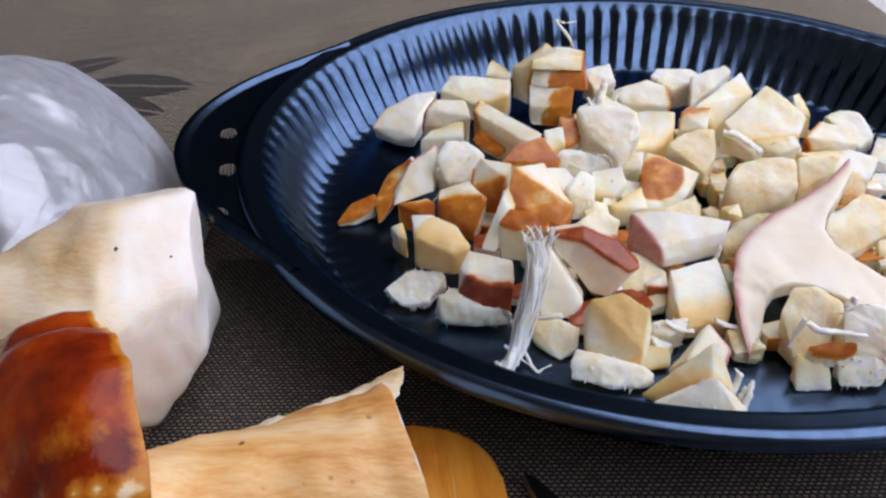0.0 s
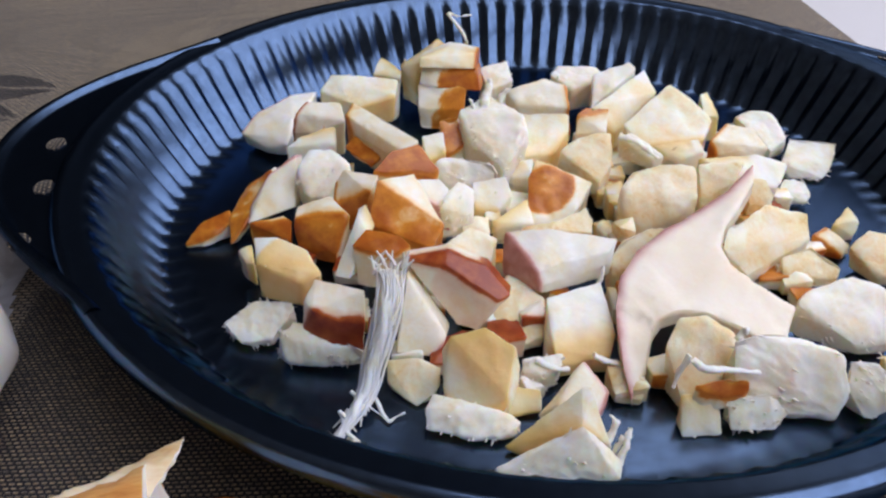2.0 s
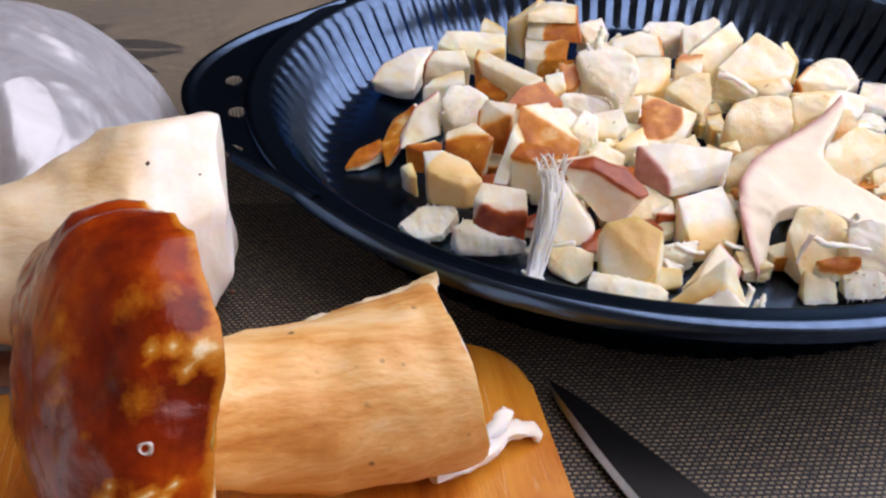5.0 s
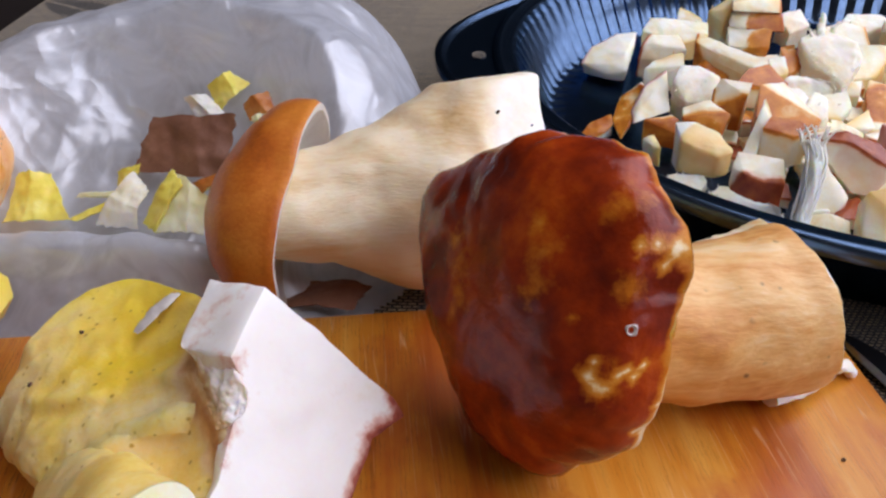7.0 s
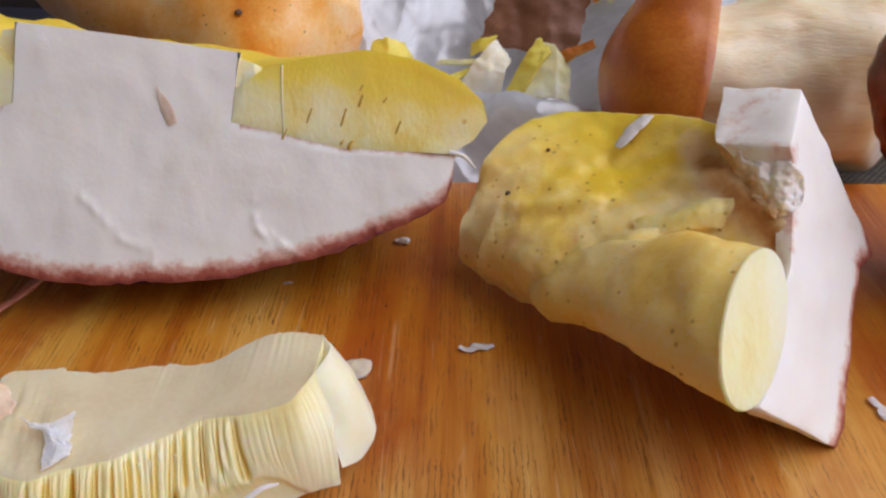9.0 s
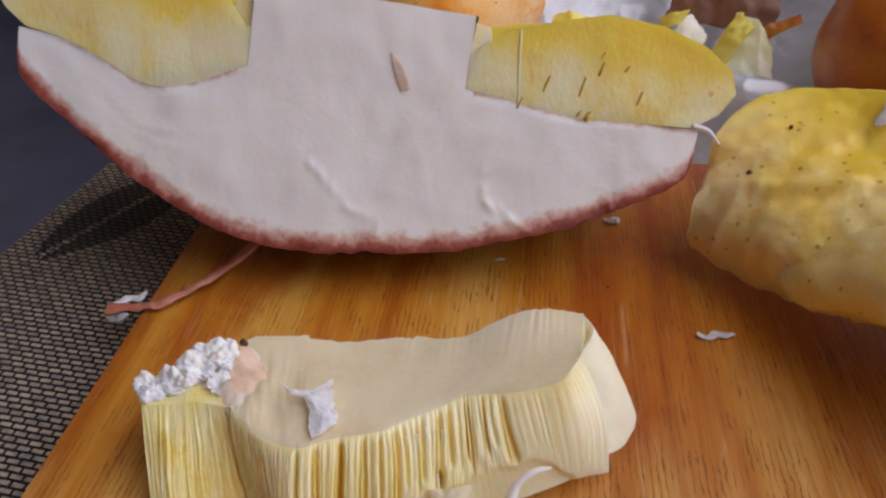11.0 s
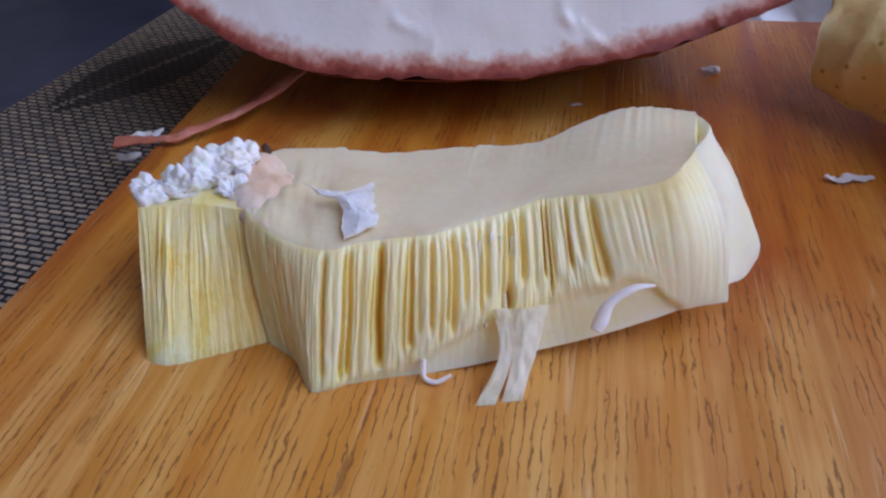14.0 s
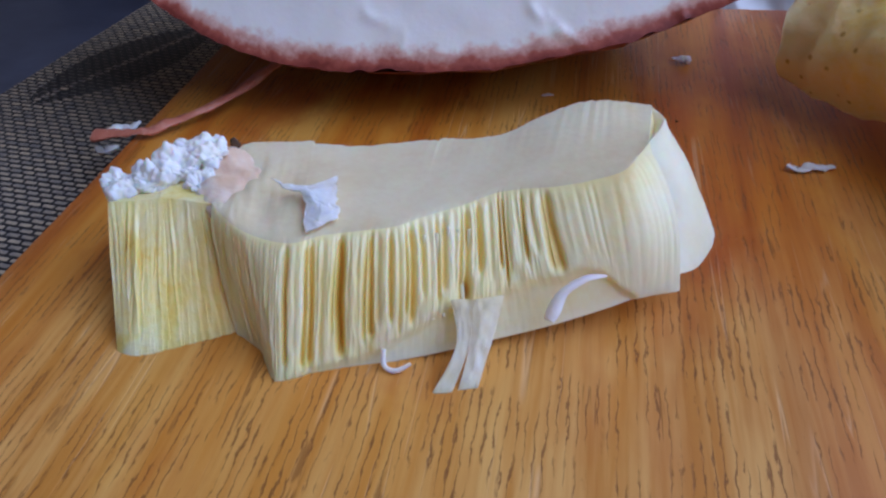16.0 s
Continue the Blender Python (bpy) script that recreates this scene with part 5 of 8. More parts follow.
def stalk():
    """A torn fibrous strip draped over the pieces, frayed at both ends."""
    line = [Vector(p) for p in ((0.0243, 0.1782, 0.0275), (0.0245, 0.1723, 0.0240), (0.0227, 0.1675, 0.0178), (0.0204, 0.1633, 0.0110), (0.0185, 0.1593, 0.0065), (0.0161, 0.1544, 0.0045), (0.0122, 0.1483, 0.0032))]
    rnd = random.Random(12)
    bm = bmesh.new()
    left, mid, right = [], [], []
    for i, p in enumerate(line):
        half = (0.0026, 0.0023, 0.0016, 0.0011, 0.0010, 0.0012, 0.0007)[i]
        left.append(p + Vector((-half, 0.0004, -0.0004)))
        mid.append(p + Vector((0, -0.0012, 0.0016)))
        right.append(p + Vector((half, 0.0002, -0.0006)))
    o = line[3].copy()
    root = thing("torn_stalk_strip", "frayed white fibrous strip of mushroom stalk in the pan", "mushroom piece", "chopped mushrooms in the pan", at=o)

    def settle(name):
        bmesh.ops.translate(bm, verts=bm.verts, vec=-o)
        for v in bm.verts:
            v.co.z = max(v.co.z, 0.0024 - o.z)
        part(name, bm, FLESH_TORN, root, angle=80)
    surface_between(bm, [left, mid, right], 44, 22, 0.0, 100, 3, 0.0012)
    for v in bm.verts:
        v.co += Vector((0.2, -0.7, 0.7)) * 0.0015 * noise.noise(Vector((v.co.x * 1300, v.co.z * 60, 2.0)))
    settle("strip")
    for k in range(46):
        side = rnd.uniform(-1.1, 1.1)
        pts = [p + Vector((side * 0.0028 * (1 - 0.10 * i) + rnd.uniform(-0.0011, 0.0011), -0.0012 * (1 - side * side) - 0.0006, 0.0015 * (1 - side * side) + 0.0002)) for i, p in enumerate(line)]
        bm = bmesh.new()
        tube(bm, pts[rnd.choice((0, 0, 1)):len(pts) - rnd.choice((0, 0, 1, 2))], [0.00022, 0.00034, 0.00030, 0.00014], 5, 22)
        settle("fibre")
    for k in range(34):
        end = rnd.random() < 0.45
        base = line[0] if end else line[rnd.choice((4, 5, 5, 6, 6))]
        a = base + Vector((rnd.uniform(-0.0042, 0.0042), rnd.uniform(-0.001, 0.001), rnd.uniform(-0.001, 0.002)))
        way = Vector((rnd.uniform(-0.0012, 0.0012), 0.001, rnd.uniform(0.002, 0.0042))) if end else Vector((rnd.uniform(-0.003, 0.006), rnd.uniform(-0.006, -0.001), -0.003))
        curl = Vector((rnd.uniform(-0.002, 0.003), rnd.uniform(-0.001, 0.001), 0))
        bm = bmesh.new()
        tube(bm, [a, a + way * 0.5 + curl * 0.3, a + way + curl], [0.00055, 0.00040, 0.00012], 5, 8)
        settle("frayed_end")


stalk()
for pts, r in ((((0.0542, 0.3273, 0.0230), (0.0530, 0.3259, 0.0300), (0.0473, 0.3330, 0.0360), (0.0512, 0.3331, 0.0350), (0.0562, 0.3357, 0.0345)), 0.0010),
               (((0.0913, 0.1532, 0.0195), (0.0939, 0.1509, 0.0190), (0.0992, 0.1513, 0.0180), (0.1070, 0.1526, 0.0155)), 0.0011),
               (((0.0909, 0.1541, 0.0200), (0.0888, 0.1531, 0.0160), (0.0877, 0.1518, 0.0125)), 0.0008),
               (((0.1030, 0.1587, 0.0200), (0.1051, 0.1598, 0.0220), (0.1044, 0.1587, 0.0215)), 0.0009),
               (((0.0540, 0.2576, 0.0305), (0.0556, 0.2625, 0.0345), (0.0569, 0.2666, 0.0370)), 0.0017),
               (((0.0587, 0.2600, 0.0300), (0.0606, 0.2623, 0.0335), (0.0628, 0.2630, 0.0350)), 0.0013),
               (((0.0513, 0.2568, 0.0300), (0.0505, 0.2587, 0.0325), (0.0496, 0.2586, 0.0340)), 0.0009),
               (((0.0712, 0.1419, 0.0060), (0.0734, 0.1448, 0.0090), (0.0722, 0.1459, 0.0110)), 0.0011),
               (((0.0729, 0.1375, 0.0040), (0.0752, 0.1409, 0.0070), (0.0765, 0.1438, 0.0090)), 0.0010),
               (((0.0725, 0.1405, 0.0040), (0.0742, 0.1418, 0.0068), (0.0746, 0.1427, 0.0080)), 0.0008),
               (((0.0774, 0.1857, 0.0155), (0.0784, 0.1866, 0.0185), (0.0788, 0.1876, 0.0200)), 0.0007),
               (((0.0726, 0.1645, 0.0110), (0.0767, 0.1636, 0.0096), (0.0794, 0.1635, 0.0085)), 0.0011),
               (((0.0586, 0.1634, 0.0115), (0.0630, 0.1615, 0.0100), (0.0664, 0.1622, 0.0095)), 0.0010),
               (((-0.0025, 0.1741, 0.0045), (-0.0027, 0.1749, 0.0070), (-0.0018, 0.1753, 0.0090)), 0.0005),
               (((0.0972, 0.2508, 0.0240), (0.1021, 0.2479, 0.0233), (0.1080, 0.2420, 0.0206)), 0.0014),
               (((0.0205, 0.1590, 0.0060), (0.0222, 0.1560, 0.0035), (0.0238, 0.1535, 0.0028), (0.0252, 0.1545, 0.0030), (0.0275, 0.1555, 0.0034)), 0.0005)):
    bm = bmesh.new()
    strand(bm, [Vector(p) - Vector(pts[0]) for p in pts], r, r * 0.5, 7, 18)
    rough_up(bm, r * 0.5, 500, r * 1e4)
    ob = single("mushroom_fibre", bm, FLESH_TORN, "thin curled white mushroom fibre among the chopped pieces", "mushroom piece", "chopped mushrooms in the pan", angle=80)
    ob.location = pts[0]


# ---- whole and halved mushrooms on and behind the board ----
def dome(bm, centre, axis, radius, height, under, seg=56, lumps=0.0, seed=1.0, squeeze=0.0, flat=1.0, lean=0.0, uneven=(0, 0, 0, 0), scallop=0.0):
    """A cap: skin (slot 0) over the top, pores (slot 1) beneath; squeezed towards its lower end."""
    rot = frame_of(axis)
    a = Vector(axis).normalized()
    c = Vector(centre)
    rings = []
    top = [(0.02, 1.0)] + [(math.sin(t), math.cos(t) ** flat) for t in [radians(6 + 84 * k / 18) for k in range(19)]]
    for r, h in top:
        rings.append((c + a * height * h, radius * r, rot))
    for r, h in ((1.004, -0.06), (0.985, -0.14), (0.94, -0.14), (0.86, 0.05), (0.7, 0.28), (0.45, 0.42), (0.2, 0.45)):
        rings.append((c + a * under * h, radius * r, rot))
    lathe(bm, rings, seg, [0] * 21 + [1] * (len(rings) - 22))
    inv = rot.transposed()
    for v in bm.verts:
        q = inv @ (v.co - c)
        k, r = math.atan2(q.y, q.x), math.hypot(q.x, q.y) / radius
        g = uneven[0] * math.cos(2 * k) + uneven[1] * math.sin(2 * k) + uneven[2] * math.cos(3 * k) + uneven[3] * math.sin(3 * k)
        g = g * min(1.0, r * r) + scallop * min(1.0, r) ** 6 * noise.fractal(Vector((math.cos(k), math.sin(k), 0.3)) * 2.6, 0.8, 2.0, 3)
        v.co = c + rot @ Vector((q.x * (1 + g), q.y * (1 + g), q.z))
    if squeeze:
        for v in bm.verts:
            d = v.co - c
            t = max(0.0, -d.z / radius)
            k = 1 - squeeze * t ** 1.6
            v.co.x, v.co.y = c.x + d.x * k, c.y + d.y * k - lean * t ** 1.3
    if lumps:
        rough_up(bm, lumps, 0.9 / radius, seed)


def spot(bm, at, normal, r, h, seg=14):
    """A small raised lens for a scar or speck."""
    rot = frame_of(normal)
    n = Vector(normal).normalized()
    lathe(bm, [(Vector(at) - n * h, r, rot), (Vector(at) + n * h * 0.5, r * 0.85, rot), (Vector(at) + n * h, r * 0.4, rot)], seg)


def brown_bolete():
    o = Vector((-0.045, 0.085, BOARD_TOP))
    root = thing("brown_bolete", "bolete with glossy reddish-brown cap and tan stem on the board", "mushroom", at=o)
    bm = bmesh.new()
    c = Vector((-0.0609, 0.0835, 0.0409)) - o
    a = Vector((-0.7735, -0.5087, 0.3786))
    dome(bm, c, a, 0.0326, 0.0172, 0.005, seg=180, lumps=0.0026, seed=3, squeeze=0.1075, lean=-0.0082, flat=0.66, uneven=(0.0144, -0.0588, -0.1124, 0.0051), scallop=0.06)
    # bare margin, and spots where the skin is worn away
    on_skin = lambda p: min((v.co for v in bm.verts), key=lambda q: (q - Vector(p) + o).length).copy()
    bare = [(on_skin(p), r) for p, r in (((-0.0563, 0.0578, 0.0489), 0.0011), ((-0.0571, 0.0566, 0.0464), 0.0014), ((-0.0558, 0.0558, 0.0456), 0.0014), ((-0.0545, 0.0553, 0.0452), 0.0012), ((-0.0523, 0.0562, 0.0468), 0.0012), ((-0.0512, 0.0569, 0.0478), 0.0012), ((-0.0489, 0.0571, 0.0460), 0.0011), ((-0.0479, 0.0583, 0.0468), 0.0010),
                                         ((-0.0489, 0.0666, 0.0649), 0.0012), ((-0.0461, 0.0678, 0.0652), 0.0016), ((-0.0431, 0.0682, 0.0639), 0.0020), ((-0.0420, 0.0673, 0.0612), 0.0018), ((-0.0458, 0.0662, 0.0622), 0.0014), ((-0.0452, 0.0576, 0.0392), 0.0012), ((-0.0477, 0.0562, 0.0352), 0.0010))]
    faded = [(on_skin(p), r) for p, r in (((-0.0787, 0.0855, 0.0527), 0.0022), ((-0.0786, 0.0821, 0.0499), 0.0026), ((-0.0786, 0.0792, 0.0456), 0.0024), ((-0.0791, 0.0779, 0.0426), 0.0018), ((-0.0652, 0.0751, 0.0634), 0.0018), ((-0.0647, 0.0718, 0.0600), 0.0026), ((-0.0651, 0.0694, 0.0559), 0.0026), ((-0.0669, 0.0692, 0.0536), 0.0018), ((-0.0530, 0.0720, 0.0688), 0.0022), ((-0.0494, 0.0731, 0.0703), 0.0022), ((-0.0599, 0.0626, 0.0543), 0.0012), ((-0.0540, 0.0585, 0.0440), 0.0030), ((-0.0500, 0.0640, 0.0600), 0.0024))]
    set_rim(bm, lambda p: max(0.72 - (p - c).dot(a) / 0.0026, max(1.10 - (p - q).length / r * 0.44 for q, r in bare), max(0.63 - (p - q).length / r * 0.12 for q, r in faded)))
    for at, deep, wide in (((-0.0453, 0.0654, 0.0596), 0.0034, 0.0042), ((-0.0470, 0.0560, 0.0490), 0.0012, 0.0036), ((-0.0763, 0.0930, 0.0587), 0.0012, 0.0030)):
        q = on_skin(at)
        for v in bm.verts:
            v.co += (c - a * 0.004 - v.co).normalized() * deep * math.exp(-((v.co - q).length / wide) ** 2)
    rough_up(bm, 0.0005, 150, 21)
    for v in bm.verts:
        v.co.z = max(v.co.z, 0.0003)
    cap = part("cap", bm, [CAP_BROWN, TUBES], root, "glossy dark reddish-brown cap")
    # a small ring-shaped scar, laid on the skin
    near = min(cap.data.vertices, key=lambda v: (v.co - Vector((-0.0510, 0.0580, 0.0545)) + o).length)
    bm = bmesh.new()
    turn = frame_of(near.normal)
    lathe(bm, [(near.co + near.normal * h, 0.0011 * k, turn) for k, h in ((1.0, -0.0008), (0.96, 0.0000), (0.78, 0.0002), (0.55, 0.0000), (0.35, -0.0004))], 18)
    rough_up(bm, 0.0003, 900, 3)
    part("scar", bm, SCAR, cap, "small pale ring-shaped scar")
    bm = bmesh.new()
    tube(bm, [Vector(p) - o for p in ((-0.056, 0.083, 0.035), (-0.036, 0.090, 0.0285), (-0.020, 0.096, 0.0262), (-0.0065, 0.101, 0.0258), (0.0050, 0.1045, 0.0258))], [0.012, 0.0155, 0.0178, 0.0185, 0.0170], 44, 40)
    for co, no in (((-0.0056, 0.0960, 0.026), (0.93, 0.33, 0.12)), ((-0.0035, 0.098, 0.0150), (0.60, -0.10, -0.75))):
        res = bmesh.ops.bisect_plane(bm, geom=bm.verts[:] + bm.edges[:] + bm.faces[:], plane_co=Vector(co) - o, plane_no=no, clear_outer=True)
        fill = bmesh.ops.holes_fill(bm, edges=[e for e in bm.edges if e.is_boundary], sides=0)
        for f in fill["faces"]:
            f.material_index = 1
        bmesh.ops.triangulate(bm, faces=fill["faces"])
    rough_up(bm, 0.0013, 80, 5)
    low = min(v.co.z for v in bm.verts)
    bmesh.ops.translate(bm, verts=bm.verts, vec=(0, 0, 0.0002 - low))
    part("stem", bm, [STEM_TAN, FLESH_WHITE], root, "tan fibrous stem, cut off at the end", angle=50)
    bm = bmesh.new()
    for pts, rr in ((((-0.012, 0.088, 0.0125), (-0.003, 0.0925, 0.0120), (0.004, 0.0975, 0.0125), (0.0090, 0.0985, 0.0112), (0.0108, 0.0990, 0.0095)), (0.0034, 0.0036, 0.0026, 0.0020, 0.0022)),
                    (((-0.002, 0.0935, 0.0125), (0.0035, 0.0985, 0.0150), (0.0042, 0.1010, 0.0155)), (0.0022, 0.0017, 0.0010))):
        tube(bm, [Vector(p) - o for p in pts], rr, 12, 18, 0.6)
    rough_up(bm, 0.0008, 420, 2)
    part("torn_flake", bm, FLESH_WHITE, root, "white torn flake at the cut")
    bm = bmesh.new()
    surface_between(bm, [[Vector(p) - o for p in l] for l in (((-0.046, 0.0990, 0.0340), (-0.033, 0.1050, 0.0350), (-0.021, 0.1122, 0.0362), (-0.0096, 0.1206, 0.0371)), ((-0.046, 0.0975, 0.0385), (-0.033, 0.1028, 0.0402), (-0.021, 0.1088, 0.0399), (-0.0092, 0.1150, 0.0388)), ((-0.046, 0.0930, 0.0395), (-0.033, 0.0968, 0.0425), (-0.021, 0.1010, 0.0413), (-0.0104, 0.1052, 0.0412)))], 44, 20, 0.0005, 190, 5, 0.0050)
    rough_up(bm, 0.0004, 420, 9)
    part("torn_ridge", bm, [STEM_TRIM, STEM_TRIM, FLESH_WHITE], root, "pale torn ridge along the stem")


def pale_bolete():
    o = Vector((-0.095, 0.14, 0))
    root = thing("pale_bolete", "bolete with thick cream stem and orange-brown cap, behind the board", "mushroom", at=o)
    bm = bmesh.new()
    dome(bm, Vector((-0.1195, 0.1306, 0.0282)) - o, (-0.9932, 0.1071, 0.0456), 0.0260, 0.0215, 0.017, seg=80, lumps=0.0013, seed=8, squeeze=0.20, lean=0.007, flat=0.932, uneven=(-0.025, -0.061, 0.090, 0.073), scallop=0.03)
    for v in bm.verts:
        v.co.z = max(v.co.z, 0.0006)
    part("cap", bm, [CAP_ORANGE, PORES_GREY], root, "smooth orange-brown cap")
    bm = bmesh.new()
    tube(bm, [Vector(p) - o for p in ((-0.128, 0.1215, 0.037), (-0.110, 0.129, 0.0340), (-0.093, 0.138, 0.0305), (-0.076, 0.147, 0.0295), (-0.060, 0.155, 0.0305), (-0.048, 0.161, 0.0315))], [0.0105, 0.0150, 0.0230, 0.0285, 0.0300, 0.0290], 72, 90)
    rough_up(bm, 0.0022, 42, 4)
    lay = bm.verts.layers.float.new("rim")
    for co, no, white in (((-0.0560, 0.160, 0.030), (0.97, 0.16, 0.05), 1.0), ((-0.0615, 0.1435, 0.0480), (0.62, -0.40, 0.66), 0.9), ((-0.070, 0.159, 0.0555), (-0.12, 0.42, 0.90), 0.8), ((-0.0610, 0.140, 0.020), (0.72, -0.62, -0.15), 1.0), ((-0.0620, 0.160, 0.0150), (0.78, -0.05, -0.62), 0.9), ((-0.0590, 0.166, 0.0450), (0.62, 0.68, 0.38), 0.9), ((-0.0575, 0.1602, 0.0244), (0.85, 0.52, 0.05), 0.9)):
        no = Vector(no).normalized()
        for v in bm.verts:
            d = (v.co - Vector(co) + o).dot(no)
            v[lay] = max(v[lay], min(1.0, 0.35 + d / 0.006) * white)
            if d > 0:
                v.co -= no * d * 0.88
    rough_up(bm, 0.0006, 220, 2)
    for at, r in (((-0.0905, 0.1240, 0.0520), 0.0032), ((-0.0760, 0.1270, 0.0480), 0.0022)):
        for v in bm.verts:
            d = (v.co - Vector(at) + o).length
            if d < r:
                v.co -= v.normal * 0.0016 * (1 - (d / r) ** 2)
    for _ in range(4):
        bmesh.ops.smooth_vert(bm, verts=bm.verts, factor=0.45, use_axis_x=True, use_axis_y=True, use_axis_z=True)
    low = min(v.co.z for v in bm.verts)
    bmesh.ops.translate(bm, verts=bm.verts, vec=(0, 0, 0.0006 - low))
    stem = part("stem", bm, STEM_TRIM, root, "thick cream stem with trimmed white facets", angle=60)
    for at, r in (((-0.0700, 0.1370, 0.0555), 0.0004), ((-0.0615, 0.1430, 0.0490), 0.0003), ((-0.0585, 0.1400, 0.0180), 0.0007)):
        bm = bmesh.new()
        spot(bm, Vector(at) - o, (0.55, -0.5, 0.66), r, 0.0006, 8)
        part("speck", bm, DARK_SPOT, stem, "dark speck of soil")


def rise(x, a, b):
    """0 below a, 1 above b, smooth between."""
    k = max(0.0, min(1.0, (x - a) / (b - a)))
    return k * k * (3 - 2 * k)


def half_bolete():
    """Half of a cap, cut through the stem: white face, yellow tubes, pink skin."""
    n = Vector((0.186, -0.875, 0.446)).normalized()
    u = Vector((0.978, 0.208, 0.0)).normalized()
    w = n.cross(u)
    w = w if w.z > 0 else -w
    c = Vector((-0.1948, 0.0621, 0.0349)) + u * -0.037
    tip = radians(9.3)
    u, w = u * math.cos(tip) - w * math.sin(tip), u * math.sin(tip) + w * math.cos(tip)
    root = thing("halved_bolete", "halved bolete with white cut face, yellow tubes and reddish skin", "mushroom", at=c)
    seg, depth = 48, 0.995
    skin = [(0.0, -0.0188), (0.012, -0.0176), (0.022, -0.0155), (0.032, -0.0118), (0.042, -0.0080), (0.0505, -0.0030), (0.0575, 0.0012), (0.0605, 0.0040), (0.0612, 0.0070)]
    shoulder = [(0.0612, 0.0126), (0.0518, 0.0122), (0.0395, 0.0113), (0.0195, 0.0135)]
    stem = [(0.0194, 0.0200), (0.0200, 0.0262), (0.0, 0.0264)]
    tubes = [(0.0196, 0.0135), (0.0395, 0.0113), (0.0518, 0.0122), (0.0600, 0.0128), (0.0642, 0.0158), (0.0664, 0.0198), (0.0652, 0.0232), (0.0600, 0.0268), (0.0520, 0.0292), (0.0426, 0.0298), (0.0340, 0.0275), (0.0250, 0.0245), (0.0208, 0.0205)]

    def at(r, h, th):
        return u * (r * math.cos(th)) - n * (depth * r * math.sin(th)) + w * h

    def shell(bm, prof, slots):
        loops = [[bm.verts.new(at(r, h, math.pi * k / seg) - n * 0.0002) for r, h in prof] for k in range(seg + 1)]
        for k, (a, b) in enumerate(zip(loops, loops[1:])):
            for i in range(len(prof) - 1):
                bm.faces.new((a[i], a[i + 1], b[i + 1], b[i])).material_index = slots[i]
        bmesh.ops.remove_doubles(bm, verts=bm.verts, dist=0.00005)
        bm.normal_update()
        for v in bm.verts:
            s = abs(v.co.dot(n))
            v.co += v.normal * min(1.0, s / 0.004) * 0.0014 * noise.fractal(v.co * 70, 0.8, 2.0, 3)

    def level(line, r):
        for (r0, h0), (r1, h1) in zip(line, line[1:]):
            lo, hi = min(r0, r1), max(r0, r1)
            if lo <= r <= hi and hi > lo:
                return h0 + (h1 - h0) * (r - r0) / (r1 - r0)
        return line[-1][1]

    torn = [[Vector((a, b, 0)) for a, b in l] for l in (((-0.0063, -0.0025), (-0.0016, -0.0066), (0.0015, -0.0099), (0.0061, -0.0120), (0.0080, -0.0144)), ((0.0250, 0.0006), (0.0257, -0.0047), (0.0290, -0.0080), (0.0345, -0.0100)), ((0.0290, -0.0060), (0.0320, -0.0085), (0.0350, -0.0096)), ((0.0462, -0.0005), (0.0484, -0.0034)))]
    torn = [[sample(l, k / 24) for k in range(25)] for l in torn]

    def tear(r, h):
        d = min((Vector((r, h, 0)) - q).length for l in torn for q in l)
        return 0.0004 * math.exp(-(d / 0.0007) ** 2) * max(0.0, 0.5 + 1.3 * noise.noise(Vector((r * 420, h * 420, 1.0)))) if d < 0.005 else 0.0

    def face(bm, lower, upper, r0, r1, cols, rows, slot, open_top=0.0):
        """The cut face, as a fine grid with a little relief."""
        grid = []
        for i in range(cols + 1):
            r = r0 + (r1 - r0) * i / cols
            a, b = lower(abs(r)), upper(abs(r))
            col = []
            for k in range(rows + 1):
                h = a + (b - a) * k / rows
                near = min(k, rows - k, 3) / 3 if abs(r) > open_top else 1.0 if a > 0.0 else min(k, 3) / 3
                q = Vector((r * 60, h * 60, 2.0))
                rel = (0.0004 * noise.fractal(q, 0.8, 2.0, 3) + 0.0002 * max(0.0, noise.noise(Vector((r * 190 + h * 60, h * 45, 7.0))) - 0.25)) * near + (tear(r, h) if h < 0.004 and abs(r) < 0.052 else 0.0)
                rag = 0.0006 * noise.noise(Vector((r * 420, 1.0, 0.0))) if k == 0 and a < 0.0 else 0.0
                col.append(bm.verts.new(u * r + w * (h + rag) + n * rel))
            grid.append(col)
        for i in range(cols):
            for k in range(rows):
                f = bm.faces.new((grid[i][k], grid[i + 1][k], grid[i + 1][k + 1], grid[i][k + 1]))
                f.material_index = slot(f.calc_center_median())
    def sag(bm):
        """The half is fuller on one side, where its tubes reach lower too."""
        for v in bm.verts:
            a, b = v.co.dot(u), v.co.dot(w)
            belly = math.sin(math.pi * max(0.0, min(1.0, (0.005 - a) / 0.056))) * max(0.0, min(1.0, (0.008 - b) / 0.018))
            dip = math.exp(-((a + 0.034) / 0.013) ** 2) * rise(b, -0.006, 0.008) * (1 - rise(b, 0.014, 0.027))
            v.co -= w * (0.0030 * belly + 0.0060 * dip)
    bm = bmesh.new()
    shell(bm, skin + shoulder + stem, [0] * 15)
    # the face below the tubes in one sheet, the stem's face welded on above it
    span = 0.0612
    face(bm, lambda r: level(skin, r), lambda r: 0.0135 if r <= 0.01952 else level(shoulder[::-1], r), -span, span, 306, 50, lambda p: 0, 0.0196)
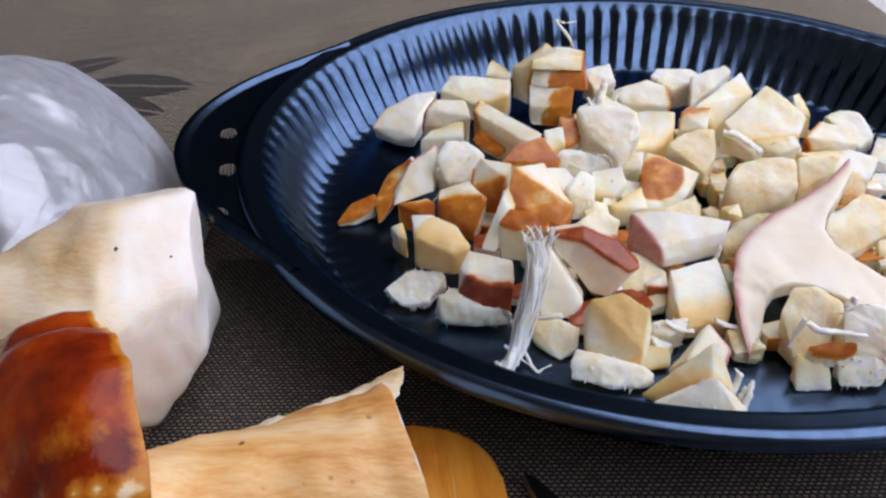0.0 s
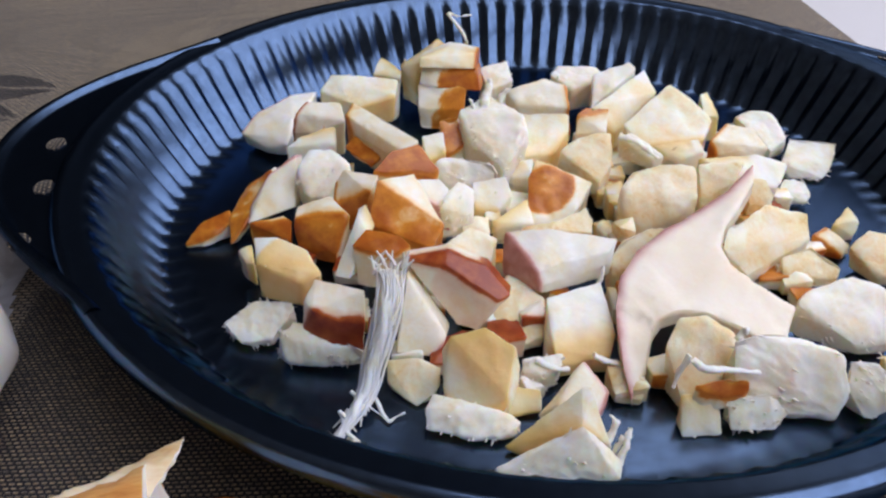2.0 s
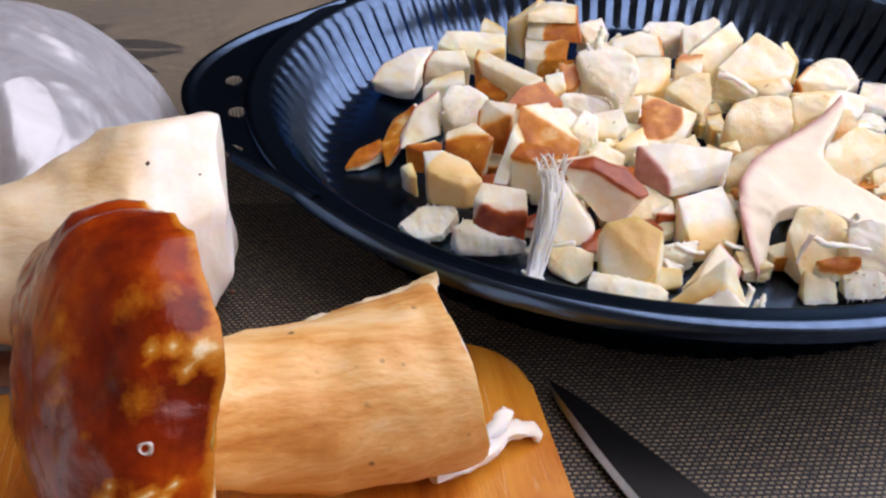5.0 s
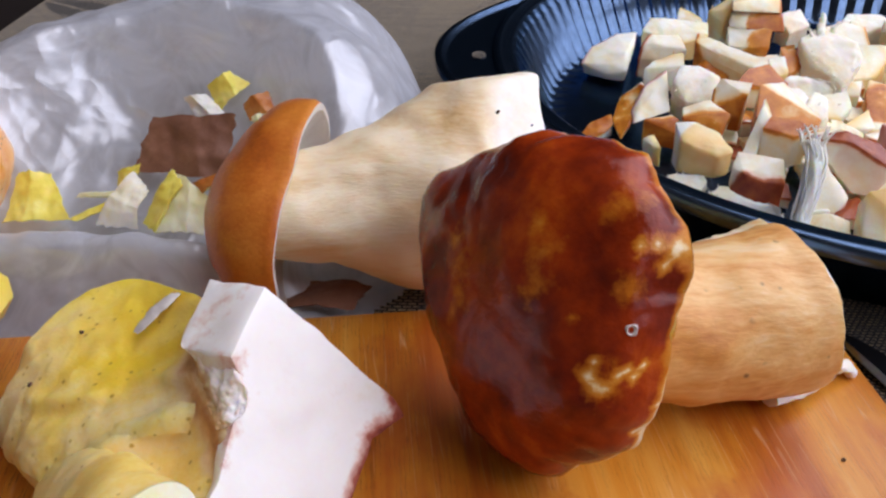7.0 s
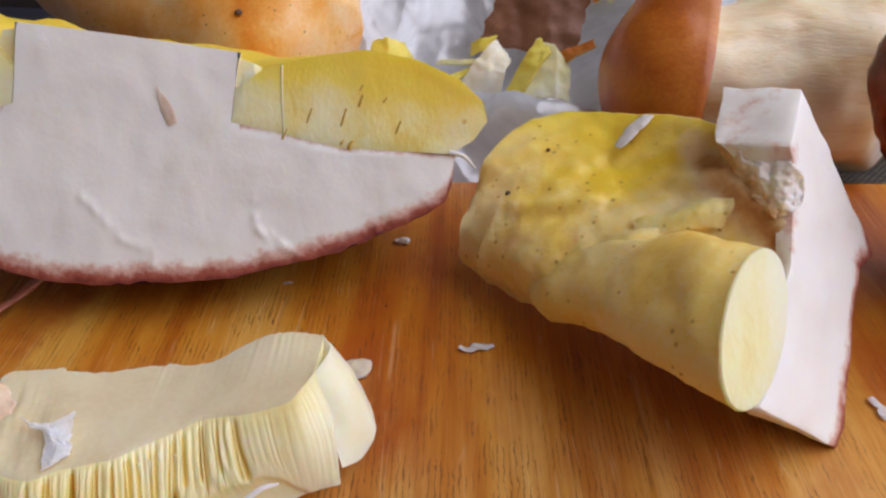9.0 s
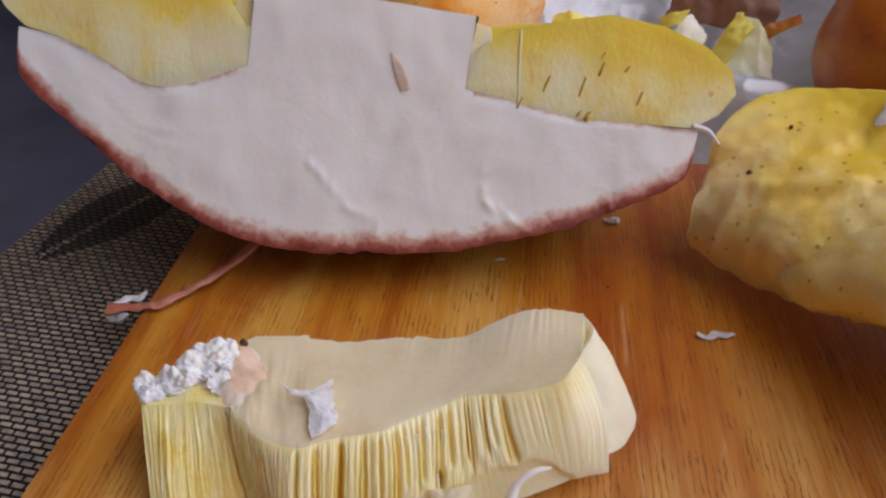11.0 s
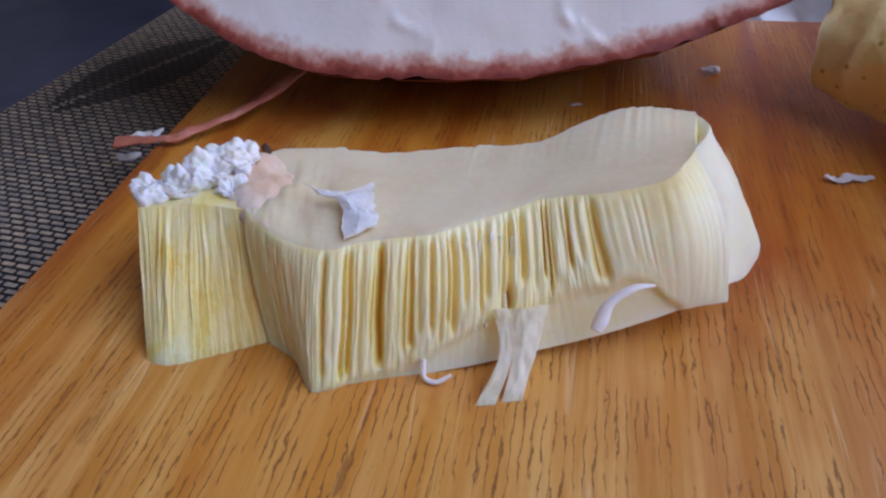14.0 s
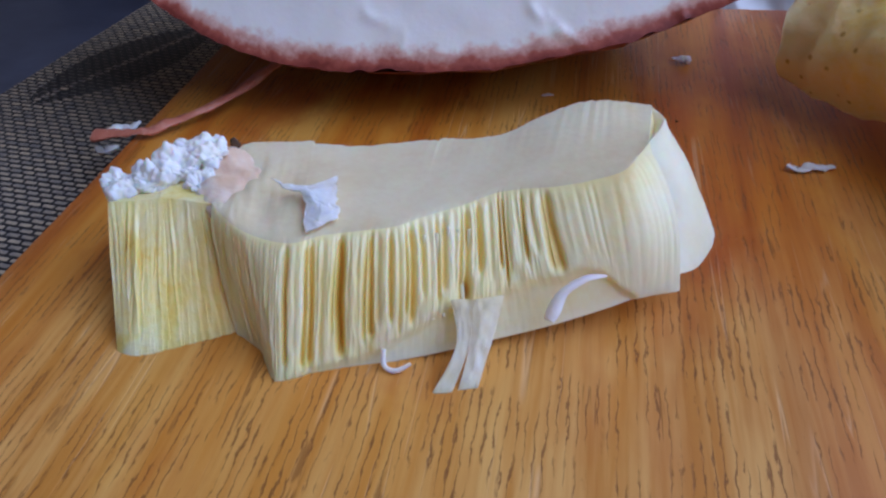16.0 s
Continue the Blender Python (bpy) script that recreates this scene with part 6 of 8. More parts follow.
    face(bm, lambda r: 0.0135, lambda r: level([(0.0, 0.0264), (0.0200, 0.0262)], r), -0.0195, 0.0195, 65, 16, lambda p: 0, 1.0)
    set_rim(bm, lambda p: 1.0 if p.dot(n) < -0.0006 and p.dot(w) < level(skin, min(0.0612, p.length)) + 0.004 + 0.2 * abs(p.dot(n)) else max(1.0 - (p.dot(w) - level(skin, min(0.0612, abs(p.dot(u))))) / 0.0062, 0.50 - abs(p.dot(w) - level(shoulder[::-1], max(0.0196, min(0.0611, abs(p.dot(u)))))) / 0.004 if abs(p.dot(u)) > 0.021 else 0.0))
    sag(bm)
    flesh = part("flesh", bm, FLESH_HALF, root, "white cut flesh with pinkish-red skin below")
    bm = bmesh.new()
    shell(bm, tubes + [tubes[0]], [0] * len(tubes))
    lo_line, hi_line = tubes[:6], tubes[:4:-1]
    for sgn in (1, -1):
        face(bm, lambda r: level(lo_line, r), lambda r: level(hi_line, r), sgn * 0.0196, sgn * 0.0663, 56, 16, lambda p: 1)
    set_rim(bm, lambda p: (p.dot(w) - 0.0150) / 0.0150 + (0.3 if p.dot(n) < -0.0006 else 0.0))
    sag(bm)
    layer = part("tube_layer", bm, TUBES_HALF, root, "thick yellow tube layer")
    # a split down the layer, and brown spots where it was bruised
    bm = bmesh.new()
    tube(bm, [u * a + w * b + n * 0.0001 for a, b in ((0.0276, 0.0250), (0.0282, 0.0190), (0.0292, 0.0126))], (0.0002, 0.0002, 0.0001), 6, 12, 0.5)
    part("split", bm, TUBES_CUT, layer, "pale split in the tubes")
    for a, b, r, tall in ((0.0294, 0.0126, 0.00030, 0.0010), (0.0400, 0.0124, 0.00035, 0.0006), (0.0416, 0.0121, 0.00045, 0.0008), (0.0426, 0.0205, 0.00022, 0.0012), (0.0424, 0.0228, 0.00018, 0.0006), (0.0470, 0.0212, 0.00016, 0.0005), (0.0398, 0.0170, 0.00022, 0.0016), (0.0335, 0.0165, 0.00018, 0.0014), (0.0500, 0.0165, 0.00018, 0.0012)):
        bm = bmesh.new()
        tube(bm, [u * (a + k * 0.0003) + w * (b + k * tall) + n * 0.0001 for k in (-1, 0, 1)], (r * 0.5, r, r * 0.4), 8, 10, 0.6)
        rough_up(bm, r * 0.5, 900, a * 1000)
        part("bruise", bm, BRUISE, layer, "small brown bruise")
    # cream flesh in the notches beside the stem
    for sgn in (1, -1):
        bm = bmesh.new()
        pts = [(0.0188, 0.0130), (0.0230, 0.0130), (0.0236, 0.0190), (0.0224, 0.0246), (0.0188, 0.0254)]
        fr = [bm.verts.new(u * (sgn * a) + w * b - n * 0.0009) for a, b in pts]
        bk = [bm.verts.new(u * (sgn * a) + w * b - n * 0.0090) for a, b in pts]
        bm.faces.new(fr)
        bm.faces.new(bk[::-1])
        for i in range(5):
            j = (i + 1) % 5
            bm.faces.new((fr[i], bk[i], bk[j], fr[j]))
        part("notch", bm, FLESH_STAIN_SHADE, flesh, "cream flesh beside the stem")
    # a loose shred at the margin
    bm = bmesh.new()
    tube(bm, [u * a + w * b for a, b in ((0.0600, 0.0132), (0.0629, 0.0128), (0.0652, 0.0108))], (0.0005, 0.0004, 0.0001), 8, 14)
    part("shred", bm, FLESH_WHITE, flesh, angle=80)
    # a knife nick in the stem: its shaded recess painted as a flat darker lens
    bm = bmesh.new()
    tube(bm, [u * a + w * b + n * 0.0001 for a, b in ((0.0057, 0.0180), (0.0076, 0.0150), (0.0092, 0.0118))], (0.0002, 0.0011, 0.0009), 10, 12, 0.25)
    for v in bm.verts:
        v.co -= n * (v.co.dot(n) * 0.85 - 0.0002)
    part("nick", bm, SKIN_FADE, flesh, "shallow knife nick, its shaded recess laid on as darker flesh")




def quarter_cap():
    """A wedge of cap: white cut face and folded, pored yellow tubes."""
    o = Vector((-0.12, 0.055, BOARD_TOP))
    root = thing("bolete_cap_wedge", "wedge of bolete cap with yellow pores and clean white cut", "mushroom", at=o)
    bm = bmesh.new()
    front = [(-0.1113, 0.0704, 0.0537), (-0.1020, 0.0728, 0.0395), (-0.0909, 0.0749, 0.0227), (-0.0888, 0.0740, 0.0182), (-0.0945, 0.0656, 0.0209), (-0.0972, 0.0544, 0.0161), (-0.1012, 0.0361, 0.0092), (-0.1035, 0.0318, 0.0085), (-0.1218, 0.0189, 0.0285), (-0.1195, 0.0237, 0.0286), (-0.1170, 0.0313, 0.0306), (-0.1160, 0.0389, 0.0354), (-0.1149, 0.0422, 0.0363), (-0.1142, 0.0480, 0.0398), (-0.1130, 0.0558, 0.0444), (-0.1148, 0.0573, 0.0488)]
    back = []
    deep = [0.0150] * 8 + [0.0020] * 5 + [0.0030, 0.0080, 0.0135]
    for p, far_back in zip(front, deep):
        q = Vector(p) - Vector((0.80, -0.36, 0.10)) * far_back
        q.z = max(q.z - 0.0012, 0.0088)
        back.append(q)
    fv = [bm.verts.new(Vector(p) - o) for p in front]
    bv = [bm.verts.new(q - o) for q in back]
    bm.faces.new(fv)
    bm.faces.new(bv[::-1])
    for i in range(len(fv)):
        j = (i + 1) % len(fv)
        bm.faces.new((fv[i], bv[i], bv[j], fv[j])).material_index = 1 if 2 <= i <= 6 else 0
    bmesh.ops.recalc_face_normals(bm, faces=bm.faces)
    bevel(bm, 0.0005, 2)
    bmesh.ops.triangulate(bm, faces=[f for f in bm.faces if len(f.verts) > 4])
    for _ in range(4):
        bmesh.ops.subdivide_edges(bm, edges=[e for e in bm.edges if e.calc_length() > 0.0025], cuts=1, use_grid_fill=True)
    bmesh.ops.triangulate(bm, faces=bm.faces)
    rough_up(bm, 0.0006, 90, 4)
    rim = [Vector(p) - o for p in front[2:8]]
    pts = [a.lerp(b, k / 6) for a, b in zip(rim, rim[1:]) for k in range(7)]
    tear = [sample([Vector(p) - o for p in ((-0.1262, 0.0745, 0.0450), (-0.1160, 0.0585, 0.0470), (-0.1140, 0.0525, 0.0428), (-0.1150, 0.0445, 0.0390))], k / 16) for k in range(17)]
    set_rim(bm, lambda q: max(1.0 - min((q - e).length for e in pts) / 0.0055, 0.66 - min((q - e).length for e in tear) / 0.0085, 0.34 if (Vector(front[0]) - o - q).dot(Vector((0.80, -0.36, 0.10))) > 0.0025 and q.z > 0.024 else 0.0))
    part("flesh", bm, [FLESH_RIM, FLESH_RIM], root, "white flesh with maroon rim", angle=30)
    # the tube layer: three lofted lines, from the far edge over the belly to the lower edge
    far = [(-0.1675, 0.0720, 0.0240), (-0.1650, 0.0830, 0.0300), (-0.1580, 0.0930, 0.0335), (-0.1480, 0.0962, 0.0350), (-0.1370, 0.0885, 0.0385), (-0.1270, 0.0800, 0.0425), (-0.1190, 0.0690, 0.0445)]
    mid1 = [(-0.1688, 0.0690, 0.0235), (-0.1630, 0.0735, 0.0290), (-0.1540, 0.0775, 0.0330), (-0.1450, 0.0765, 0.0345), (-0.1360, 0.0700, 0.0350), (-0.1255, 0.0620, 0.0390), (-0.1138, 0.0550, 0.0425)]
    fold = [(-0.1692, 0.0675, 0.0215), (-0.1625, 0.0660, 0.0265), (-0.1545, 0.0640, 0.0300), (-0.1460, 0.0605, 0.0320), (-0.1375, 0.0545, 0.0325), (-0.1270, 0.0500, 0.0325), (-0.1150, 0.0445, 0.0362)]
    turn_in = [(-0.1694, 0.0668, 0.0185), (-0.1630, 0.0612, 0.0222), (-0.1555, 0.0562, 0.0255), (-0.1470, 0.0530, 0.0275), (-0.1390, 0.0490, 0.0262), (-0.1300, 0.0440, 0.0275), (-0.1172, 0.0400, 0.0335)]
    belly = [(-0.1696, 0.0664, 0.0160), (-0.1615, 0.0596, 0.0172), (-0.1538, 0.0530, 0.0196), (-0.1465, 0.0480, 0.0215), (-0.1395, 0.0450, 0.0205), (-0.1310, 0.0410, 0.0230), (-0.1190, 0.0380, 0.0290)]
    low = [(-0.1684, 0.0668, 0.0132), (-0.1606, 0.0622, 0.0112), (-0.1522, 0.0560, 0.0118), (-0.1455, 0.0500, 0.0140), (-0.1400, 0.0450, 0.0165), (-0.1320, 0.0410, 0.0200), (-0.1200, 0.0390, 0.0260)]
    bm = bmesh.new()
    surface_between(bm, [[Vector(p) - o for p in l] for l in (far, mid1, fold, turn_in, belly, low)], 110, 80, 0.0007, 70, 2, 0.0075)
    bm.normal_update()
    for v in bm.verts:
        # soft folds running along the layer
        q = v.co + o
        v.co += v.normal * (0.0015 * abs(noise.noise(Vector((q.x * 45 + q.y * 60, q.y * 150 - q.x * 60, 3.0)))) + 0.0002 * noise.noise(q * 330))
        v.co.z = max(v.co.z, 0.0004)
    # two pinched folds that end short of the tear, each with a crease beneath it
    up = Vector((-0.15, -0.55, 0.82))
    for ridge, tall, wide in ((((-0.1243, 0.0567, 0.0365), (-0.1302, 0.0554, 0.0345), (-0.1397, 0.0526, 0.0310)), 0.0019, 0.0021), (((-0.1149, 0.0479, 0.0400), (-0.1186, 0.0538, 0.0395), (-0.1229, 0.0608, 0.0385), (-0.1296, 0.0642, 0.0360)), 0.0014, 0.0017),
                              (((-0.1420, 0.0640, 0.0330), (-0.1500, 0.0640, 0.0315), (-0.1580, 0.0665, 0.0290)), 0.0009, 0.0018)):
        line = [sample([Vector(p) - o for p in ridge], k / 24) for k in range(25)]
        for v in bm.verts:
            k = min(range(25), key=lambda i: (v.co.xy - line[i].xy).length)
            d = v.co.xy - line[k].xy
            far_off = d.length / wide
            if far_off < 3.0:
                below = (d + Vector((0, wide * 1.5))).length / wide
                v.co += up * (tall * math.exp(-far_off * far_off) * min(1.0, 0.35 + k / 8) - 0.7 * tall * math.exp(-below * below))
    stain = [sample([Vector(p) - o for p in ((-0.1290, 0.0740, 0.0430), (-0.1240, 0.0620, 0.0405), (-0.1195, 0.0540, 0.0392), (-0.1165, 0.0470, 0.0375))], k / 20) for k in range(21)]
    set_rim(bm, lambda p: 0.95 - min((p - q).length for q in stain) / 0.0068)
    part("tube_layer", bm, [TUBES_TORN, SKIN_TAN, TUBES_TORN], root, "folded yellow pored tube layer", angle=60)
    # the rolled-up edge of the layer, ending in a clean oval cut
    bm = bmesh.new()
    cx, ux, uy = Vector((-0.1226, 0.0272, 0.0358)), Vector((0.0040, 0.0112, 0.0042)), Vector((-0.0052, -0.0018, 0.0062))
    line = [cx, Vector((-0.1308, 0.0352, 0.0336)), Vector((-0.1392, 0.0444, 0.0286)), Vector((-0.1465, 0.0512, 0.0232)), Vector((-0.1525, 0.0575, 0.0205))]
    sizes = [1.0, 0.90, 0.76, 0.60, 0.38]
    seg, steps, loops = 56, 44, []
    for i in range(steps + 1):
        t = i / steps
        at, k = sample(line, t), sample([(q, 0, 0) for q in sizes], t)[0]
        turn = min(1.0, t * 1.4)
        a1, b1 = ux.lerp(Vector((0.0055, 0.0060, 0.0085)), turn), uy.lerp(Vector((-0.0035, -0.0060, 0.0050)), turn)
        loop = []
        for j in range(seg):
            th = 2 * math.pi * j / seg
            p = at + (a1 * math.cos(th) + b1 * math.sin(th)) * k * (1 + 0.05 * math.sin(2 * th + 0.7))
            p += (p - at).normalized() * min(1.0, t * 6) * (0.0011 * noise.fractal(p * 95, 0.8, 2.0, 3) + 0.0002 * noise.noise(p * 500))
            p.z = max(p.z, BOARD_TOP + 0.0004)
            loop.append(bm.verts.new(p - o))
        loops.append(loop)
    for a, b in zip(loops, loops[1:]):
        for j in range(seg):
            bm.faces.new((a[j], a[(j + 1) % seg], b[(j + 1) % seg], b[j]))
    bm.faces.new(loops[-1])
    part("rolled_edge", bm, TUBES, root, "rolled yellow edge with pores", angle=60)
    bm = bmesh.new()
    rings = [[bm.verts.new(v) for v in ((ux * math.cos(2 * math.pi * j / seg) + uy * math.sin(2 * math.pi * j / seg)) * k * (1 + 0.05 * math.sin(4 * math.pi * j / seg + 0.7)) + cx - o + out * Vector((0.78, -0.395, 0.48)) for j in range(seg))] for k, out in ((1.0, -0.0002), (0.985, 0.0003), (0.7, 0.0003), (0.35, 0.0003))]
    for a, b in zip(rings, rings[1:]):
        for j in range(seg):
            bm.faces.new((a[j], a[(j + 1) % seg], b[(j + 1) % seg], b[j]))
    bm.faces.new(rings[-1])
    part("cut_end", bm, TUBES_CUT, root, "pale yellow oval cut through the tubes", angle=50)
    # the layer's free fold, with its tip lifted
    bm = bmesh.new()
    surface_between(bm, [[Vector(p) - o for p in l] for l in (((-0.1375, 0.0560, 0.0340), (-0.1300, 0.0570, 0.0366), (-0.1255, 0.0572, 0.0384), (-0.1220, 0.0558, 0.0396)), ((-0.1375, 0.0546, 0.0338), (-0.1300, 0.0544, 0.0366), (-0.1250, 0.0542, 0.0380), (-0.1219, 0.0545, 0.0385)), ((-0.1375, 0.0530, 0.0322), (-0.1300, 0.0528, 0.0345), (-0.1250, 0.0530, 0.0352), (-0.1232, 0.0532, 0.0350)))], 30, 14, 0.0004, 200, 6, 0.0012)
    part("fold", bm, [TUBES_TORN, TUBES_TORN, TUBES_TORN], root, "free fold of the tube layer", angle=70)
    # torn flesh where the stem broke away: pale rags beside the white cut, stained towards the tubes
    bm = bmesh.new()
    edge = [Vector(p) - o for p in ((-0.1248, 0.0650, 0.0446), (-0.1215, 0.0585, 0.0424), (-0.1190, 0.0535, 0.0408), (-0.1165, 0.0500, 0.0396))]
    surface_between(bm, [[Vector(p) - o for p in ((-0.1178, 0.0592, 0.0484), (-0.1142, 0.0568, 0.0464), (-0.1122, 0.0545, 0.0442), (-0.1122, 0.0520, 0.0420))], [Vector(p) - o for p in ((-0.1222, 0.0618, 0.0466), (-0.1184, 0.0566, 0.0440), (-0.1154, 0.0528, 0.0426), (-0.1140, 0.0503, 0.0410))], edge], 60, 40, 0.0011, 230, 4, 0.0030)
    rough_up(bm, 0.00015, 800, 3)
    near_edge = [sample(edge, k / 20) for k in range(21)]
    set_rim(bm, lambda p: 0.95 - min((p - q).length for q in near_edge) / 0.0048)
    part("torn_flesh", bm, [RAG, RAG, RAG], root, "ragged pinkish-white torn flesh, stained brown", angle=70)
    bm = bmesh.new()
    tube(bm, [Vector(p) - o for p in ((-0.1335, 0.0845, 0.0405), (-0.1365, 0.0810, 0.0395), (-0.1400, 0.0760, 0.0372))], (0.0006, 0.0014, 0.0008), 12, 18, 0.25)
    rough_up(bm, 0.0004, 420, 2)
    part("scar", bm, SCAR, root, "pale grey bare scar")
    for x, y, z, r in ((-0.1530, 0.0800, 0.0338, 0.0004), (-0.1600, 0.0700, 0.0290, 0.0006), (-0.1595, 0.0680, 0.0280, 0.0005)):
        bm = bmesh.new()
        spot(bm, Vector((x, y, z)) - o, (-0.1, -0.6, 0.8), r, 0.0005, 9)
        part("speck", bm, DARK_SPOT, root, "small brown pit")


def fluted_side(bm, o, top_front, low_front, top_back, N, K, amp, seed, slots):
    front_rows, back_rows = [], []
    for i in range(N + 1):
        t = i / N
        a, b, c = sample(top_front, t), sample(low_front, t), sample(top_back, t)
        side = (b - a).cross(sample(top_front, min(1, t + .01)) - sample(top_front, max(0, t - .01))).normalized()
        groove = amp * (noise.fractal(Vector((t * N * 0.20, seed, 0.0)), 0.6, 2.0, 3) + 0.20 * math.sin(t * N * 1.1 + 2 * math.sin(t * 31)) + 1.1 * max(0.0, noise.noise(Vector((t * N * 0.33, 9.0 + seed, 0.0))) - 0.12)) * (0.35 + 1.5 * max(0.0, noise.noise(Vector((t * 8.0, seed, 5.0))) + 0.25))
        col = []
        for k in range(K + 1):
            s = k / K
            p = a.lerp(b, s)
            belly = math.sin(math.pi * min(1, s * 1.12)) if s < 0.89 else 0.0
            keep = 0.55 + 0.9 * noise.noise(Vector((t * 9, s * 1.5, 4 + seed)))
            p = p - side * groove * belly * keep + Vector((0.0004 * noise.noise(Vector((t * 60, s * 4, seed))), 0, 0))
            col.append(bm.verts.new(p - o))
        front_rows.append(col)
        d = Vector((c.x, c.y, max(BOARD_TOP + 0.0002, b.z)))
        mid = a.lerp(c, 0.5) + Vector((0, 0, 0.0003 * noise.noise(a * 300)))
        back_rows.append([bm.verts.new(mid - o), bm.verts.new(c - o), bm.verts.new(d - o)])
    for i in range(N):
        for k in range(K):
            bm.faces.new((front_rows[i][k], front_rows[i][k + 1], front_rows[i + 1][k + 1], front_rows[i + 1][k])).material_index = slots[0] if k < K - 2 - 2 * (i > N * 0.6) or i < N * 0.42 else slots[2]
        bm.faces.new((front_rows[i][0], front_rows[i + 1][0], back_rows[i + 1][0], back_rows[i][0])).material_index = slots[1]
        bm.faces.new((back_rows[i][0], back_rows[i + 1][0], back_rows[i + 1][1], back_rows[i][1])).material_index = slots[1]
        bm.faces.new((back_rows[i][1], back_rows[i + 1][1], back_rows[i + 1][2], back_rows[i][2])).material_index = slots[0]
        bm.faces.new((front_rows[i][K], front_rows[i + 1][K], back_rows[i + 1][2], back_rows[i][2])).material_index = slots[2]
    for i in (0, N):
        f = bm.faces.new([*front_rows[i], back_rows[i][2], back_rows[i][1], back_rows[i][0]])
        f.material_index = slots[0]
        bmesh.ops.triangulate(bm, faces=[f])


def tube_block():
    """A block of peeled tubes: smooth beige top, fluted yellow face that ends above a smooth pale underside."""
    o = Vector((-0.21, 0.008, BOARD_TOP))
    root = thing("tube_block", "peeled block of pale yellow bolete tubes with smooth beige top", "mushroom piece", at=o)
    top_front = [(-0.2317, 0.0033, 0.0202), (-0.2272, 0.0003, 0.0203), (-0.2232, -0.0010, 0.0204), (-0.2191, -0.0011, 0.0206), (-0.2162, 0.0008, 0.0208), (-0.2129, 0.0021, 0.0210), (-0.2090, 0.0037, 0.0212), (-0.2061, 0.0063, 0.0214), (-0.2025, 0.0089, 0.0218),
                 (-0.1998, 0.0110, 0.0223), (-0.1970, 0.0117, 0.0228), (-0.1935, 0.0120, 0.0234), (-0.1896, 0.0130, 0.0242), (-0.1862, 0.0145, 0.0252), (-0.1846, 0.0185, 0.0260)]
    low_front = [(-0.2265, -0.0043, 0.0083), (-0.2227, -0.0060, 0.0083), (-0.2189, -0.0097, 0.0083), (-0.2151, -0.0082, 0.0083), (-0.2109, -0.0059, 0.0085), (-0.2060, -0.0035, 0.0089), (-0.2016, -0.0013, 0.0094), (-0.1968, 0.0013, 0.0100), (-0.1913, 0.0039, 0.0110),
                 (-0.1864, 0.0065, 0.0120), (-0.1831, 0.0083, 0.0128), (-0.1789, 0.0100, 0.0135)]
    top_back = [(-0.2366, 0.0167, 0.0186), (-0.2363, 0.0200, 0.0186), (-0.2312, 0.0212, 0.0188), (-0.2266, 0.0219, 0.0192), (-0.2204, 0.0220, 0.0196), (-0.2134, 0.0236, 0.0204), (-0.2100, 0.0234, 0.0210), (-0.2059, 0.0226, 0.0218), (-0.2019, 0.0231, 0.0228), (-0.1983, 0.0251, 0.0242),
                (-0.1946, 0.0267, 0.0256), (-0.1915, 0.0274, 0.0262), (-0.1883, 0.0278, 0.0262), (-0.1852, 0.0276, 0.0262)]
    rnd = random.Random(31)
    # slots between the tubes: place along the face, width, depth, how far down they run
    slots, u = [], 0.012
    while u < 0.985:
        fine = u < 0.20
        wide = rnd.uniform(0.0026, 0.0048) if fine else rnd.uniform(0.0036, 0.0095)
        deep = rnd.uniform(0.00005, 0.00020) if fine else rnd.choice((0.00015, 0.00025, 0.0004, 0.0006, 0.0008))
        if u > 0.76:
            deep *= 0.12
        slots.append((u, wide, deep, rnd.uniform(0.75, 1.0), rnd.uniform(-0.3, 0.3)))
        u += wide * (rnd.uniform(1.1, 1.9) if fine else rnd.uniform(1.5, 3.4))
    slots += [(0.262, 0.009, 0.0009, 1.0, 0.1), (0.325, 0.013, 0.0012, 1.0, 0.2), (0.385, 0.008, 0.0009, 0.9, 0.2), (0.760, 0.014, 0.0008, 1.0, 0.1)]
    N, K = 560, 30
    bm = bmesh.new()
    lay = bm.verts.layers.float.new("rim")
    face_rows, back_rows = [], []
    for i in range(N + 1):
        t = i / N
        a, b, c = sample(top_front, t), sample(low_front, t), sample(top_back, t)
        along = sample(top_front, min(1, t + .02)) - sample(top_front, max(0, t - .02))
        side = (b - a).cross(along).normalized()
        side = -side if side.y > 0 else side
        # where the flutes stop and the pale underside begins
        stop = 1.02 - 0.10 * rise(t, 0.16, 0.30) - 0.20 * rise(t, 0.36, 0.52) - 0.06 * rise(t, 0.58, 0.70) + 0.34 * rise(t, 0.80, 0.92) + 0.03 * noise.noise(Vector((t * 26, 2.0, 0.0)))
        col = []
        for k in range(K + 1):
            s = k / K
            p = a.lerp(b, s)
            p += side * 0.0011 * math.sin(math.pi * min(1.0, s * 1.05)) * (0.4 + rise(t, 0.2, 0.5))
            sink = 0.0
            for u, wide, deep, reach, slant in slots:
                d = (t - u - slant * 0.02 * s + 0.0025 * noise.noise(Vector((u * 50, s * 3, 0.0)))) / wide
                if abs(d) < 1.6:
                    sink = max(sink, deep * math.exp(-2.2 * d * d) * rise(s, 0.0, 0.10) * (1 - rise(s, stop * reach - 0.10, stop * reach)))
            pit = math.exp(-((t - 0.565) / 0.010) ** 2 - ((s - 0.62) / 0.07) ** 2)
            below = rise(s, stop - 0.03, stop + 0.05)
            p -= side * (sink + 0.0016 * pit + 0.0007 * below)
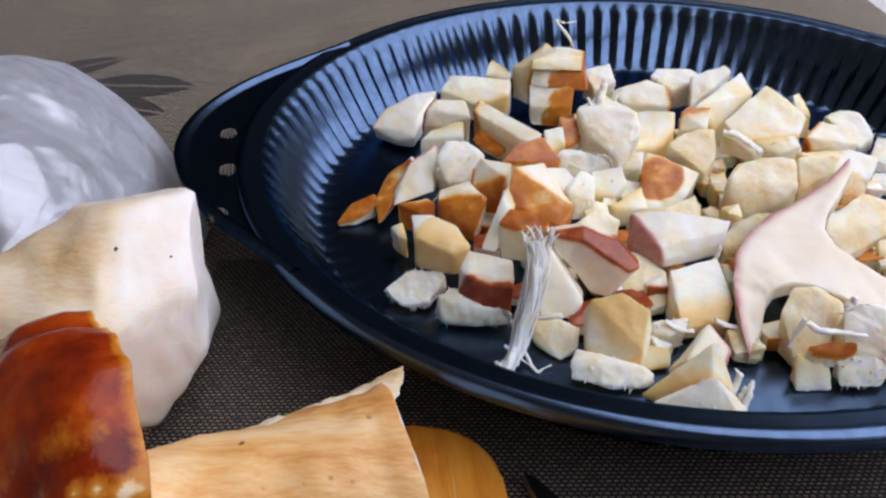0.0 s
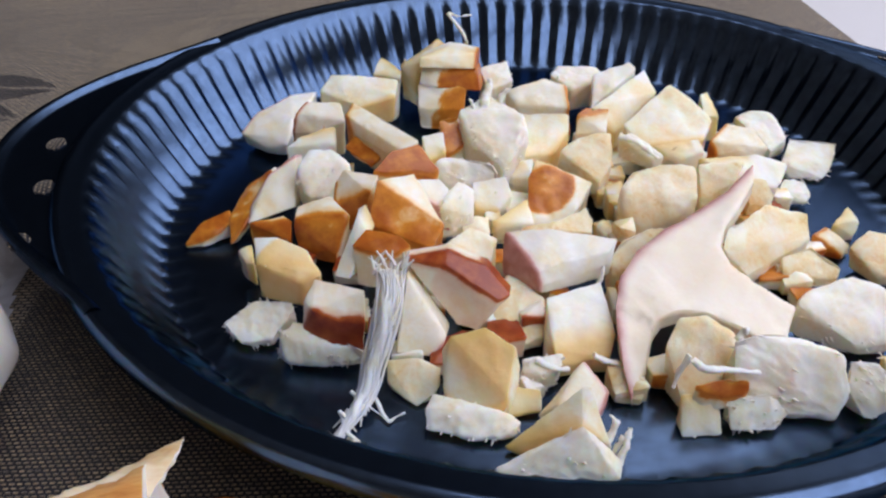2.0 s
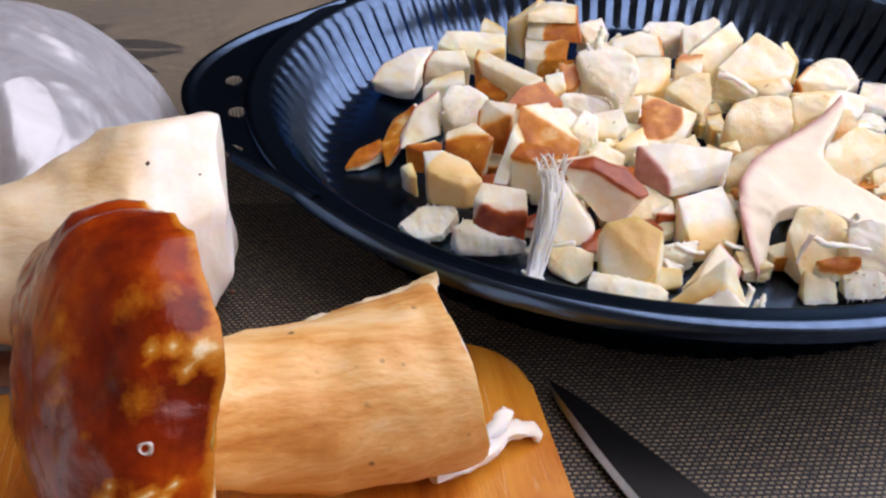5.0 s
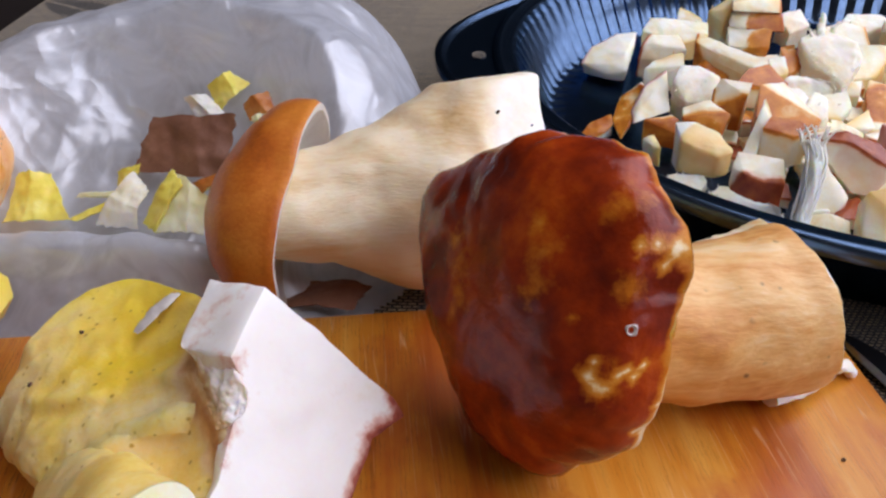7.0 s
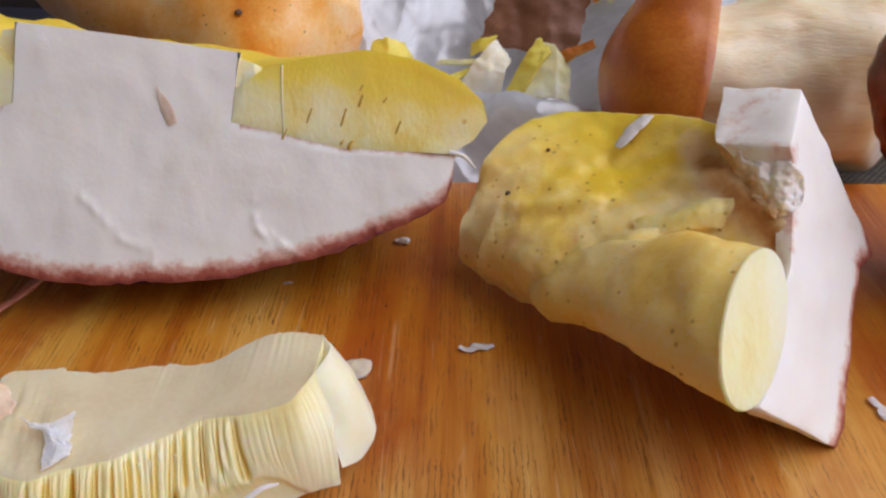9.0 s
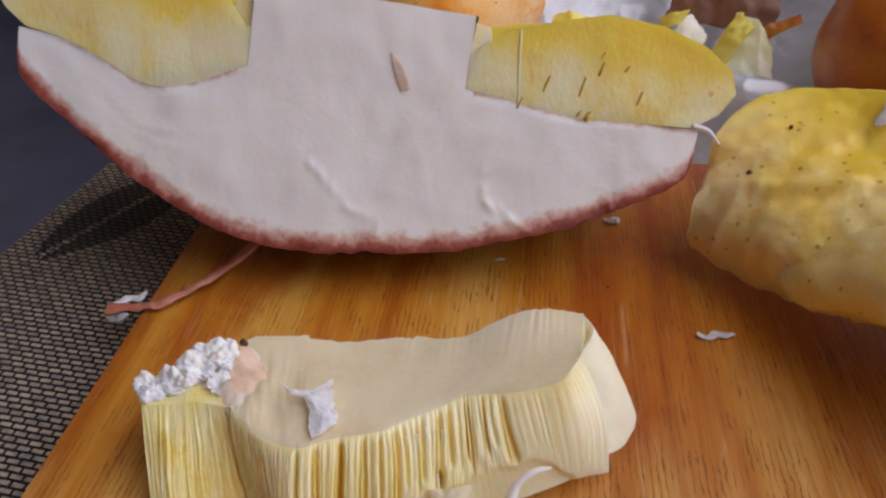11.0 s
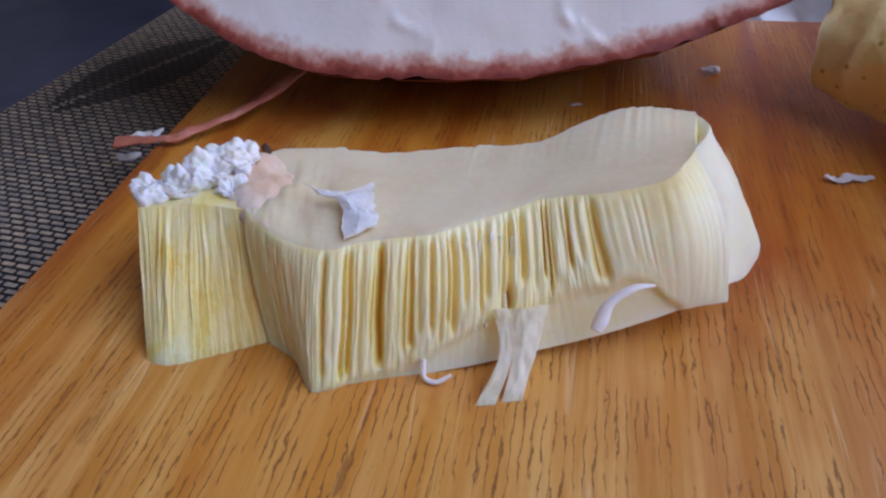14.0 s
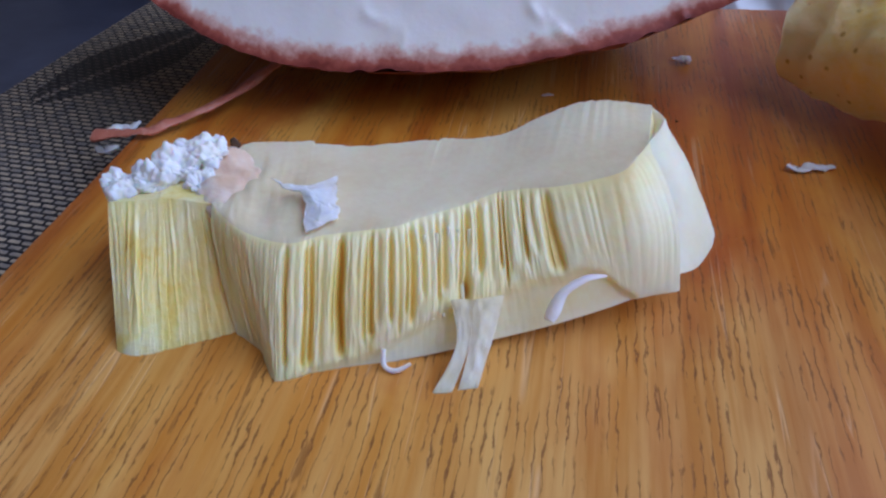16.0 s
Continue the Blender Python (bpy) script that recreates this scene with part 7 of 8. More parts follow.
            if s < 0.12:
                p -= side * 0.0005 * (1 - s / 0.12) ** 2
            p += side * 0.00016 * noise.fractal(Vector((t * 90, s * 4, 4.0)), 0.8, 2.0, 3) * (1 - 0.8 * below) * (1 - 0.85 * rise(t, 0.70, 0.80)) * rise(s, 0.0, 0.1)
            v = bm.verts.new(p - o)
            # colour deepens with groove and pit depth, painting in shade, plus random tone
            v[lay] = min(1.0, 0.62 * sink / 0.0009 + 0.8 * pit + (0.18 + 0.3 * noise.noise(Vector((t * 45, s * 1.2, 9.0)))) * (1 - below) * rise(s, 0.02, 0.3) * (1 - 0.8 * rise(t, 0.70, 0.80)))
            col.append(v)
        face_rows.append(col)
        step = 0.0008 * (rise(t, 0.455, 0.462) - rise(t, 0.22, 0.23)) + 0.0003 * noise.noise(Vector((t * 60, 0.0, 3.0)))
        c = c + Vector((0, step, 0.0))
        rows = []
        for k in range(1, 13):
            s = k / 12
            q = a.lerp(c, s)
            # torn, uneven towards the flap end; smooth beyond it, a soft hollow along the middle
            rough = (1 - rise(t, 0.12, 0.30)) * math.sin(math.pi * min(1.0, s * 1.1))
            q.z += 0.0006 * rough * noise.fractal(Vector((q.x * 260, q.y * 260, 1.0)), 0.8, 2.0, 3) - 0.0005 * math.sin(math.pi * s) * rise(t, 0.2, 0.4) + 0.0001 * noise.noise(q * 260)
            rows.append(bm.verts.new(q - o))
        d = Vector((c.x, c.y, BOARD_TOP + 0.0004 + max(0.0, b.z - 0.0085)))
        rows.append(bm.verts.new(d - o))
        back_rows.append(rows)
    for i in range(N):
        p, q = face_rows[i], face_rows[i + 1]
        for k in range(K):
            bm.faces.new((p[k], p[k + 1], q[k + 1], q[k]))
        p, q = [face_rows[i][0], *back_rows[i], face_rows[i][K]], [face_rows[i + 1][0], *back_rows[i + 1], face_rows[i + 1][K]]
        for k in range(len(p) - 1):
            bm.faces.new((p[k], q[k], q[k + 1], p[k + 1])).material_index = 1 if k < 12 else 0
    for i in (0, N):
        f = bm.faces.new([*face_rows[i], *back_rows[i][::-1]])
        bmesh.ops.triangulate(bm, faces=[f])
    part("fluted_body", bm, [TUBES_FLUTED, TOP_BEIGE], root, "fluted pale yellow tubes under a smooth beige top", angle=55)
    # the rounded lobe behind the groove at the far end
    bm = bmesh.new()
    hi = [(-0.1848, 0.0195, 0.0256), (-0.1838, 0.0225, 0.0260), (-0.1838, 0.0255, 0.0259), (-0.1853, 0.0276, 0.0260)]
    lo = [(-0.1797, 0.0135, 0.0128), (-0.1772, 0.0162, 0.0126), (-0.1760, 0.0205, 0.0142), (-0.1785, 0.0260, 0.0150)]
    mid = [(-0.1826, 0.0172, 0.0190), (-0.1800, 0.0197, 0.0200), (-0.1796, 0.0232, 0.0206), (-0.1815, 0.0270, 0.0210)]
    surface_between(bm, [[Vector(p) - o for p in l] for l in (hi, mid, lo)], 30, 30, 0.0002, 300, 4, 0.0040)
    part("end_lobe", bm, [TOP_PALE, TOP_PALE, TOP_PALE], root, "smooth pale rounded end lobe", angle=60)
    # a deeper yellow flap at the other end
    bm = bmesh.new()
    fluted_side(bm, o, [(-0.2449, 0.0021, 0.0195), (-0.2414, 0.0033, 0.0196), (-0.2376, 0.0044, 0.0197), (-0.2318, 0.0044, 0.0198)], [(-0.2383, -0.0104, 0.0083), (-0.2356, -0.0104, 0.0083), (-0.2316, -0.0077, 0.0083), (-0.2262, -0.0036, 0.0083)],
                [(-0.2473, 0.0072, 0.0185), (-0.2462, 0.0101, 0.0186), (-0.2422, 0.0129, 0.0188), (-0.2374, 0.0145, 0.0190)], 120, 14, 0.0008, 7.3, (0, 0, 0))
    set_rim(bm, lambda p: rise(p.x, -0.0300, -0.0190) * (0.45 + 0.28 * noise.noise(Vector((p.x * 700 + p.z * 250, 0.0, 3.0)))))
    part("end_flap", bm, TUBES_OCHRE, root, "deeper yellow fibrous end flap")
    # peach-coloured torn flesh joining flap and block
    bm = bmesh.new()
    bmesh.ops.create_icosphere(bm, subdivisions=4, radius=1.0, matrix=Matrix.Translation(Vector((-0.2338, 0.0108, 0.0186)) - o) @ Matrix.Rotation(0.5, 4, "Z") @ Matrix.Diagonal((0.0042, 0.0078, 0.0019, 1)))
    rough_up(bm, 0.0009, 330, 8)
    part("torn_bridge", bm, SKIN_FADE, root, "peach-coloured torn flesh beside the crumbs", angle=70)
    for at, size in (((-0.2452, 0.0058, 0.0196), (0.0030, 0.0020, 0.0013)), ((-0.2425, 0.0072, 0.0200), (0.0030, 0.0024, 0.0016)), ((-0.2398, 0.0098, 0.0208), (0.0030, 0.0026, 0.0018)), ((-0.2378, 0.0128, 0.0212), (0.0034, 0.0028, 0.0016)), ((-0.2362, 0.0085, 0.0200), (0.0018, 0.0024, 0.0013))):
        bm = bmesh.new()
        bmesh.ops.create_icosphere(bm, subdivisions=5, radius=1.0, matrix=Matrix.Translation(Vector(at) - o) @ Matrix.Diagonal((*size, 1)))
        bm.normal_update()
        for v in bm.verts:
            q = v.co * 520
            v.co += v.normal * (0.0009 * (0.45 - noise.voronoi(q)[0][0]) + 0.0013 * noise.fractal(v.co * 330, 0.7, 2.0, 4) + 0.00020 * noise.noise(q * 3))
        part("crumbled_flesh", bm, FLESH_SNOW, root, "crumbly white flesh", angle=80)
    # a thin flake lying on the top, with a ragged border
    bm = bmesh.new()
    surface_between(bm, [[Vector(p) - o for p in l] for l in ([(-0.2264, 0.0092, 0.0213), (-0.2220, 0.0083, 0.0215), (-0.2194, 0.0114, 0.0213)], [(-0.2214, 0.0058, 0.0214), (-0.2188, 0.0052, 0.0218), (-0.2168, 0.0062, 0.0214)], [(-0.2181, 0.0004, 0.0211), (-0.2170, 0.0017, 0.0214), (-0.2158, 0.0034, 0.0212)])], 36, 36, 0.0003, 420, 5, 0.0005)
    for v in bm.verts:
        v.co += Vector((1, 0.6, 0)) * 0.0006 * noise.fractal(v.co * 420, 0.8, 2.0, 3)
    part("torn_flake", bm, [FLESH_SNOW] * 3, root, "thin white torn flake", angle=60)
    # a torn two-legged tag hanging down to the board
    for top_l, mid_l, low_l in (([(-0.2021, 0.0006, 0.0150), (-0.2010, 0.0008, 0.0152), (-0.1997, 0.0010, 0.0152)], [(-0.2007, -0.0024, 0.0116), (-0.2002, -0.0023, 0.0117), (-0.1993, -0.0021, 0.0118)], [(-0.2021, -0.0069, 0.0084), (-0.2012, -0.0066, 0.0084), (-0.2001, -0.0062, 0.0084)]),
                                ([(-0.1998, 0.0010, 0.0152), (-0.1984, 0.0014, 0.0155), (-0.1966, 0.0022, 0.0156)], [(-0.1993, -0.0020, 0.0118), (-0.1983, -0.0017, 0.0119), (-0.1971, -0.0009, 0.0120)], [(-0.1996, -0.0058, 0.0084), (-0.1987, -0.0053, 0.0084), (-0.1977, -0.0049, 0.0084)])):
        bm = bmesh.new()
        surface_between(bm, [[Vector(p) - o for p in l] for l in (top_l, mid_l, low_l)], 16, 20, 0.0002, 900, 3, 0.0004)
        part("hanging_tag", bm, TUBES_TAG, root, "pale torn tag hanging to the board", angle=70)
    bm = bmesh.new()
    tube(bm, [Vector(p) - o for p in ((-0.1866, 0.0060, 0.0172), (-0.1886, 0.0050, 0.0172), (-0.1906, 0.0034, 0.0162), (-0.1913, 0.0018, 0.0148), (-0.1916, 0.0010, 0.0142))], [0.0002, 0.0005, 0.0006, 0.0008, 0.0006], 8, 22, 0.5)
    part("curled_shaving", bm, FLESH_SNOW, root, "thin curled white shaving", angle=70)
    bm = bmesh.new()
    tube(bm, [Vector(p) - o for p in ((-0.2084, -0.0040, 0.0105), (-0.2081, -0.0050, 0.0090), (-0.2067, -0.0052, 0.0088), (-0.2053, -0.0043, 0.0094))], [0.0003, 0.0003, 0.0003, 0.0002], 6, 14)
    part("curled_shaving", bm, FLESH_SNOW, root, "thin curled white shaving", angle=70)
    # splayed fibres round the pit
    for k in range(5):
        u, s0 = 0.50 + 0.019 * k + rnd.uniform(-0.003, 0.003), rnd.uniform(0.05, 0.2)
        pts = []
        for s in (s0, 0.4, 0.6, 0.74):
            a, b = sample(top_front, u + 0.02 * (s - s0)), sample(low_front, u + 0.02 * (s - s0))
            pts.append(a.lerp(b, s) + Vector((0.0003 * noise.noise(Vector((u * 90, s * 4, 0))), -0.0006, 0.0003)) - o)
        bm = bmesh.new()
        tube(bm, pts, [0.00015, 0.00026, 0.00024, 0.00012], 6, 16)
        part("fibre", bm, TUBES_TAG, root, "loose pale fibre")
    bm = bmesh.new()
    spot(bm, Vector((-0.2358, 0.0165, 0.0208)) - o, (0, -0.3, 1), 0.0006, 0.0008, 7)
    rough_up(bm, 0.0003, 900, 2)
    part("speck", bm, DARK_SPOT, root, "dark crumb of soil")


brown_bolete()
pale_bolete()
half_bolete()
quarter_cap()
tube_block()


def peach_bolete():
    o = Vector((-0.25, 0.165, 0))
    root = thing("peach_bolete", "peach-coloured bolete stem with dark specks, behind the halved one", "mushroom", at=o)
    bm = bmesh.new()
    tube(bm, [Vector(p) - o for p in ((-0.325, 0.205, 0.036), (-0.302, 0.190, 0.037), (-0.272, 0.172, 0.036), (-0.242, 0.157, 0.033), (-0.222, 0.149, 0.031), (-0.214, 0.146, 0.030))], [0.018, 0.026, 0.029, 0.028, 0.024, 0.012], 40, 34)
    rough_up(bm, 0.0025, 45, 6)
    low = min(v.co.z for v in bm.verts)
    bmesh.ops.translate(bm, verts=bm.verts, vec=(0, 0, 0.0006 - low))
    stem = part("stem", bm, STEM_PEACH, root)
    rnd = random.Random(3)
    for k in range(9):
        a, b = rnd.uniform(-0.285, -0.225), rnd.uniform(-0.9, 0.4)
        t = (a + 0.268) / 0.032
        y0 = 0.172 - 0.015 * t
        bm = bmesh.new()
        spot(bm, Vector((a, y0 - 0.0280 * math.cos(b), 0.034 - 0.0280 * math.sin(b))) - o, (0, -math.cos(b), -math.sin(b)), rnd.uniform(0.0005, 0.0013), 0.0009, 8)
        part("speck", bm, DARK_SPOT, stem, "dark speck")


peach_bolete()


def bag_height(x, y):
    """The crumpled bag as a heap with a hollow that holds the trimmings."""
    ex, ey = (x + 0.137) / (0.051 if x > -0.137 else 0.150), (y - 0.200) / 0.088
    d = ex * ex + ey * ey
    h = 0.0625 * max(0.0, 1 - d) ** 0.60
    cx, cy = (x + 0.170) / 0.058, (y - 0.158) / 0.046
    hollow = max(0.0, 1 - (cx * cx + cy * cy) ** 1.5)
    front = 1.0 / (1.0 + math.exp(-(y - 0.150 - 0.25 * max(0.0, -0.20 - x)) / 0.007))
    lip = 0.021 * math.exp(-((y - 0.128) / 0.011) ** 2) * max(0.0, 1 - ((x + 0.185) / 0.085) ** 2)
    h = h * front * (1 - 0.86 * hollow) + lip + 0.006 * hollow
    p = Vector((x, y, 0.0))
    ridge = 1 - abs(noise.fractal(p * 24 + Vector((4, 0, 0)), 0.8, 2.0, 3))
    h += (0.0050 * noise.fractal(p * 26, 1.0, 2.0, 3) + 0.0016 * (ridge - 0.75) + 0.0004 * abs(noise.noise(p * 170))) * min(1.0, h / 0.015)
    return max(0.0012, h)


def plastic_bag():
    nx, ny = 170, 126
    x0, x1, y0, y1 = -0.312, -0.064, 0.104, 0.288
    grid = [[Vector((x0 + (x1 - x0) * i / nx, y0 + (y1 - y0) * k / ny, 0)) for k in range(ny + 1)] for i in range(nx + 1)]
    root = thing("plastic_bag", "crumpled translucent plastic bag holding trimmings, behind the board", "plastic bag", at=(-0.16, 0.19, 0))
    # the gathered front lip, and the hood that stands behind it
    split = 27
    for nm, k0, k1, text in (("front_lip", 0, split, "crinkled front lip of the bag"), ("hood", split, ny, "puffed-up clear hood of the bag")):
        bm = bmesh.new()
        verts = {}
        for i in range(nx):
            for k in range(k0, k1):
                v = grid[i][k]
                x, y = (v.x + 0.150) / (0.070 if v.x > -0.150 else 0.150), (v.y - 0.195) / 0.094
                if x * x + y * y < 1.0 + 0.06 * noise.noise(v * 60):
                    quad = []
                    for a, b in ((i, k), (i + 1, k), (i + 1, k + 1), (i, k + 1)):
                        if (a, b) not in verts:
                            g = grid[a][b]
                            verts[a, b] = bm.verts.new(Vector((g.x, g.y, bag_height(g.x, g.y))) - root.location)
                        quad.append(verts[a, b])
                    bm.faces.new(quad)
        part(nm, bm, BAG, root, text, angle=70)


plastic_bag()


def trimming(name, corners, mat, label, seed, thick=0.0012, curl=0.003):
    """A thin creased peel or leaf with four corners and a ragged border."""
    a, b, c, d = (Vector(p) for p in corners)
    o = (a + b + c + d) / 4
    rnd = random.Random(seed)
    crease, slant = rnd.uniform(0.3, 0.7), rnd.uniform(-0.25, 0.25)
    nn = (c - a).cross(d - b).normalized()
    nn = nn if nn.z > 0 else -nn
    bm = bmesh.new()
    N, K = 26, 20
    top, low = [], []
    for i in range(N + 1):
        tr, lr = [], []
        for k in range(K + 1):
            u, v = i / N, k / K
            rag = 0.05 * noise.fractal(Vector((u * 4 + seed, v * 5, 1.0)), 0.8, 2.0, 3)
            uu = u + rag * (abs(2 * u - 1) ** 3)
            vv = v + 0.05 * noise.fractal(Vector((u * 4, v * 4 + seed, 5.0)), 0.8, 2.0, 3) * (abs(2 * v - 1) ** 3)
            p = (a.lerp(b, uu)).lerp(d.lerp(c, uu), vv) - o
            line = crease + slant * (v - 0.5)
            tent = (u / line if u < line else (1 - u) / (1 - line)) - 0.5
            p += nn * (curl * tent + 0.0010 * noise.fractal(p * 140 + Vector((seed, 0, 0)), 0.8, 2.0, 3))
            thin = min(1.0, 6 * min(u, 1 - u, v, 1 - v) + 0.15)
            tr.append(bm.verts.new(p))
            lr.append(bm.verts.new(p - nn * thick * thin))
        top.append(tr)
        low.append(lr)
    for i in range(N):
        for k in range(K):
            bm.faces.new((top[i][k], top[i + 1][k], top[i + 1][k + 1], top[i][k + 1]))
            bm.faces.new((low[i][k], low[i][k + 1], low[i + 1][k + 1], low[i + 1][k])).material_index = 1
    for i in range(N):
        for k in (0, K):
            bm.faces.new((top[i][k], top[i + 1][k], low[i + 1][k], low[i][k])).material_index = 1
    for k in range(K):
        for i in (0, N):
            bm.faces.new((top[i][k], top[i][k + 1], low[i][k + 1], low[i][k])).material_index = 1
    ob = single(name, bm, mat, label, "mushroom trimming" if name != "dry_leaf" else "leaf", angle=30)
    ob.location = o
    low_z = min(v.co.z for v in ob.data.vertices) + o.z
    ob.location.z += max(0.0, 0.003 - low_z)


trimming("dry_leaf", ((-0.1720, 0.1760, 0.0352), (-0.1445, 0.1700, 0.0388), (-0.1480, 0.1600, 0.0228), (-0.1775, 0.1660, 0.0225)), LEAF_BROWN, "brown dry leaf among the trimmings in the bag", 2, 0.0008, 0.003)
YELLOW, PALE = [TRIM_YELLOW, TRIM_YELLOW, TUBES_CUT], [TUBES_CUT, TUBES_CUT, FLESH]
trimming("yellow_trimming", ((-0.2066, 0.1580, 0.0259), (-0.1974, 0.1580, 0.0264), (-0.1885, 0.1460, 0.0178), (-0.2083, 0.1460, 0.0164)), YELLOW, "bright yellow tube trimming half under the plastic", 7, 0.002, 0.002)
trimming("yellow_trimming", ((-0.1659, 0.1420, 0.0194), (-0.1583, 0.1500, 0.0323), (-0.1545, 0.1460, 0.0295), (-0.1617, 0.1380, 0.0193)), YELLOW, "folded yellow tube trimming in the plastic bag", 5, 0.002, 0.0015)
trimming("yellow_trimming", ((-0.1583, 0.1500, 0.0323), (-0.1485, 0.1480, 0.0250), (-0.1483, 0.1380, 0.0188), (-0.1614, 0.1380, 0.0193)), [TUBES_CUT, TRIM_YELLOW, TUBES_CUT], "broad pale yellow trimming in the plastic bag", 6, 0.002, 0.003)
trimming("cream_trimming", ((-0.1797, 0.1420, 0.0189), (-0.1701, 0.1520, 0.0305), (-0.1654, 0.1480, 0.0266), (-0.1672, 0.1400, 0.0191)), [FLESH, TUBES_CUT, TUBES_CUT], "cream and yellow mushroom trimming in the bag", 9, 0.0015, 0.003)
trimming("cream_trimming", ((-0.1873, 0.1500, 0.0221), (-0.1856, 0.1500, 0.0239), (-0.1748, 0.1500, 0.0243), (-0.1759, 0.1500, 0.0224)), PALE, "thin pale strip of mushroom in the bag", 13, 0.001, 0.0005)
trimming("yellow_trimming", ((-0.1876, 0.1440, 0.0191), (-0.1771, 0.1480, 0.0230), (-0.1752, 0.1470, 0.0215), (-0.1848, 0.1430, 0.0191)), YELLOW, "thin yellow tube trimming in the bag", 14, 0.001, 0.0006)
trimming("yellow_trimming", ((-0.1779, 0.1580, 0.0266), (-0.1702, 0.1580, 0.0290), (-0.1709, 0.1560, 0.0261), (-0.1778, 0.1560, 0.0227)), YELLOW, "small yellow trimming below the dry leaf", 16, 0.0015, 0.001)
trimming("cream_trimming", ((-0.1635, 0.1820, 0.0388), (-0.1564, 0.1820, 0.0401), (-0.1489, 0.1780, 0.0338), (-0.1583, 0.1780, 0.0331)), [FLESH_WHITE, FLESH, FLESH], "white and orange mushroom trimming in the bag", 17, 0.0015, 0.002)
trimming("yellow_trimming", ((-0.1562, 0.1840, 0.0416), (-0.1497, 0.1860, 0.0457), (-0.1435, 0.1860, 0.0418), (-0.1528, 0.1800, 0.0350)), YELLOW, "yellow trimming showing through the plastic bag", 15, 0.002, 0.003)
trimming("brown_trimming", ((-0.1461, 0.1820, 0.0371), (-0.1381, 0.1840, 0.0403), (-0.1343, 0.1800, 0.0362), (-0.1431, 0.1780, 0.0334)), [SKIN_TAN, TRIM_YELLOW, SKIN_TAN], "ochre brown cap trimming in the bag", 19, 0.0015, 0.002)
trimming("cream_trimming", ((-0.1406, 0.1720, 0.0372), (-0.1376, 0.1720, 0.0386), (-0.1370, 0.1700, 0.0373), (-0.1393, 0.1700, 0.0355)), PALE, "small pale crumb of mushroom behind the leaf", 20, 0.0015, 0.0005)
trimming("yellow_trimming", ((-0.1548, 0.1500, 0.0265), (-0.1436, 0.1500, 0.0319), (-0.1426, 0.1480, 0.0304), (-0.1513, 0.1480, 0.0250)), [SKIN_TAN, TRIM_YELLOW, SKIN_TAN], "ochre tube trimming beside the orange cap", 21, 0.002, 0.001)
trimming("dry_leaf", ((-0.127, 0.119, 0.0090), (-0.106, 0.119, 0.0095), (-0.102, 0.128, 0.0110), (-0.125, 0.130, 0.0105)), LEAF_BROWN, "brown scrap of dry leaf under the orange cap", 23, 0.0008, 0.002)


# ---- small scraps on the board and mat ----
def peel_strip():
    pts = [Vector(p) for p in ((-0.2500, 0.0560, 0.0135), (-0.2554, 0.0447, 0.0108), (-0.2610, 0.0360, 0.0100), (-0.2645, 0.0331, 0.0096), (-0.2690, 0.0322, 0.0092), (-0.2730, 0.0312, 0.0088))]
    o = pts[2]
    bm = bmesh.new()
    tube(bm, [p - o for p in pts], [0.0010, 0.0010, 0.0011, 0.0009, 0.0011, 0.0014], 12, 34, 0.5)
    rough_up(bm, 0.0006, 400, 5)
    ob = single("peel_strip", bm, SKIN_PINK, "thin reddish strip of mushroom peel over the board edge", "mushroom trimming", angle=60)
    ob.location = o


peel_strip()


def shaving(x, y, z, length, width, turn, seed, mat=None):
    bm = bmesh.new()
    rnd = random.Random(seed)
    pts = [Vector((length * (k / 4 - 0.5), rnd.uniform(-0.25, 0.25) * width, width * 0.25 + rnd.uniform(0, 0.2) * width)) for k in range(5)]
    tube(bm, pts, [width * 0.2, width * 0.45, width * 0.4, width * 0.45, width * 0.1], 9, 14, 0.28)
    rough_up(bm, width * 0.3, 500, seed)
    low = min(v.co.z for v in bm.verts)
    bmesh.ops.translate(bm, verts=bm.verts, vec=(0, 0, -low))
    ob = single("mushroom_shaving", bm, mat or FLESH_WHITE, "small white mushroom shaving on the board", "mushroom trimming", "shavings on the board", angle=60)
    ob.matrix_world = pose(x, y, z, 0, 0, turn)


TOPZ = BOARD_TOP + 0.0005
shaving(-0.1837, 0.0799, TOPZ, 0.0028, 0.0018, 10, 1)
shaving(-0.1631, 0.0474, TOPZ, 0.0062, 0.0020, 15, 2)
shaving(-0.0942, 0.0419, TOPZ, 0.0050, 0.0018, 100, 4)
shaving(-0.2710, 0.0357, 0.0075, 0.0065, 0.0022, 50, 5)
shaving(-0.2735, 0.0335, 0.0040, 0.0035, 0.0025, 20, 6)
shaving(-0.2040, 0.0620, TOPZ, 0.0020, 0.0010, 30, 7)
bm = bmesh.new()
lathe(bm, [((0, 0, z), r, Matrix.Identity(3)) for z, r in ((0.0, 0.0034), (0.0004, 0.0035), (0.0006, 0.0028), (0.0005, 0.0012))], 36, squash=0.72)
rough_up(bm, 0.0005, 330, 6)
low = min(v.co.z for v in bm.verts)
bmesh.ops.translate(bm, verts=bm.verts, vec=(0, 0, -low))
disc = single("mushroom_shaving", bm, FLESH_THIN, "thin translucent round mushroom slice on the board", "mushroom trimming", "shavings on the board", angle=60)
disc.matrix_world = pose(-0.1844, 0.0383, TOPZ, 0, 0, 30)
rnd = random.Random(21)
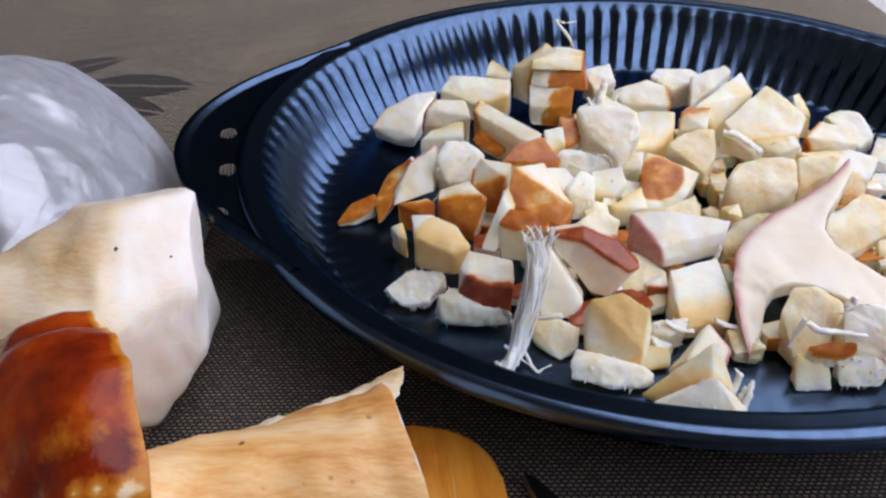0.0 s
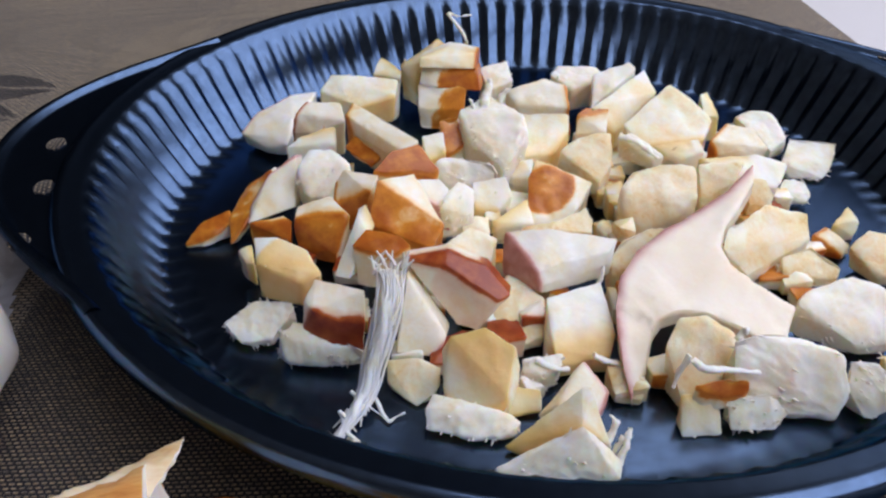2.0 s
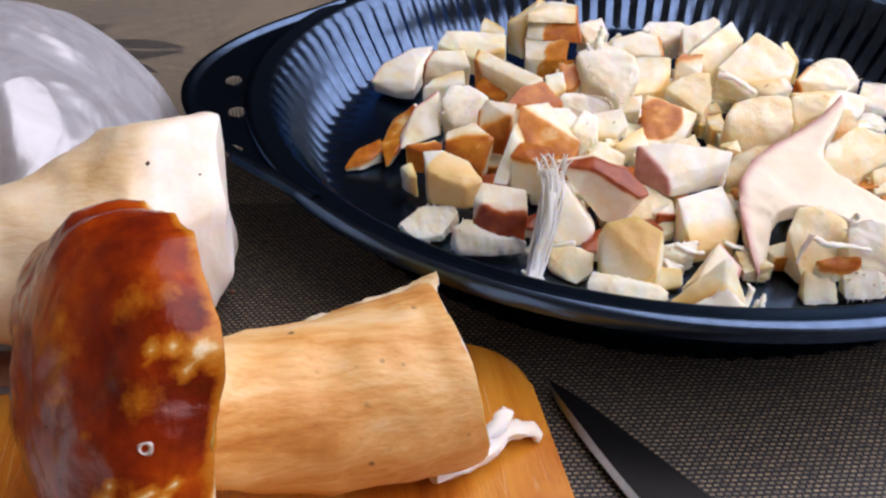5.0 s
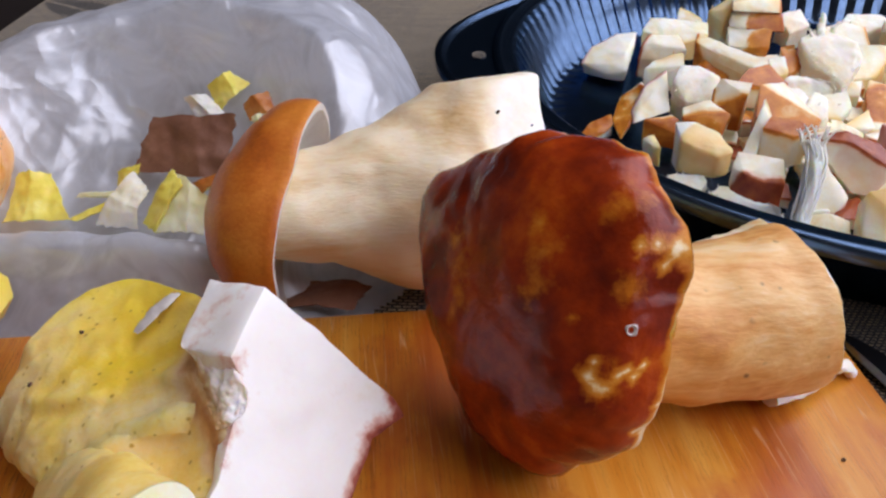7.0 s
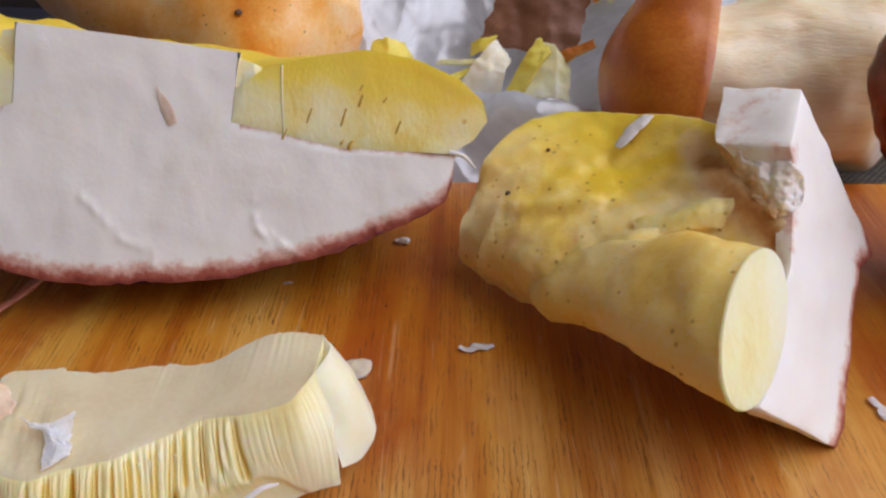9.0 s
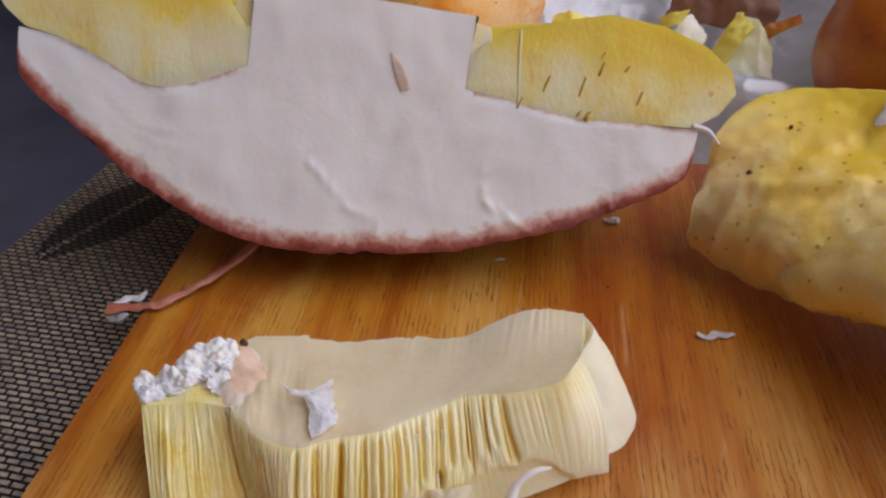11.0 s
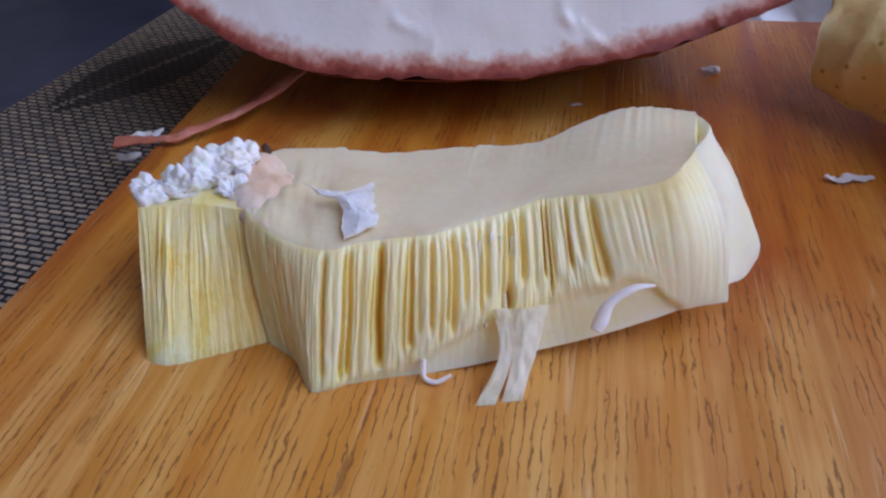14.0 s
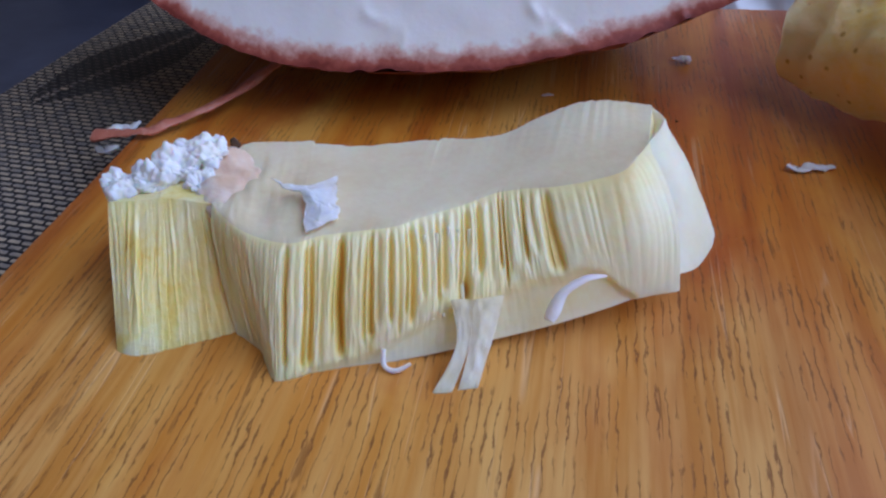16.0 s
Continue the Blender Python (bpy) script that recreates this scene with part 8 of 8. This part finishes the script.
for k in range(16):
    u, v = rnd.uniform(0.03, 0.27), rnd.uniform(-0.19, -0.01)
    p = pose(-0.2745, 0.0955, 0, 0, 0, 7.4) @ Vector((u, v, 0))
    bm = bmesh.new()
    bmesh.ops.create_icosphere(bm, subdivisions=1, radius=rnd.uniform(0.00022, 0.00045))
    rough_up(bm, 0.0002, 1500, k)
    ob = single("soil_crumb", bm, DARK_SPOT, "tiny dark crumb of soil on the board", "crumb", "crumbs on the board")
    ob.location = (p.x, p.y, TOPZ + 0.00015)


def knife():
    o = Vector((0.0172, 0.1205, 0.0))
    d = Vector((0.50, -0.866, 0)).normalized()
    s = Vector((-d.y, d.x, 0))
    root = thing("kitchen_knife", "black-bladed kitchen knife with ground steel edge, on the mat", "knife", at=o)
    spine, grind, edge = [], [], []
    for i in range(31):
        t = 0.118 * i / 30
        wid = 0.0152 * min(1.0, t / 0.060) ** 0.62
        bow = 0.0030 * math.sin(math.pi * min(1, t / 0.07)) if t < 0.07 else 0.0
        spine.append(d * t + s * (wid * 0.52))
        edge.append(d * t - s * (wid * 0.48 + bow * 0.5))
        grind.append(d * t - s * (wid * 0.48 + bow * 0.5 - min(0.0013, wid * 0.22)))
    for nm, pa, pb, za, zb, th in (("blade", spine, grind, 0.0034, 0.0030, 0.0016), ("cutting_edge", grind, edge, 0.0030, 0.0020, 0.0003)):
        bm = bmesh.new()
        rows = []
        for a, b in zip(pa, pb):
            rows.append([bm.verts.new((a.x, a.y, za)), bm.verts.new((b.x, b.y, zb)), bm.verts.new((b.x, b.y, zb - th)), bm.verts.new((a.x, a.y, za - 0.0018))])
        for p, q in zip(rows, rows[1:]):
            for i in range(4):
                j = (i + 1) % 4
                bm.faces.new((p[i], p[j], q[j], q[i]))
        part(nm, bm, KNIFE_BLACK if nm == "blade" else STEEL, root, "" if nm == "blade" else "bright ground steel edge")
    bm = bmesh.new()
    tube(bm, [d * 0.116 + Vector((0, 0, 0.0068)), d * 0.16 + Vector((0, 0, 0.0088)), d * 0.215 + Vector((0, 0, 0.0070))], [0.0055, 0.0065, 0.0050], 16, 12, 1.3)
    part("handle", bm, KNIFE_BLACK, root, "black plastic handle")


knife()
